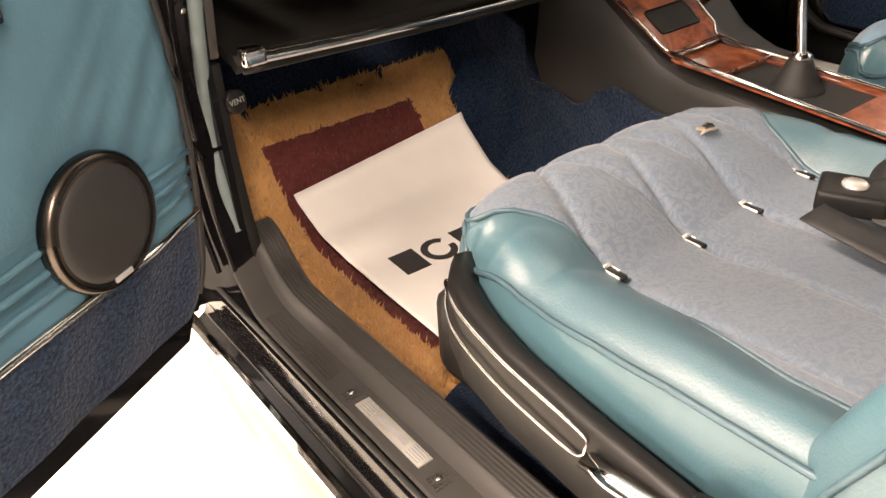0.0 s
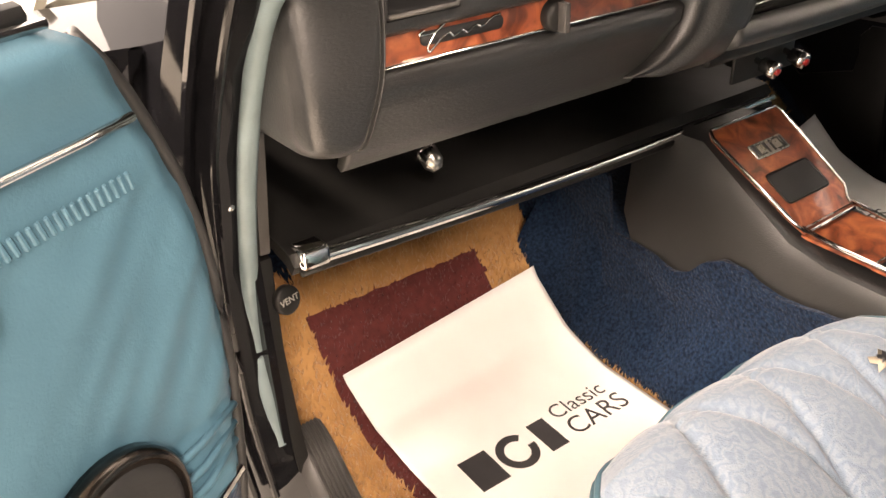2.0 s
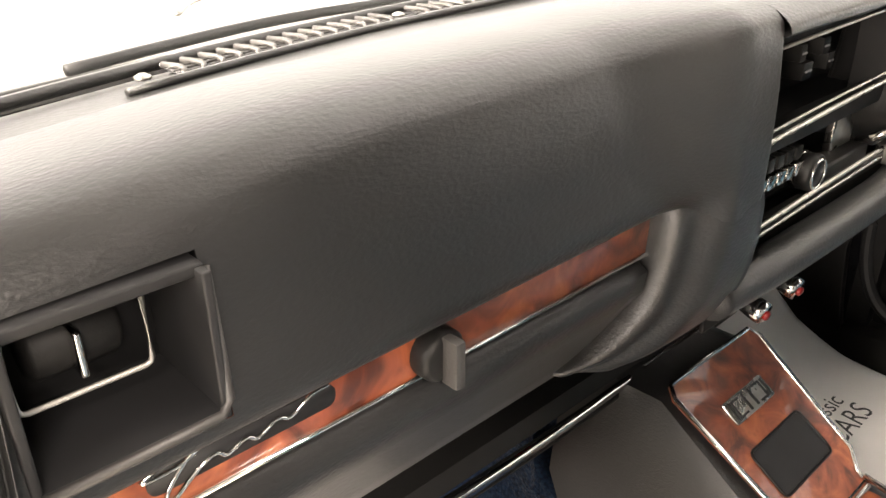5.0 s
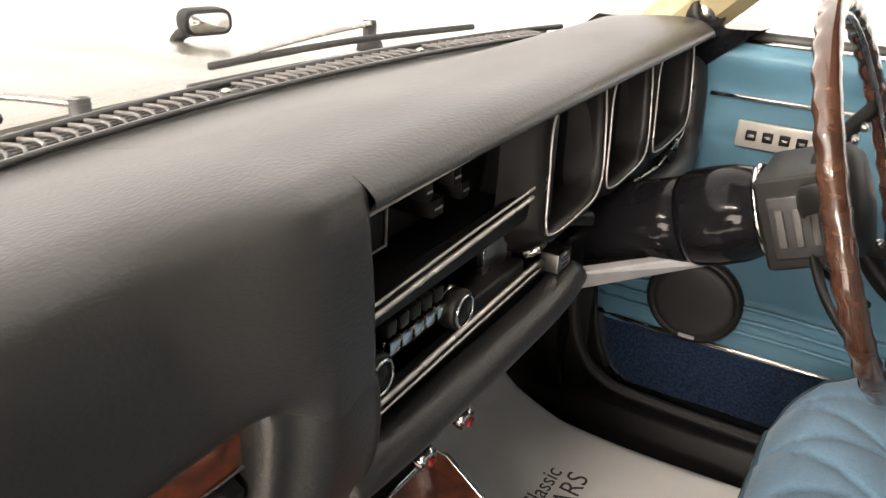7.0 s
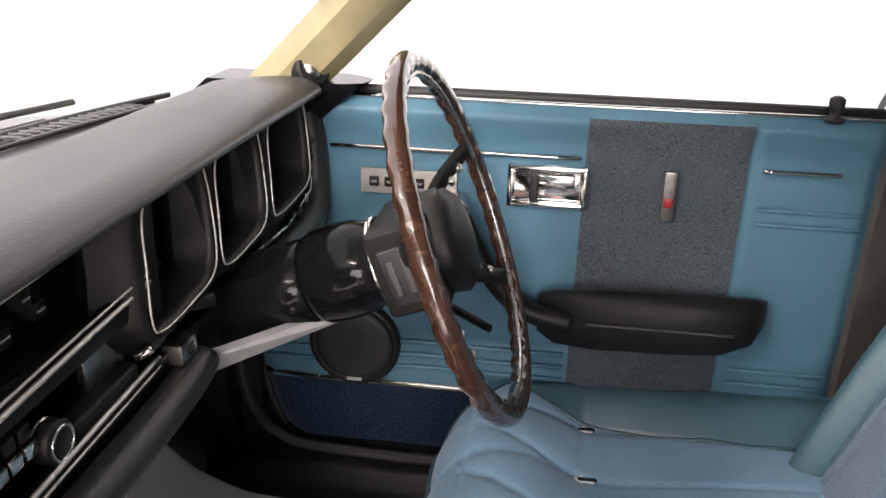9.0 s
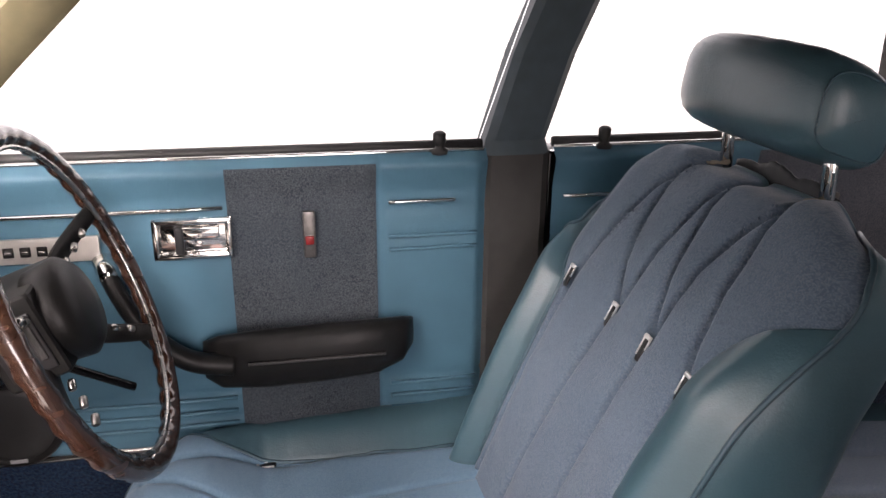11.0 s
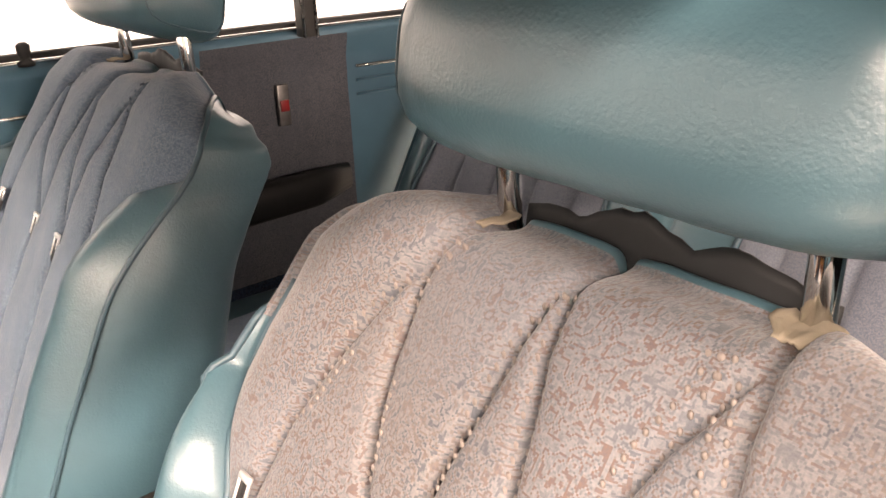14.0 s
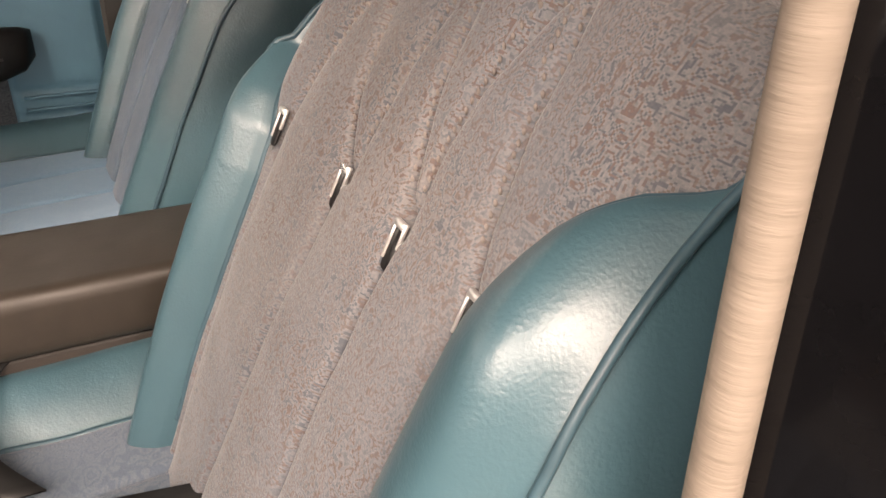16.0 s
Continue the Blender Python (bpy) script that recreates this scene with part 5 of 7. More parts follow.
    part("shaft", tube(spline([(1.056, 0.535, 0.665), (1.060, 0.550, 0.73), (1.062, 0.557, 0.78), (1.062, 0.556, 0.818)], 6), lambda t: 0.0068 - 0.0015 * t, 12), CHROME, gl)
    part("knob", lathe([(0.008, 0), (0.016, 0.006), (0.020, 0.02), (0.017, 0.034), (0.008, 0.042)], 18, pose(1.062, 0.556, 0.812)), PLASTIC, gl, "black gear knob")
    ar = thing("console_box", None, "brown vinyl storage box between the front seats", "console")
    part("lid", block(0.955, 1.115, -0.20, 0.27, 0.640, 0.715, 0.018, 4), BROWN_TRIM, ar, "padded brown lid")
    part("box", block(0.967, 1.103, -0.19, 0.26, 0.38, 0.640, 0.006), BROWN_DARK, ar, "dark brown box")
    part("seam_bead", tube([(0.9655, -0.18, 0.590), (0.9655, 0.255, 0.600)], 0.0028, 6), DULL_CHROME, ar)


def build_floor_items():
    def matz(y, h):
        return floor_z(y) + h
    def shag(name, x0, x1, y0, y1, hole, brown_label, label):
        mt = thing(name, None, label, "floor mat", "shaggy floor mats")
        def f(u, v):
            x = x0 + (x1 - x0) * u
            y = y0 + (y1 - y0) * v
            r = 0.006 * noise.noise((x * 40, y * 40, 1))
            edge = min(1, 12 * min(u, 1 - u, v, 1 - v))
            return (x + r * (1 - edge) * 2, y + r * (1 - edge) * 2, matz(y, 0.004 + 0.009 * edge) + step_up(x, y) + 0.003 * noise.noise((x * 45, y * 45, 0)))
        inside = lambda x, y: hole[0] + 0.004 * noise.noise((y * 50, 1, 0)) < x < hole[1] + 0.004 * noise.noise((y * 50, 4, 0)) and hole[2] + 0.004 * noise.noise((x * 50, 2, 0)) < y < hole[3] + 0.004 * noise.noise((x * 50, 7, 0))
        k = lambda u, v: "brown" if inside(x0 + (x1 - x0) * u, y0 + (y1 - y0) * v) else "tan"
        for nm, bm in sheet(f, 70, 90, k).items():
            part("border" if nm == "tan" else "field", bm, SHAG if nm == "tan" else SHAG_BROWN, mt, "shaggy tan border" if nm == "tan" else brown_label)
        # standing tufts
        rng = np.random.RandomState(3)
        tufts = {"tan": ([], []), "brown": ([], [])}
        for _ in range(15000):
            u, v = rng.rand(2)
            nm = k(u, v)
            if nm == "brown" and rng.rand() < 0.35:
                continue
            p = Vector(f(u, v))
            h = (0.010 if nm == "tan" else 0.006) * (0.6 + 0.7 * rng.rand())
            w = 0.0022
            a = rng.rand() * 6.28
            lean = Vector((rng.randn() * 0.35, rng.randn() * 0.35, 1)) * h
            vs, fs = tufts[nm]
            i = len(vs)
            for q in range(3):
                vs.append(tuple(p + Vector((w * math.cos(a + q * 2.094), w * math.sin(a + q * 2.094), -0.001))))
            vs.append(tuple(p + lean))
            fs += [(i, i + 1, i + 3), (i + 1, i + 2, i + 3), (i + 2, i, i + 3)]
        for nm, (vs, fs) in tufts.items():
            me = bpy.data.meshes.new("tuft_pile")
            me.from_pydata(vs, [], fs)
            me.materials.append(SHAG if nm == "tan" else SHAG_BROWN)
            ob = new("shag", me)
            ob.parent = mt
            tagged(ob, "standing tufts", kind="stuff")
        return mt
    shag("shag_mat", 0.432, 0.915, 0.600, 1.175, (0.495, 0.80, 0.672, 1.13), "dark red-brown middle field", "tan shaggy floor mat with a dark brown field")
    shag("shag_mat", 1.20, 1.622, 0.600, 1.175, (1.27, 1.55, 0.672, 1.13), "dark red-brown middle field", "tan shaggy driver's mat under white paper")

    def paper(ox, oy, ang, w, l, logo_at, curl):
        pp = thing("paper_mat", None, "white paper floor mat with dark printed shapes", "paper", "paper floor mats")
        ca, sa = math.cos(radians(ang)), math.sin(radians(ang))
        def place(a, b, lift=0.0):
            """a across from the far left corner, b towards the seat"""
            x, y = ox + a * ca + b * sa * 1.0, oy + a * sa - b * ca
            return (x, y, matz(y, 0.030) + step_up(x, y) + curl(a / w, b / l) + lift)
        part("sheet", sheet(lambda u, v: place(u * w, v * l), 40, 50, thick=0.0008), PAPER, pp)
        def shape(a0, a1, b0, b1, n=6):
            return sheet(lambda u, v: place(a0 + (a1 - a0) * u, b0 + (b1 - b0) * v, 0.0012), n, n)
        a, b = logo_at
        part("print", shape(a, a + 0.045, b, b + 0.056), PRINT, pp, "dark printed block")
        ringc = (a + 0.080, b + 0.028)
        def ringf(u, v):
            t = 2 * math.pi * (0.04 + 0.88 * u) - 0.3
            r = 0.018 + 0.012 * v
            return place(ringc[0] + r * math.cos(t), ringc[1] + r * math.sin(t), 0.0012)
        part("print", sheet(ringf, 24, 2), PRINT, pp, "dark printed ring")
        part("print", shape(a + 0.118, a + 0.148, b, b + 0.056), PRINT, pp, "dark printed block")
        for word, size, aa, bb in (("Classic", 0.036, a + 0.212, b + 0.004), ("CARS", 0.044, a + 0.218, b + 0.040)):
            ob = letters(word, size, PRINT, pp, Matrix(), "print", 0.0)
            for vert in ob.data.vertices:
                vert.co = place(aa + vert.co.x, bb - vert.co.y, 0.0013)
        return pp
    paper(0.506, 1.060, 0.0, 0.355, 0.475, (0.052, 0.19), lambda u, v: 0.038 * (max(0, 0.35 - v) / 0.35) ** 1.6 * u + 0.003 * math.sin(v * 5 + u * 2) + 0.006 * (u - 0.5) ** 2)
    paper(1.205, 1.045, 0.0, 0.395, 0.475, (0.033, 0.18), lambda u, v: 0.008 + 0.045 * (max(0, 0.35 - v) / 0.35) ** 1.6 * u ** 2 + 0.004 * math.sin(v * 5 + u * 2) + 0.014 * u ** 3)


# ---- seats ----
SLOT_Z = 0.905
CLOTH_SHARE = 0.78
CU_SHARE = 0.58


def back_curve(v):
    """Centre line of the front face of a front backrest: y, z."""
    k = [(0.0, 0.128, 0.575), (0.18, 0.085, 0.68), (0.36, 0.040, 0.785), (0.55, -0.014, 0.895), (0.72, -0.065, 0.985), (0.86, -0.108, 1.042), (0.93, -0.138, 1.065), (0.97, -0.160, 1.075), (1.0, -0.182, 1.080)]
    return lerp([(a, b) for a, b, _ in k], v), lerp([(a, c) for a, _, c in k], v)


def groove(d, w=0.007):
    """A crisp stitched valley between soft pillows."""
    return 0.55 * math.exp(-abs(d) / (1.7 * w)) + 0.5 * math.exp(-(d / (0.42 * w)) ** 2)


def plate_pose(p, lift=0.004):
    """Flat against a backrest at p, facing forwards and up."""
    n, up = Vector((0, 0.907, 0.42)), Vector((0, -0.42, 0.907))
    o = Vector(p) + n * lift
    return Matrix(((-1, 0, 0, o.x), (0, up.y, n.y, o.y), (0, up.z, n.z, o.z), (0, 0, 0, 1)))


def clip_bars(m):
    """A bright square bracket over the upper end of a tuft slot."""
    return (move(block(-0.0062, 0.0062, 0.0085, 0.0135, 0.0, 0.0045, 0.0008, 1), m), move(block(-0.0068, -0.0046, -0.014, 0.0135, 0.0, 0.0034, 0.0006, 1), m), move(block(0.0048, 0.0066, -0.004, 0.0135, 0.0, 0.0030, 0.0006, 1), m))


def front_seat(cx, dy, label, worn, dz=0.0):
    s = thing("front_seat", None, label, "car seat", "front seats")
    cloth_c = PILE_WORN if worn else PILE_BLUE_LIT
    # --- cushion ---
    X0, X1, Y0, Y1 = -0.220, 0.345, 0.06, 0.625
    ay, my = (Y1 - Y0) / 2, (Y1 + Y0) / 2
    slots, notches = (-0.088, 0.045, 0.150, 0.255), (-0.030, 0.075, 0.180)
    folds = [(slots[i + j], n) for i, n in enumerate(notches) for j in (0, 1)]
    def left_b(y):
        return lerp([(0.0, -0.115), (0.21, -0.110), (0.27, -0.100), (0.337, -0.088), (0.42, -0.086), (0.49, -0.096), (0.53, -0.128), (0.56, -0.170), (0.575, -0.20)], y)
    def right_b(y):
        return lerp([(0.0, 0.235), (0.2, 0.240), (0.30, 0.255), (0.42, 0.266), (0.49, 0.275), (0.53, 0.297), (0.56, 0.325)], y)
    def left_e(y):
        return lerp([(0.06, -0.220), (0.37, -0.217), (0.44, -0.211), (0.50, -0.200), (0.54, -0.186), (0.575, -0.164), (0.60, -0.135), (0.615, -0.105), (0.625, -0.065)], y)
    def right_e(y):
        return lerp([(0.06, 0.345), (0.40, 0.345), (0.48, 0.332), (0.54, 0.302), (0.58, 0.262), (0.61, 0.215), (0.625, 0.175)], y)
    def cush(u, v):
        a, b = -1.35 + 2.7 * u, -1.15 + 2.6 * v
        ca, cb = max(-1, min(1, a)), max(-1, min(1, b))
        y = my + ay * (cb if cb < 0 else math.sin(cb * 1.5708) * 0.55 + cb * 0.45)
        xl, xr = left_e(y), right_e(y)
        lb, rb = max(left_b(y), xl + 0.004), min(right_b(y), xr - 0.004)
        if ca < -CU_SHARE:
            x = xl + (lb - xl) * (ca + 1) / (1 - CU_SHARE)
        elif ca > CU_SHARE:
            x = rb + (xr - rb) * (ca - CU_SHARE) / (1 - CU_SHARE)
        else:
            x = lb + (rb - lb) * (ca + CU_SHARE) / (2 * CU_SHARE)
        # cloth trough, a high soft roll at its front, leather bolsters each side
        z = lerp([(0.0, 0.585), (0.25, 0.573), (0.39, 0.562), (0.425, 0.566), (0.46, 0.588), (0.50, 0.614), (0.54, 0.629), (0.575, 0.630), (0.60, 0.617), (0.615, 0.602), (0.625, 0.584)], y)
        z += 0.016 * ((x - 0.085) / 0.2) ** 2 * sstep(0.56, 0.42, y)
        lift = sstep(0.57, 0.38, y)
        if x < lb:
            t = (lb - x) / max(0.02, lb - xl)
            z += (0.038 * math.sin(min(1, t * 1.05) * math.pi * 0.66) - 0.016 * t * t) * lift - 0.030 * t * t * sstep(0.40, 0.54, y)
        elif x > rb:
            t = (x - rb) / max(0.02, xr - rb)
            z += (0.038 * math.sin(min(1, t * 1.05) * math.pi * 0.66) - 0.016 * t * t) * lift - 0.030 * t * t * sstep(0.40, 0.54, y)
        else:
            z += 0.006
            if y < 0.425:
                for x0 in slots:
                    c = x0 + 0.02 * (0.41 - y)
                    z -= (0.006 * math.exp(-abs(x - c) / 0.015) + 0.006 * math.exp(-((x - c) / 0.0042) ** 2)) * (0.45 + 0.55 * sstep(0.30, 0.40, y))
            else:
                t = (y - 0.425) / 0.19
                for x0, n0 in folds:
                    c = x0 + (n0 - x0) * t ** 1.7
                    z -= ((0.005 + 0.004 * t) * math.exp(-abs(x - c) / 0.017) + 0.006 * math.exp(-((x - c) / 0.0040) ** 2)) * (1 if t < 0.85 else 0.6)
            z -= 0.005 * groove(x - lb, 0.008) * sstep(0.57, 0.52, y) + 0.005 * groove(x - rb, 0.008) * sstep(0.57, 0.52, y)
            z += 0.003 * noise.noise((x * 9, y * 9, cx))
        k = sstep(0.45, 0.57, y)
        z -= k * (0.026 * math.exp(-(x - xl) / 0.030) + 0.026 * math.exp(-(xr - x) / 0.030)) * (0.55 + 0.45 * k)
        e = max(abs(a), abs(b))
        z -= 0.010 * sstep(0.82, 1.0, abs(ca)) ** 2 * sstep(0.58, 0.50, y)
        if e > 1:
            t = (e - 1) / 0.35
            z -= 0.115 * t
            out = 0.012 * math.sin(min(1, t) * math.pi) - 0.010 * t
            x += out * (1 if a > 1 else -1 if a < -1 else 0)
            y += out * (1 if b > 1 else 0.8 * sstep(0.45, 0.60, y))
        z += 0.0018 * noise.noise((x * 22, y * 22, 5 + cx)) if x < lb or x > rb else 0
        return (cx + x, y + dy, z + (0.0 if worn else 0.022))
    def ckey(u, v):
        a, b = -1.35 + 2.7 * u, -1.15 + 2.6 * v
        if b > 1.22 or abs(a) > 1.0:
            return "side"
        return "cloth" if abs(a) < CU_SHARE else "outer" if a < 0 else "inner"
    names = {"side": ("cushion_side", LEATHER, "blue leather side panel"), "cloth": ("cushion_cloth", cloth_c, "worn pale blue-grey velour seat panel" if worn else "blue-grey velour seat panel"), "outer": ("cushion_bolster", LEATHER, "smooth blue leather bolster"), "inner": ("cushion_bolster", LEATHER, "smooth blue leather bolster")}
    for k, bm in sheet(cush, 230, 190, ckey).items():
        part(names[k][0], bm, names[k][1], s, names[k][2])
    # piping round the cushion
    pipe = []
    for i in range(90):
        t = i / 89
        if t < 0.4:
            a, b = -1.0, -1 + 2 * (t / 0.4)
        elif t < 0.6:
            a, b = -1 + 2 * (t - 0.4) / 0.2, 1.0
        else:
            a, b = 1.0, 1 - 2 * (t - 0.6) / 0.4
        p = Vector(cush((a + 1.35) / 2.7, (b + 1.15) / 2.6))
        pipe.append(p + Vector((0.001 * (1 if a > 0 else -1), 0, 0.002)))
    part("piping", tube(pipe, 0.0035, 6), PIPING, s)
    part("cushion_base", block(cx + X0 + 0.02, cx + X1 - 0.02, 0.08 + dy, 0.60 + dy, 0.40, 0.52, 0.02), RUBBER, s, "dark seat frame")
    for sg in (-1, 1):
        pts = []
        for b in np.linspace(-0.75, 1.0, 40):
            p = cush((sg * CU_SHARE + 1.35) / 2.7, (b + 1.15) / 2.6)
            pts.append((p[0], p[1], p[2] + 0.001))
        part("seam", tube(pts, 0.0032, 8), PIPING, s)
    for x0 in slots:
        b = (0.405 - my) / ay
        l0, r0 = left_b(0.405), right_b(0.405)
        a = ((x0 - l0) / (r0 - l0) * 2 - 1) * CU_SHARE
        p = Vector(cush((a + 1.35) / 2.7, (b + 1.15) / 2.6))
        m = Matrix.Translation(p + Vector((0, 0, 0.003)))
        bu = part("button_plate", move(prism(rounded(-0.005, 0.005, -0.017, 0.013, 0.0035, 3), 0.002), m), DARK, s, "black slotted tuft plate")
        part("clip", joined(*clip_bars(m)), CLIP, bu)
    # --- backrest ---
    bslots = (-0.148, -0.057, 0.041, 0.169)
    # stitched lines: straight below each slot, paired into peaks above (height, offset)
    lower = (((0.58, -0.140), (0.80, -0.148), (0.90, -0.148)), ((0.58, -0.040), (0.80, -0.047), (0.90, -0.058)), ((0.58, 0.074), (0.73, 0.063), (0.81, 0.052), (0.90, 0.041)), ((0.58, 0.165), (0.78, 0.176), (0.90, 0.168)))
    upper = (((0.90, 0.168), (0.946, 0.161), (1.0, 0.138), (1.052, 0.106), (1.08, 0.092)), ((0.90, 0.041), (0.951, 0.075), (1.006, 0.094), (1.055, 0.102), (1.08, 0.090)),
             ((0.90, 0.037), (0.962, 0.030), (1.009, 0.021), (1.064, 0.014), (1.08, 0.010)), ((0.90, -0.056), (0.965, -0.026), (1.017, -0.011), (1.069, 0.006), (1.08, 0.008)),
             ((0.90, -0.058), (0.952, -0.059), (0.995, -0.066), (1.032, -0.080), (1.06, -0.100), (1.08, -0.104)), ((0.90, -0.147), (0.937, -0.130), (0.989, -0.119), (1.022, -0.115), (1.059, -0.108), (1.08, -0.107)))
    def halfw(v):
        return lerp([(0, 0.228), (0.3, 0.250), (0.6, 0.256), (0.8, 0.256), (1, 0.252)], v)
    def clothw(z, sg=-1):
        if sg < 0:
            return lerp([(0.5, 0.138), (0.70, 0.148), (0.867, 0.153), (0.905, 0.158), (0.923, 0.164), (0.940, 0.172), (0.956, 0.182), (0.984, 0.209), (1.003, 0.235), (1.02, 0.27), (1.2, 0.3)], z)
        return lerp([(0.5, 0.178), (0.70, 0.188), (0.85, 0.191), (0.885, 0.197), (0.910, 0.214), (0.932, 0.234), (0.950, 0.252), (0.965, 0.268), (1.2, 0.3)], z)
    zs_ = [back_curve(t)[1] for t in np.linspace(0, 1, 60)]
    def across(a):
        """Face from -1 to 1, the sides beyond it, as a share of the sheet."""
        return 0.11 * (a + 1.95) / 0.95 if a < -1 else 0.11 + 0.39 * (a + 1) if a <= 1 else 0.89 + 0.11 * (a - 1) / 0.95
    def unroll(u):
        return -1.95 + 0.95 * u / 0.11 if u < 0.11 else -1 + (u - 0.11) / 0.39 if u <= 0.89 else 1 + 0.95 * (u - 0.89) / 0.11
    def bk(u, v):
        a, b = unroll(u), -0.02 + 1.55 * v
        ca, cb = max(-1, min(1, a)), min(1, b)
        lim = 1.0
        if cb > 0.74:
            lim = 1 - 0.40 * (max(0, cb - 0.77) / 0.23) ** 3.0
        y, z = back_curve(max(0, cb))
        W = lim * halfw(cb) - (0.017 * sstep(0.50, 0.74, cb) if worn and ca < 0 else 0)
        cwx = min(clothw(z, ca), W * 0.985)
        if abs(ca) <= CLOTH_SHARE:
            x = ca / CLOTH_SHARE * cwx
        else:
            x = math.copysign(cwx + (abs(ca) - CLOTH_SHARE) / (1 - CLOTH_SHARE) * (W - cwx), ca)
        ca = x / W
        y2, z2 = back_curve(min(1, max(0, cb) + 0.02))
        y1, z1 = back_curve(max(0, max(0, cb) - 0.02))
        ty, tz = y2 - y1, z2 - z1
        q = math.hypot(ty, tz)
        ny, nz = tz / q, -ty / q
        d = 0.0
        if abs(x) > cwx:
            t = min(1, (abs(x) - cwx) / max(0.02, W - cwx))
            d += 0.034 * math.sin(t * math.pi * 0.80) ** 0.9 * sstep(1.02, 0.90, z)
            d += 0.0018 * noise.noise((x * 28, z * 16, 7 + cx))
        else:
            for tab in (lower if z < SLOT_Z - 0.005 else upper):
                c = lerp(tab, z)
                if abs(x - c) < 0.06:
                    d -= (0.006 * math.exp(-abs(x - c) / 0.013) * (1 - 0.65 * sstep(1.03, 1.07, z)) + 0.011 * math.exp(-((x - c) / 0.0038) ** 2)) * sstep(0.56, 0.60, z)
            d -= 0.007 * math.exp(-(cwx - abs(x)) / 0.007)
            d += 0.003 * noise.noise((x * 10, z * 10, 2 + cx)) + 0.0012 * noise.noise((x * 30, z * 30, cx))
        crown = sstep(0.55, 0.85, cb)
        d -= (0.018 + 0.012 * crown) * sstep(0.80 - 0.15 * crown, 1.0, abs(ca)) ** 1.7
        d -= 0.016 * sstep(0.90, 1.0, cb) ** 2
        over = max(abs(a) - 1, (b - 1) * 1.7, 0)
        back = 0.0
        if over > 0:
            t = min(1, over / 0.45)
            back = lerp([(0, 0.185), (0.4, 0.165), (0.62, 0.135), (0.8, 0.100), (0.9, 0.062), (0.96, 0.034), (1, 0.016)], cb) * (1 - (1 - t) ** 1.4)
            ta = min(1, max(0, abs(a) - 1) / 0.45)
            tb = min(1, max(0, b - 1) * 1.7 / 0.45)
            x += (0.024 * math.sin(ta * math.pi) ** 0.8 * sstep(0.82, 0.50, cb) - 0.02 * ta * ta) * (1 if a > 0 else -1)
            z += 0.012 * math.sin(tb * math.pi) - 0.02 * tb
        if over > 0.45:
            t2 = min(1, (over - 0.45) / 0.45)
            back += 0.012 * math.sin(t2 * 1.57)
            x *= 1 - t2
            tc = min(1, max(0, (b - 1) * 1.7 - 0.45) / 0.45)
            z -= (z - 0.80) * tc
            y += 0.10 * tc
        # full lobes beside the headrest posts
        z += 0.016 * sstep(0.70, 1.0, cb) * sstep(0.075, 0.125, abs(x)) * sstep(0.30, 0.0, over)
        return (cx + x, y + dy + ny * d - back * 0.95, z + nz * d - back * 0.10 + dz)
    def on_back(a, z, lift=0.0):
        v = float(np.interp(z, zs_, np.linspace(0, 1, 60)))
        p = bk(across(a), (v + 0.02) / 1.55)
        return Vector((p[0], p[1] + 0.9 * lift, p[2] + 0.42 * lift))
    def bkey(u, v):
        a, b = unroll(u), -0.02 + 1.55 * v
        if 0.72 < b < 1.03 and CLOTH_SHARE - 0.01 < a < 1.0 + 0.26 * sstep(0.72, 0.80, b):
            return "cloth"
        if abs(a) > 1.0 or b > 1.02:
            return "side"
        return "cloth" if abs(a) < CLOTH_SHARE else "outer" if a < 0 else "inner"
    bolster = ("backrest_bolster", LEATHER, "smooth blue leather side bolster")
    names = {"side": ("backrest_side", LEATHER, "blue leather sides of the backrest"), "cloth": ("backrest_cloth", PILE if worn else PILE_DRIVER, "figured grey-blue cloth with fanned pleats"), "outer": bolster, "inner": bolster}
    for k, bm in sheet(bk, 300, 215, bkey).items():
        part(names[k][0], bm, names[k][1], s, names[k][2])
    # beads of thread along the fanned pleats
    for tab in upper:
        st = bmesh.new()
        for z in np.arange(0.93, 1.066, 0.0058):
            c = lerp(tab, z)
            for side in (-0.0042, 0.0042):
                p = on_back((c + side) / clothw(z, c) * CLOTH_SHARE if z < 1.0 else (c + side) / min(clothw(z, c), 0.985 * halfw(0.9)) * CLOTH_SHARE, z, 0.0005)
                bmesh.ops.create_icosphere(st, subdivisions=1, radius=0.0021, matrix=Matrix.Translation(p) @ Matrix.Diagonal((0.8, 0.6, 1.3, 1)))
        tagged(part("stitching", st, THREAD if worn else PILE_DRIVER, s, "row of puckered stitches"), kind="stuff")
    # seams and piping of the backrest
    for sg in (-1, 1):
        pts = []
        for v in np.linspace(0.05, 1.0, 60):
            aa = sg * (1.0 + (0.26 * sstep(0.72, 0.80, v) if sg > 0 else 0.0))
            p = bk(across(aa), (v + 0.02) / 1.55)
            pts.append((p[0] + sg * 0.001, p[1] + 0.001, p[2]))
        part("piping", tube(pts, 0.0030, 8), PIPING, s)
        pts = []
        for z in np.linspace(0.62, 1.012, 70):
            pts.append(on_back(CLOTH_SHARE * sg, z, 0.002))
        part("seam", tube(pts, 0.0034, 8), PIPING, s)
    for x0 in bslots:
        p = on_back(min(0.775, max(-0.775, x0 / clothw(SLOT_Z - 0.01, x0) * CLOTH_SHARE)), SLOT_Z - 0.006)
        m = plate_pose(p, 0.010)
        bu = part("button_plate", move(prism(rounded(-0.0055, 0.0055, -0.020, 0.012, 0.004, 3), 0.002), m), DARK, s, "black slotted tuft plate")
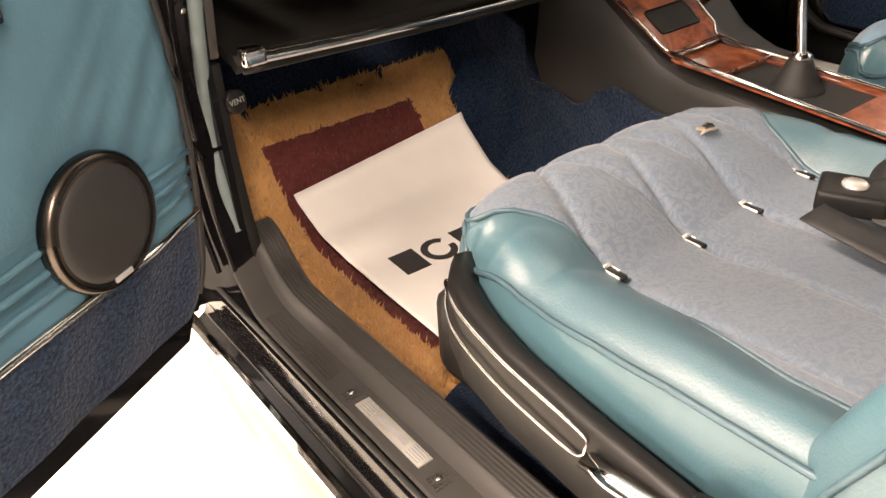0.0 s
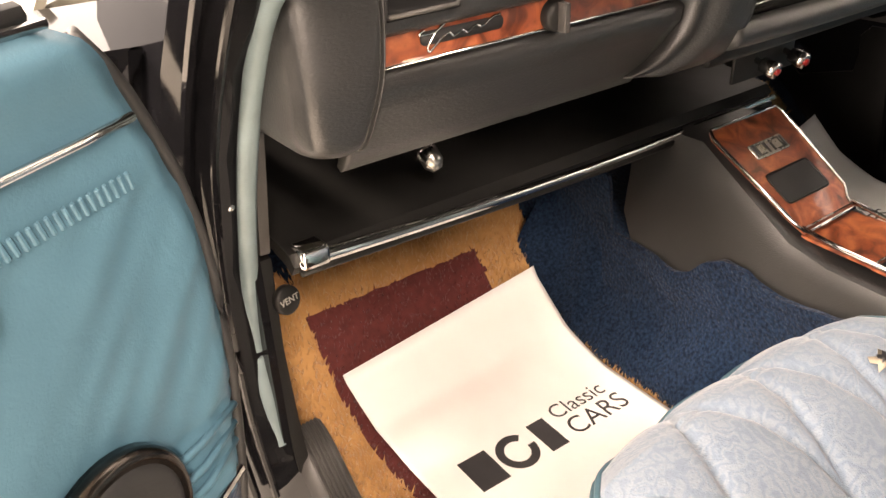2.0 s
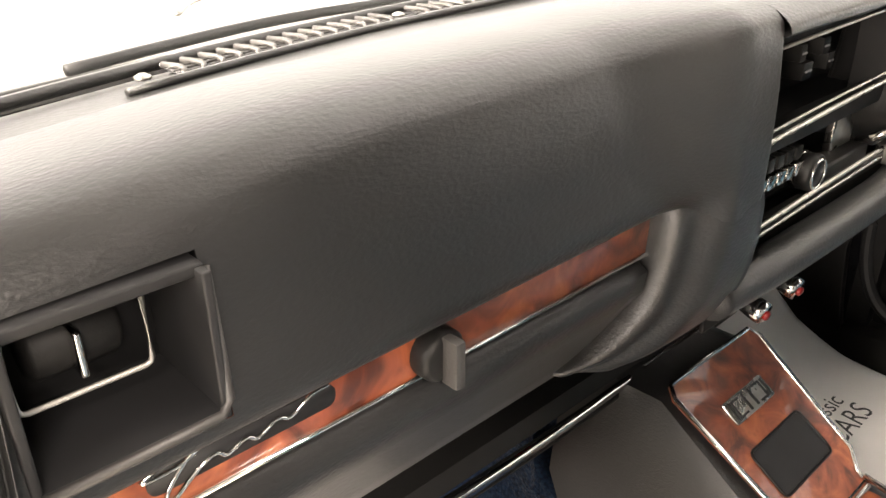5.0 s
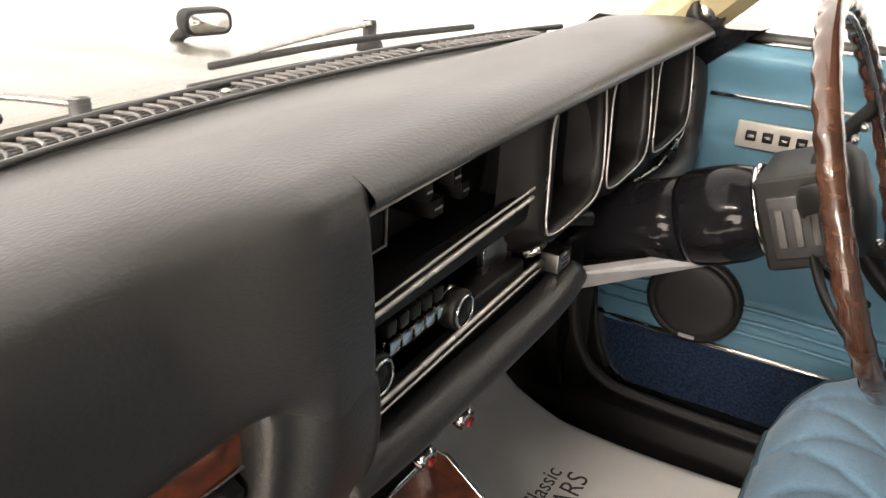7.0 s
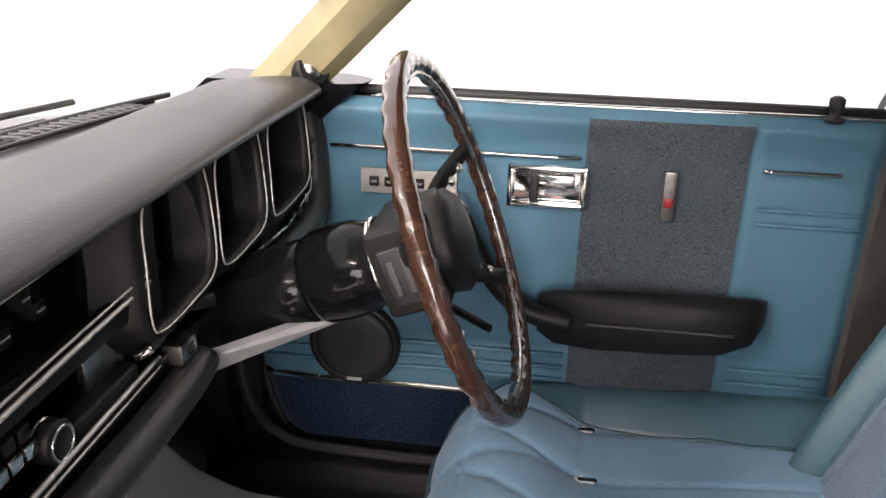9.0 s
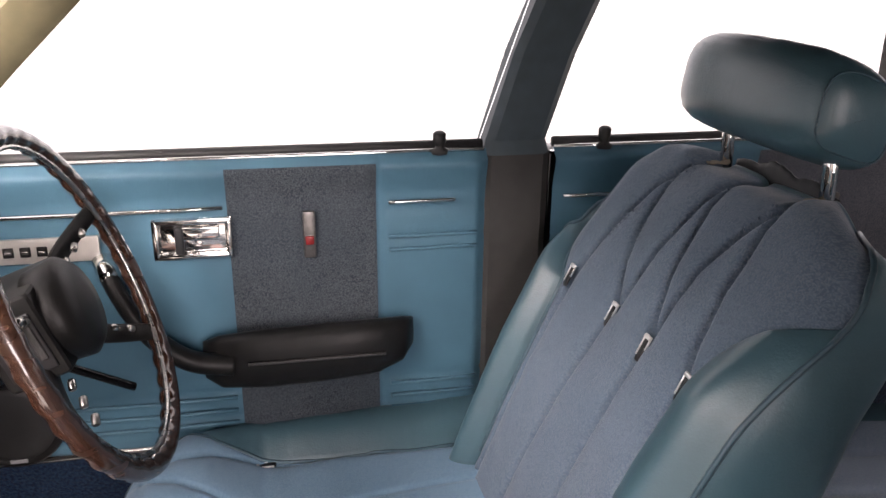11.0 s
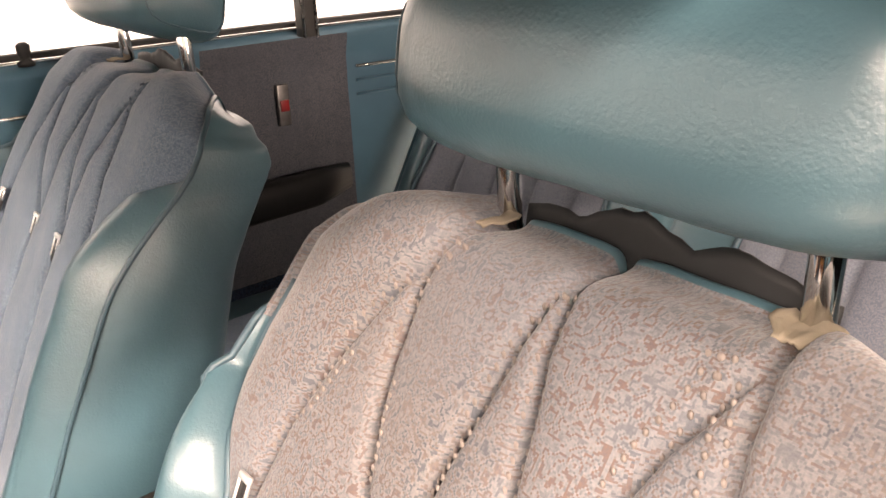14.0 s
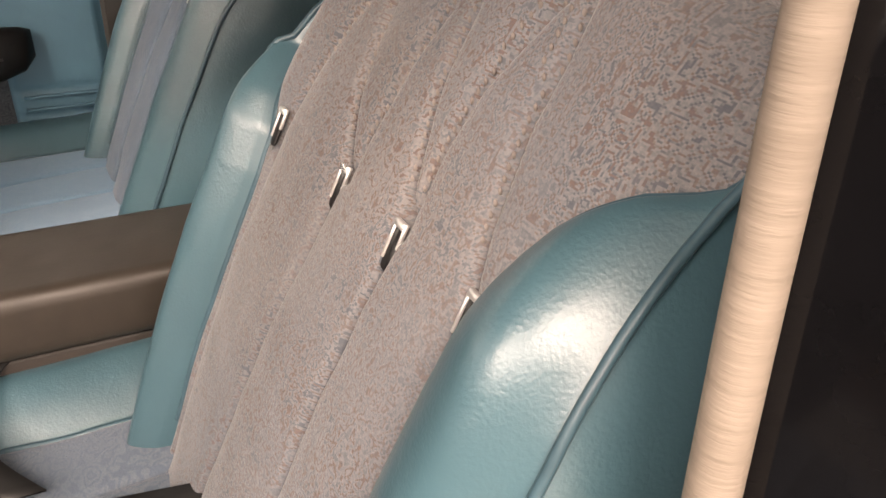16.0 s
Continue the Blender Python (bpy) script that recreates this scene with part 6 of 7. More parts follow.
        part("clip", joined(*clip_bars(m)), CLIP, bu)
    # torn welt and lining under the headrest
    tear = []
    for i in range(26):
        t = i / 25
        x = -0.105 + 0.20 * t
        tear.append((cx + x, -0.196 + dy, 1.072 + dz + (0.004 + 0.012 * abs(math.sin(t * 8)) + 0.004 * noise.noise((t * 20, cx, 0))) * math.sin(math.pi * t)))
    def flap(u, v):
        i = u * 25
        k = min(24, int(i))
        p = Vector(tear[k]).lerp(Vector(tear[k + 1]), i - k)
        return (p.x, p.y - 0.004 + 0.008 * v, 1.030 + dz + (p.z - 1.030 - dz) * (1 - v))
    part("torn_welt", sheet(flap, 50, 8, thick=0.002), TORN, s, "torn dark welt")
    for x0, w in ((0.10, 0.020), (-0.10, 0.022)):
        def scrap(u, v):
            x = x0 + (u - 0.5) * w * (1.1 + 0.5 * math.sin(v * 5))
            return (cx + x, -0.168 + dy + 0.028 * v - 0.02, 1.069 + dz + 0.002 * math.sin(u * 7) * (1 - v) + 0.003 * noise.noise((u * 6, v * 6, cx)))
        part("torn_lining", sheet(scrap, 14, 5, thick=0.0015), FOAM, s, "torn cream lining")
    for x0 in (-0.10, 0.10):
        part("headrest_post", rod((cx + x0, -0.19 + dy, 1.03), (cx + x0, -0.185 + dy, 1.16 + dz), 0.008), CHROME, s, "chrome headrest post")
    # headrest
    secs = []
    W, H, zc, hx = (0.163, 0.0560, 1.160, cx + 0.006) if worn else (0.148, 0.0570, 1.181, cx + 0.014)
    for i in range(41):
        t = -math.cos(math.pi * i / 40)
        e = (1 - abs(t) ** 7) ** 0.30 if abs(t) < 0.999 else 0.0
        f = (1 - abs(t) ** 5) ** 0.42 if abs(t) < 0.999 else 0.0
        ring = []
        for k in range(32):
            b = 2 * math.pi * k / 32
            c, sn = math.cos(b), math.sin(b)
            n = 3.0 if sn > 0 else 4.2
            q = (abs(c) ** n + abs(sn) ** n) ** (-1 / n)
            yy = c * q * 0.054 * max(e, 0.02)
            zz = sn * q * H * max(0.5 * e + 0.5 * f, 0.02)
            ring.append((hx + t * W, (-0.182 if worn else -0.178) + dy + yy - 0.16 * zz - 0.012 * abs(t) ** 2, zc + zz + 0.34 * yy - 0.005 * t * t + 0.0012 * noise.noise((t * 5, c * 2, sn * 2 + cx))))
        secs.append(ring)
    part("headrest", loft(secs), LEATHER, s, "padded blue vinyl headrest")
    for t in (-0.93, 0.93):
        i = int(round(math.acos(-t) / math.pi * 40))
        ring = [Vector((p[0] + (0.001 if t > 0 else -0.001), p[1], p[2])) for p in secs[i]]
        cen = sum(ring, Vector()) / len(ring)
        part("headrest_seam", tube([cen + (p - cen) * 1.006 for p in ring], 0.0013, 5, closed=True), PIPING, s)
    return s, cush


def build_seats():
    P, cushP = front_seat(0.65, 0.0, "blue leather and worn pale velour front passenger seat", True)
    # wear hole with foam in the cushion
    hole = []
    for k in range(12):
        a = 2 * math.pi * k / 12
        r = 0.010 * (1 + 0.5 * math.sin(k * 2.3))
        hole.append((r * 1.5 * math.cos(a), r * math.sin(a)))
    part("wear_hole", move(prism(hole, 0.0015), pose(0.822, 0.512, 0.6345, -6, 0, 20)), FOAM, P, "worn hole showing foam")
    # flat dark patch laid on the foam as the shade inside the hole
    part("wear_shadow", move(prism([(x * 0.55 + 0.003, y * 0.55) for x, y in hole], 0.0012), pose(0.824, 0.512, 0.6362, -6, 0, 20)), DARK, P, "dark patch for the shade in the worn hole")
    # side shield with chrome outline and lever
    sh = thing("seat_shield", None, "black plastic seat side shield with chrome lines and lever", "seat trim")
    prof = []
    secs = []
    for y, zt, zb, x in ((0.555, 0.578, 0.535, 0.470), (0.545, 0.596, 0.515, 0.440), (0.515, 0.600, 0.50, 0.412), (0.47, 0.594, 0.488, 0.396), (0.40, 0.583, 0.480, 0.388), (0.30, 0.574, 0.475, 0.385), (0.20, 0.566, 0.470, 0.386), (0.13, 0.545, 0.46, 0.388), (0.05, 0.54, 0.455, 0.39)):
        secs.append([(x + 0.03, y - 0.01, zb - 0.02), (x + 0.006, y, zb), (x, y, zb + 0.012), (x + 0.001, y, (zt + zb) / 2), (x + 0.002, y, zt - 0.010), (x + 0.008, y, zt), (x + 0.022, y - 0.002, zt - 0.002), (x + 0.035, y - 0.01, zt - 0.02)])
    part("shell", loft(secs), PLASTIC, sh, "black plastic shell")
    line = spline([(0.390, 0.292, 0.552), (0.3855, 0.30, 0.566), (0.3885, 0.40, 0.575), (0.398, 0.475, 0.584), (0.414, 0.516, 0.588), (0.430, 0.534, 0.574), (0.411, 0.514, 0.560), (0.3955, 0.472, 0.552), (0.3865, 0.40, 0.543), (0.3845, 0.31, 0.536), (0.3860, 0.292, 0.542)], 6)
    part("chrome_line", tube([(p.x - 0.0015, p.y, p.z) for p in line], 0.0018, 6, closed=True), CHROME, sh)
    lv = part("recline_lever", tube([(0.378, 0.282, 0.548), (0.374, 0.25, 0.552), (0.376, 0.205, 0.556), (0.384, 0.19, 0.556)], 0.010, 14, flat=0.7), CHROME, sh, "chrome recline lever")
    part("pivot", block(0.376, 0.40, 0.02, 0.19, 0.54, 0.585, 0.012), PLASTIC, sh)
    # belt buckle lying on the cushion
    bl = thing("belt_buckle", None, "black seat belt buckle lying on the cushion", "seat belt")
    z0 = 0.620
    m = pose(0.815, 0.315, z0, 0, 0, 25)
    part("case", move(block(-0.028, 0.028, -0.036, 0.036, -0.012, 0.014, 0.006, 3), m), PLASTIC, bl)
    part("button", move(lathe([(0.014, 0), (0.014, 0.003), (0.010, 0.005)], 20, pose(0, 0, 0.0135)), m), WHITE_LINE, bl, "round silver release button")
    part("webbing", sheet(lambda u, v: (0.795 + 0.19 * u, 0.22 + 0.06 * v + 0.05 * math.sin(u * 3), 0.612 + 0.03 * u), 14, 2, thick=0.002), RUBBER, bl, "black belt webbing")
    wb = tagged(part("lap_belt", sheet(lambda u, v: (0.69 + 0.045 * v + 0.03 * u, 0.06 + 0.26 * u, 0.617 + 0.01 * u), 14, 3, thick=0.002), RUBBER), "black lap belt lying across the seat", "seat belt")
    D, _ = front_seat(1.397, -0.026, "blue leather and blue-grey velour driver's seat", False, 0.014)


def build_rear_seat():
    r = thing("rear_bench", None, "blue leather rear bench with grey-blue pleated cloth panels", "car seat")
    xs = (0.45, 1.62)
    centres = (1.345, 0.725)
    def cw(z):
        return lerp([(0.5, 0.235), (0.95, 0.185), (1.0, 0.175), (1.2, 0.18)], z)
    def yz(t):
        k = [(0, -0.62, 0.56), (0.12, -0.66, 0.62), (0.45, -0.77, 0.82), (0.72, -0.865, 0.99), (0.86, -0.925, 1.095), (0.94, -0.965, 1.14), (1.0, -1.01, 1.155), (1.12, -1.10, 1.13)]
        return lerp([(a, b) for a, b, _ in k], t), lerp([(a, c) for a, _, c in k], t)
    def bk(u, v):
        x = 0.41 + 1.25 * u
        t = 1.12 * v
        y, z = yz(t)
        ex = min(x - 0.41, 1.66 - x)
        side = sstep(0.17, 0.0, ex)
        z -= 0.075 * side * sstep(0.55, 1.0, t) + 0.085 * sstep(0.125, 0.075, abs(x - MID)) * sstep(0.62, 0.95, t)
        y += 0.05 * math.sin(min(1, side * 1.1) * math.pi * 0.8) * sstep(0.0, 0.3, t) - 0.05 * side ** 3
        d = 0
        for c in centres:
            w = cw(z)
            if abs(x - c) < w:
                for k in range(5):
                    x0 = c + (k - 1.5) * 0.091 + 0.02 * sstep(0.95, 1.15, z)
                    d -= 0.011 * groove(x - x0, 0.008)
                d -= 0.006 * groove(abs(x - c) - w, 0.010)
                d += 0.006
        if abs(x - MID) < 0.05:
            d -= 0.01 * groove(x - MID, 0.012)
        return (x, y + d, z + 0.3 * d)
    def key(u, v):
        x = 0.41 + 1.25 * u
        z = yz(1.12 * v)[1]
        return "cloth" if any(abs(x - c) < cw(z) for c in centres) and v < 0.96 else "leather"
    for k, bm in sheet(bk, 190, 90, key, thick=-0.03).items():
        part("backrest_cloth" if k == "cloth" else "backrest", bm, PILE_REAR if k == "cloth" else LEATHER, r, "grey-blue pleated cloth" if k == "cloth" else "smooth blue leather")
    def cu(u, v):
        x, y = 0.42 + 1.23 * u, -0.72 + 0.56 * v
        z = 0.565 + 0.03 * math.sin(v * 2.6)
        for c in centres:
            if abs(x - c) < 0.24:
                for k in range(5):
                    x0 = c + (k - 2) * 0.09 + 0.1 * max(0, y + 0.45) * (k - 2)
                    z -= 0.010 * groove(x - x0, 0.009)
        z -= 0.10 * sstep(0.86, 1.0, v) ** 2
        z += 0.02 * (sstep(0.12, 0.03, u) + sstep(0.88, 0.97, u))
        return (x, y, z)
    def ck(u, v):
        x = 0.42 + 1.23 * u
        return "cloth" if any(abs(x - c) < 0.245 for c in centres) and v > 0.1 else "leather"
    for k, bm in sheet(cu, 170, 50, ck).items():
        part("cushion_cloth" if k == "cloth" else "cushion", bm, PILE_REAR_LIT if k == "cloth" else LEATHER, r, "blue-grey pleated cloth, colour lightened for window light" if k == "cloth" else "smooth blue leather")
    part("cushion_front", sheet(lambda u, v: (0.42 + 1.23 * u, -0.165 + 0.02 * math.sin(v * 3), 0.49 - 0.14 * v), 20, 6, thick=0.01), LEATHER, r)
    for c in centres:
        for k in range(4):
            x = c + (k - 1.5) * 0.091
            v = 0.70 / 1.12
            p = Vector(bk((x - 0.41) / 1.25, v))
            m = plate_pose(p, 0.004)
            bu = part("button_plate", move(prism(rounded(-0.0055, 0.0055, -0.020, 0.012, 0.004, 3), 0.002), m), DARK, r, "black slotted tuft plate")
            part("clip", joined(*clip_bars(m)), CLIP, bu)
        for sg in (-1, 1):
            pts = []
            for v in np.linspace(0.12, 0.9, 40):
                z = yz(1.12 * v)[1]
                x = c + sg * cw(z)
                p = bk((x - 0.41) / 1.25, v)
                pts.append((p[0], p[1] + 0.003, p[2] + 0.002))
            part("seam", tube(pts, 0.0042, 8), PIPING, r)
    solo("parcel_shelf_rear", block(0.45, 1.62, -1.66, -1.05, 1.03, 1.05, 0.004), PILLAR_GREY, "grey rear parcel shelf", "shelf")
    cs = thing("rear_case", None, "beige ribbed padded case on the rear shelf", "case")
    part("body", block(1.02, 1.46, -1.42, -1.28, 1.05, 1.145, 0.018, 3), BEIGE, cs)
    for k in range(7):
        part("rib", block(1.03 + k * 0.016 if k < 3 else 1.05 + k * 0.055, 1.038 + k * 0.016 if k < 3 else 1.06 + k * 0.055, -1.29, -1.274, 1.065, 1.135, 0.004), PAPER if k < 3 else BEIGE, cs)
    bb = thing("rear_belt_buckle", None, "red and black belt buckle on the rear seat", "seat belt")
    part("case", block(1.60, 1.645, -0.60, -0.565, 0.635, 0.665, 0.006), RED, bb)
    part("centre", block(1.597, 1.60, -0.595, -0.57, 0.642, 0.658, 0.001), RUBBER, bb)


# ---- doors ----
def door_panel(name, M, s, label, speaker=True, switches=4):
    """A front door trim. a runs back from its front edge, h is height; s is -1 on the driver's side. The inner face is at 0, towards +y."""
    d = thing(name, M, label, "car door")
    L0 = 0.885
    def P(a, h, n=0.0):
        return (s * a, n, h - (0.03 * sstep(0.68, 0.95, h) if s > 0 else 0.0))
    def front(h):
        return lerp([(0.50, 0.075), (0.515, 0.055), (0.55, 0.040), (0.62, 0.026), (0.70, 0.016), (0.80, 0.013), (0.87, 0.018), (0.93, 0.030), (0.965, 0.043), (1.0, 0.058), (1.03, 0.075), (1.05, 0.092), (1.06, 0.11)], h)
    def puff(a, h):
        n = 0.0
        n += 0.010 * sstep(1.0, 1.045, h) - 0.016 * sstep(1.045, 1.06, h)
        for h0 in (0.975, 0.932):
            n -= 0.003 * groove(h - h0, 0.003)
        for h0 in (0.700, 0.678, 0.656, 0.636):
            n -= 0.0035 * groove(h - h0, 0.0035)
        for a0 in (0.500, 0.722):
            n -= 0.004 * groove(a - a0, 0.005)
        # slack folds in the vinyl
        if h < 0.95 and a < 0.5:
            n += 0.0042 * noise.noise((a * 16 + h * 9, h * 5, 1 + s)) * sstep(0.95, 0.9, h) + 0.0030 * noise.noise((a * 42 + h * 30, h * 9, 4)) * sstep(0.30, 0.05, a) * sstep(0.62, 0.72, h)
        n -= 0.012 * sstep(0.02, 0.0, a - front(h))
        n -= 0.010 * sstep(0.868, 0.885, a)
        return n
    def along(u, h):
        return lerp([(0, front(h)), (0.5, 0.504), (0.7, 0.717), (1, L0)], u)
    def f(u, v):
        h = 0.50 + 0.56 * v
        a = along(u, h)
        return P(a, h, puff(a, h))
    def key(u, v):
        h = 0.50 + 0.56 * v
        if h < 0.607:
            return "carpet"
        return "cloth" if 0.5 < u < 0.7 and h < 1.046 else "vinyl"
    mats = {"carpet": ("kick_carpet", NAVY, "navy carpet kick strip"), "cloth": ("cloth_insert", TWEED, "grey-blue woven cloth insert"), "vinyl": ("trim_panel", VINYL, "stitched blue vinyl panel")}
    for k, bm in sheet(f, 110, 90, key).items():
        if s > 0:
            bmesh.ops.reverse_faces(bm, faces=bm.faces)
        part(mats[k][0], bm, mats[k][1], d, mats[k][2])
    # steel shell behind the trim
    edge = [(front(h) - 0.012, P(0, h)[2]) for h in np.linspace(0.50, 1.05, 14)]
    poly = [(s * a, h) for a, h in edge] + [(s * 0.885, P(0, 1.05)[2]), (s * 0.885, 0.46), (s * 0.09, 0.46)]
    shell = loft([[(x, -0.014, h) for x, h in poly], [(x, -0.10, h) for x, h in poly], [(x, -0.135, h) for x, h in poly]])
    sharp(part("shell", shell, PAINT, d, "gloss black steel door shell"))
    part("edge_trim", tube([P(front(h) - 0.004, h, -0.012) for h in np.linspace(0.51, 1.05, 24)], 0.005, 8), RUBBER, d, "dark rubber edging")
    part("window_seal", tube([P(a, 1.066, -0.020) for a in np.linspace(0.115, 0.88, 6)], 0.008, 8), RUBBER, d)
    part("top_strip", tube([P(a, 1.061, -0.006) for a in np.linspace(0.11, 0.88, 6)], 0.0035, 8), CHROME, d, "chrome strip along the window sill")
    def bar(a0, a1, h, r=0.0035, mat=CHROME, nm="chrome_strip"):
        return part(nm, tube([P(a, h, puff(a, h) + 0.0035) for a in np.linspace(a0, a1, 10)], r, 8, flat=1.0), mat, d)
    bar(0.068 if s > 0 else 0.15, 0.498, 0.991)
    bar(0.735, 0.835, 0.988)
    bar(0.032, 0.875, 0.613, 0.0055)
    # lower embossed welts
    for h0 in (0.689, 0.667, 0.646):
        bar(0.03, 0.497, h0, 0.0035, VINYL, "welt")
        bar(0.735, 0.872, h0, 0.0035, VINYL, "welt")
    for h0 in (0.964, 0.944):
        bar(0.735, 0.87, h0 - 0.03, 0.003, VINYL, "welt")
    if s > 0:
        em = bmesh.new()
        for k in range(28):
            a = 0.084 + k * 0.0068
            x, y, z = P(a, 0.952, puff(a, 0.952) + 0.0012)
            bmesh.ops.create_cube(em, size=1, matrix=Matrix.LocRotScale((x, y, z), Euler((0, 0.25 * s, 0)), (0.0040, 0.003, 0.014)))
        bmesh.ops.bevel(em, geom=list(em.edges), offset=0.001, segments=1, affect="EDGES")
        part("embossing", em, VINYL, d, "row of embossed links", False)
    # speaker
    c = P(0.180, 0.682)
    rim = lathe([(0.071, 0.0), (0.071, 0.010), (0.066, 0.016), (0.062, 0.014)], 48, pose(c[0], 0.002, c[2], -90))
    sp = part("speaker", rim, SPEAKER_RING if s > 0 else PLASTIC, d, "dark metal speaker ring")
    part("speaker_mesh", lathe([(0.063, 0.0), (0.0625, 0.013), (0.05, 0.0165), (0.02, 0.018), (0.002, 0.018)], 48, pose(c[0], 0.002, c[2], -90)), RUBBER, sp, "black mesh grille")
    part("maker_bar", block(c[0] - 0.012, c[0] + 0.012, 0.0145, 0.0185, c[2] - 0.062, c[2] - 0.056, 0.001), ICON, sp)
    # armrest with curved pull
    secs = []
    for a, hm, ht, n in ((0.455, 0.762, 0.030, 0.020), (0.48, 0.765, 0.042, 0.045), (0.54, 0.768, 0.046, 0.056), (0.64, 0.772, 0.046, 0.060), (0.71, 0.775, 0.044, 0.058), (0.75, 0.780, 0.036, 0.045), (0.768, 0.785, 0.022, 0.02)):
        secs.append([P(a, hm + ht * math.sin(b), 0.001 + n * (0.5 + 0.5 * math.cos(b)) ** 0.6) for b in np.linspace(-math.pi, math.pi, 18, endpoint=False)])
    arm = part("armrest", loft(secs), PLASTIC, d, "black padded armrest")
    part("armrest_line", tube([P(a, 0.772, 0.062) for a in np.linspace(0.52, 0.72, 8)], 0.0022, 6), SCUFF, arm)
    pull = spline([P(0.335, 0.915, 0.008), P(0.345, 0.90, 0.032), P(0.365, 0.862, 0.044), P(0.395, 0.815, 0.046), P(0.44, 0.778, 0.046), P(0.50, 0.765, 0.045)], 8)
    part("pull", tube(pull, lambda t: 0.0115 + 0.005 * t, 12), PLASTIC, arm, "black curved door pull")
    part("pull_cap", tube([P(0.332, 0.925, 0.004), P(0.337, 0.913, 0.018), P(0.343, 0.902, 0.030)], lambda t: 0.016 - 0.003 * t, 12), CHROME, arm, "chrome end of the pull")
    # inner handle recess
    hx0, hx1 = sorted((s * 0.400, s * 0.509))
    fr = part("handle_plate", joined(block(hx0, hx1, 0.0, 0.010, 0.970, 0.978, 0.003), block(hx0, hx1, 0.0, 0.010, 0.919, 0.927, 0.003), block(hx0, hx0 + 0.009, 0.0, 0.010, 0.919, 0.978, 0.003), block(hx1 - 0.009, hx1, 0.0, 0.010, 0.919, 0.978, 0.003), block(hx0, hx1, -0.003, 0.002, 0.919, 0.978, 0.001)), CHROME, d, "chrome door handle surround")
    sharp(fr)
    lx = s * 0.437
    part("handle_lever", block(lx - 0.006, lx + 0.006, 0.002, 0.016, 0.928, 0.969, 0.003), DARK, fr, "black handle finger grip")
    part("handle_blade", block(min(lx, lx + s * 0.055), max(lx, lx + s * 0.055), 0.008, 0.013, 0.948, 0.968, 0.002), CHROME, fr)
    if switches > 1:
        x0, x1 = sorted((s * 0.193, s * 0.330))
        pl = sharp(part("switch_plate", block(x0, x1, 0.0, 0.008, 0.925, 0.961, 0.003), WHITE_LINE, d, "silver window switch plate"))
        for k in range(4):
            cx = s * (0.213 + k * 0.0215)
            part("window_switch", block(cx - 0.0068, cx + 0.0068, 0.006, 0.0105, 0.936, 0.950, 0.0012), PLASTIC, pl)
            part("rocker", block(cx - 0.0045, cx + 0.0045, 0.010, 0.0125, 0.941, 0.945, 0.001), DULL_CHROME, pl)
    else:
        x0, x1 = sorted((s * 0.208, s * 0.249))
        pl = sharp(part("switch_plate", block(x0, x1, 0.0, 0.008, 0.885, 0.942, 0.003), CHROME, d, "chrome window switch plate"))
        part("window_switch", block(x0 + 0.012, x1 - 0.012, 0.006, 0.011, 0.900, 0.926, 0.002), DARK, pl)
        part("rocker", block(x0 + 0.014, x1 - 0.014, 0.010, 0.016, 0.910, 0.919, 0.002), DULL_CHROME, pl)
    # courtesy lamp on the cloth
    x0, x1 = sorted((s * 0.609, s * 0.627))
    lp = sharp(part("courtesy_lamp", block(x0, x1, 0.0, 0.008, 0.910, 0.981, 0.003), LAMP_METAL, d, "slim chrome lamp with red lens"))
    part("lens", block(x0 + 0.003, x1 - 0.003, 0.006, 0.010, 0.931, 0.944, 0.001), RED, lp)
    lo = P(0.812, 1.056, -0.004)
    part("lock_pin", lathe([(0.012, 0), (0.013, 0.006), (0.007, 0.009), (0.007, 0.014), (0.0095, 0.018), (0.010, 0.030), (0.005, 0.034)], 14, pose(*lo)), RUBBER, d, "black ribbed lock button")
    return d


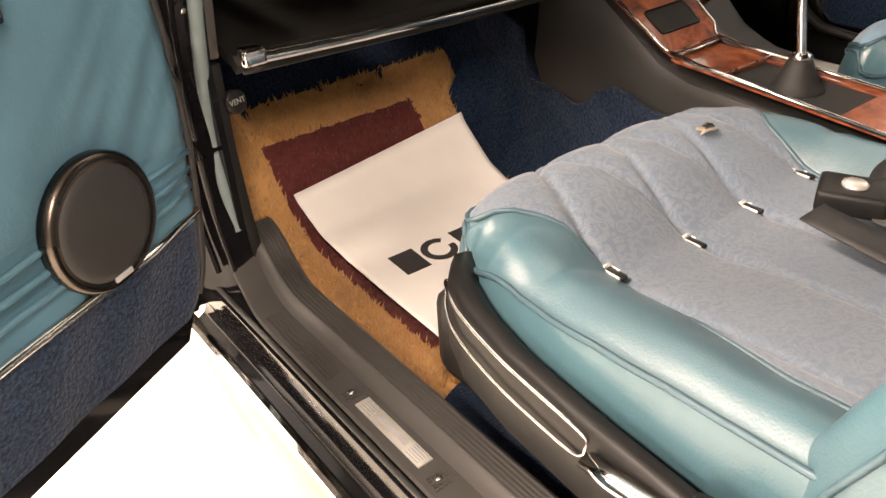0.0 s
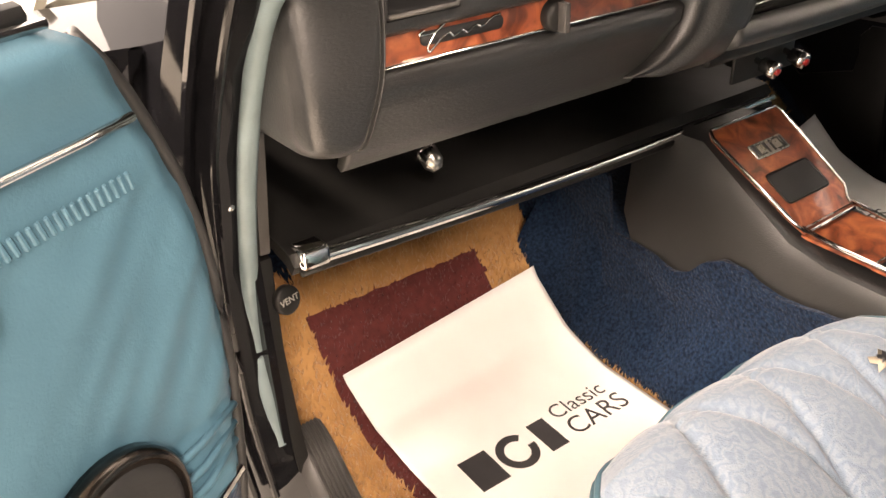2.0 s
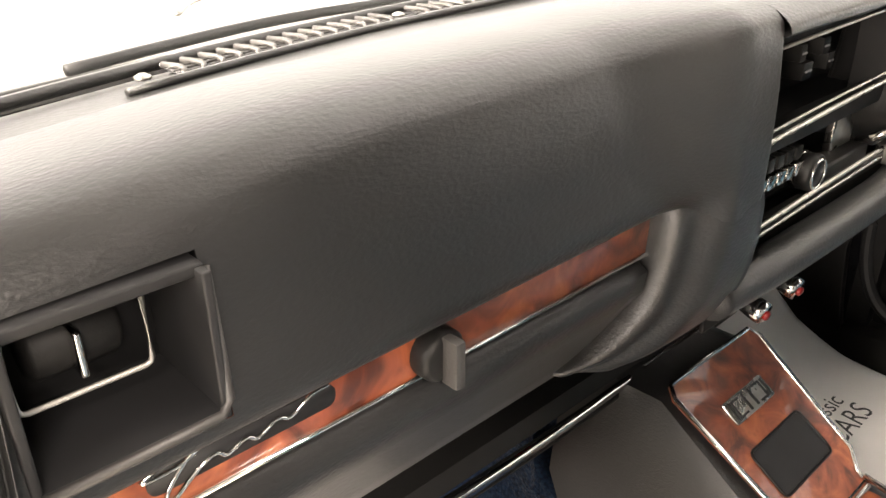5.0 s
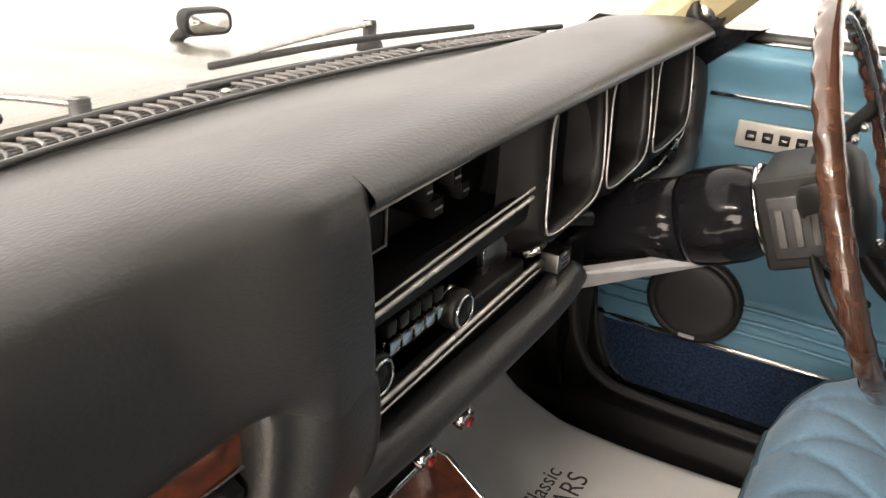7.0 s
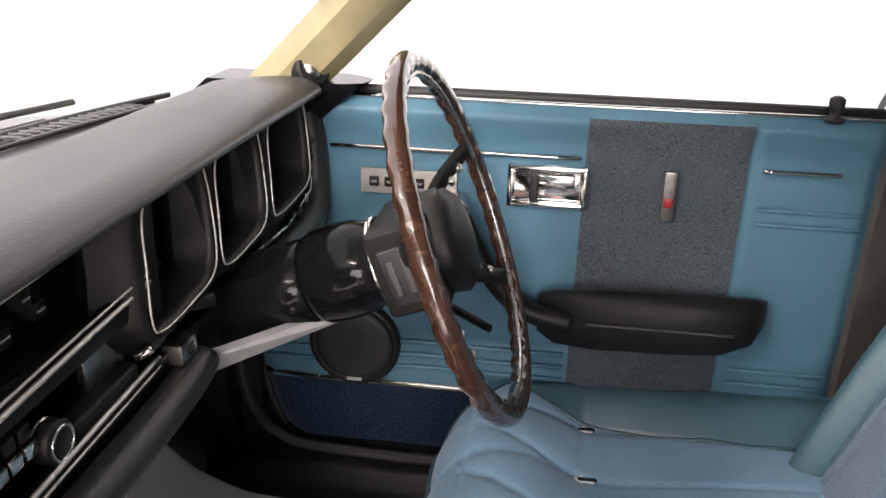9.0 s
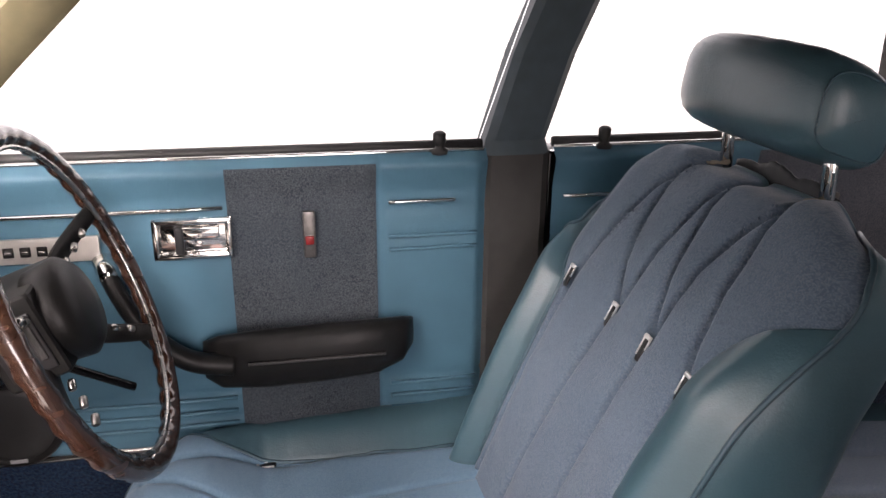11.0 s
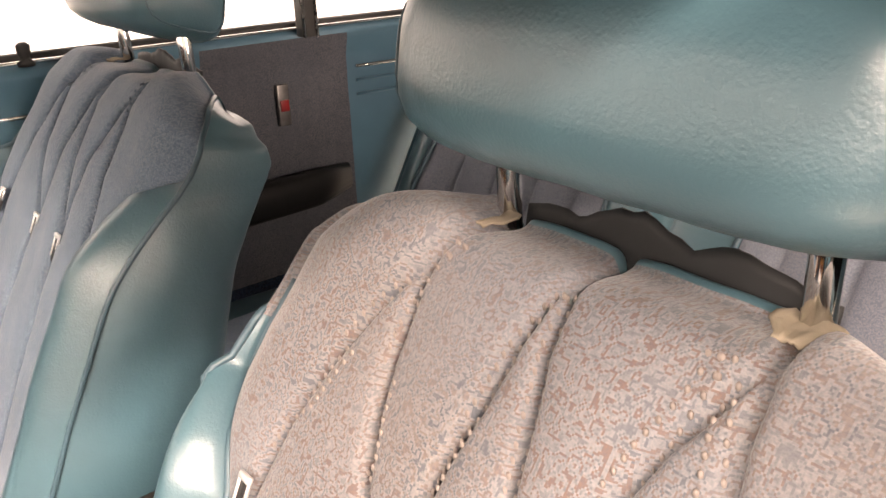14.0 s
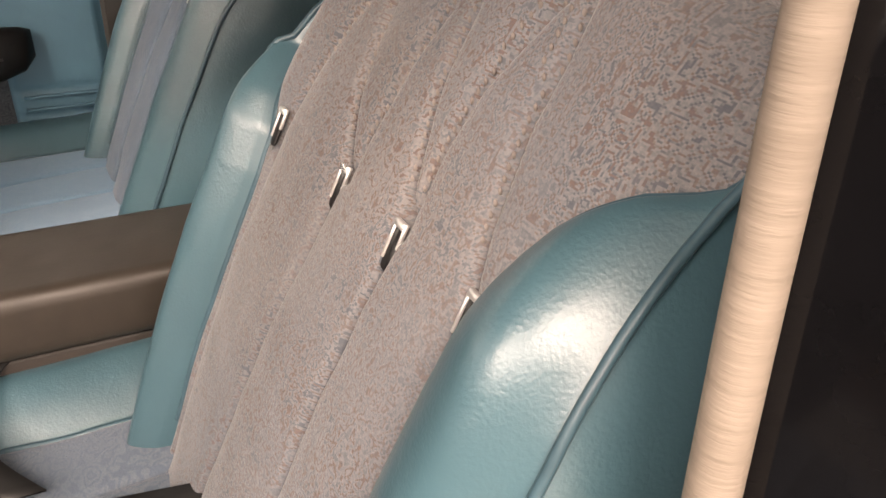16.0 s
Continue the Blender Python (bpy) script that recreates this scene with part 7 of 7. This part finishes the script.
def rear_door():
    d = thing("rear_door", None, "blue vinyl rear door trim with pleated cloth insert", "car door")
    def face(y, h):
        n = 0.010 * sstep(1.0, 1.045, h) - 0.016 * sstep(1.045, 1.06, h)
        for h0 in (0.952, 0.930, 0.700, 0.678, 0.656):
            n -= 0.003 * groove(h - h0, 0.0035)
        if -0.68 < y < -0.40:
            for k in range(9):
                n -= 0.003 * groove(y + 0.40 + k * 0.031, 0.004)
        return n
    Y0, Y1 = -0.058, -0.95
    def f(u, v):
        y, h = Y0 + (Y1 - Y0) * u, 0.50 + 0.56 * v
        return (1.712 - face(y, h) - 0.02 * sstep(-0.5, -0.95, y), y, h)
    def key(u, v):
        y, h = Y0 + (Y1 - Y0) * u, 0.50 + 0.56 * v
        if h < 0.607:
            return "carpet"
        return "cloth" if -0.685 < y < -0.40 and h < 1.046 else "vinyl"
    mats = {"carpet": ("kick_carpet", NAVY, "navy carpet kick strip"), "cloth": ("cloth_insert", TWEED_REAR_LIT, "grey-blue pleated cloth insert"), "vinyl": ("trim_panel", VINYL, "stitched blue vinyl panel")}
    for k, bm in sheet(f, 100, 80, key).items():
        part(mats[k][0], bm, mats[k][1], d, mats[k][2])
    part("shell", block(1.735, 1.80, -0.96, -0.055, 0.46, 1.05, 0.005), PAINT, d, "gloss black steel door shell")
    part("top_strip", tube([(1.717 - 0.02 * sstep(-0.5, -0.95, y), y, 1.061) for y in np.linspace(-0.06, -0.90, 10)], 0.0035, 8), CHROME, d, "chrome strip along the window sill")
    part("window_seal", tube([(1.73 - 0.02 * sstep(-0.5, -0.95, y), y, 1.066) for y in np.linspace(-0.06, -0.90, 10)], 0.008, 8), RUBBER, d)
    for y0, y1, h in ((-0.075, -0.36, 0.985), (-0.70, -0.88, 0.982)):
        part("chrome_strip", tube([(1.708 - 0.02 * sstep(-0.5, -0.95, y), y, h) for y in np.linspace(y0, y1, 6)], 0.0035, 8), CHROME, d)
    for h in (0.955, 0.928):
        part("welt", tube([(1.710 - 0.02 * sstep(-0.5, -0.95, y), y, h) for y in np.linspace(-0.70, -0.90, 6)], 0.003, 6), VINYL, d)
    lp = sharp(part("courtesy_lamp", block(1.700, 1.71, -0.553, -0.530, 0.895, 0.970, 0.003), LAMP_METAL, d, "slim chrome lamp with red lens"))
    part("lens", block(1.697, 1.702, -0.550, -0.533, 0.922, 0.942, 0.001), RED, lp)
    secs = []
    for y, hm, ht, n in ((-0.26, 0.765, 0.022, 0.03), (-0.29, 0.768, 0.036, 0.052), (-0.40, 0.772, 0.038, 0.056), (-0.58, 0.775, 0.036, 0.056), (-0.655, 0.780, 0.026, 0.04)):
        secs.append([(1.711 - n * (0.5 + 0.5 * math.cos(b)) ** 0.6, y, hm + ht * math.sin(b)) for b in np.linspace(-math.pi, math.pi, 16, endpoint=False)])
    part("armrest", loft(secs), PLASTIC, d, "black padded armrest")
    part("lock_pin", lathe([(0.012, 0), (0.013, 0.006), (0.007, 0.009), (0.007, 0.014), (0.0095, 0.018), (0.010, 0.030), (0.005, 0.034)], 14, pose(1.715, -0.138, 1.056)), RUBBER, d, "black ribbed lock button")


def build_doors():
    door_panel("driver_door", pose(1.712, 0.93, 0, 0, 0, 90), -1, "closed blue vinyl driver's door with cloth insert", True, 4)
    door_panel("passenger_door", pose(0.298, 0.812, 0, 0, 0, -90 - 59), 1, "open blue vinyl passenger door with round speaker", True, 1)
    rear_door()
    # passenger door opening: rear edge trim and pillar seal
    line = [(0.285, 0.036, 0.44), (0.302, 0.012, 0.70), (0.321, -0.009, 0.90), (0.331, -0.019, 1.0), (0.341, -0.030, 1.10), (0.352, -0.045, 1.20), (0.375, -0.08, 1.34)]
    solo("door_seal_rear", tube(spline([(x, y - 0.005, z) for x, y, z in line], 8), 0.0092, 14), SEAL_TAN, "tan ribbed cloth seal on the door pillar", "seal")
    post = [[(0.13, y - 0.012, z), (x + 0.006, y - 0.010, z), (x + 0.020, y - 0.022, z), (x + 0.020, -0.30, z), (0.13, -0.30, z)] for x, y, z in line]
    solo("b_post_passenger", loft(post), PAINT, "gloss black door pillar of the passenger opening", "pillar", sharp_deg=20)
    solo("rear_side_passenger", block(0.335, 0.375, -0.98, -0.305, 0.34, 1.05, 0.01), VINYL, "plain blue vinyl rear side on the passenger's side", "wall")
    lat = thing("door_latch", None, "metal striker on the black door pillar", "latch")
    part("plate", block(0.235, 0.27, -0.030, -0.010, 0.80, 0.90, 0.004), DULL_CHROME, lat)
    part("bolt", rod((0.252, -0.012, 0.85), (0.252, 0.010, 0.85), 0.008), DULL_CHROME, lat)


build_ground()
build_floor()
build_sill()
build_front_pillar(-1)
build_front_pillar(1)
build_greenhouse()
build_outside()
build_dash()
build_under_dash()
build_steering()
build_console()
build_floor_items()
build_seats()
build_rear_seat()
build_doors()
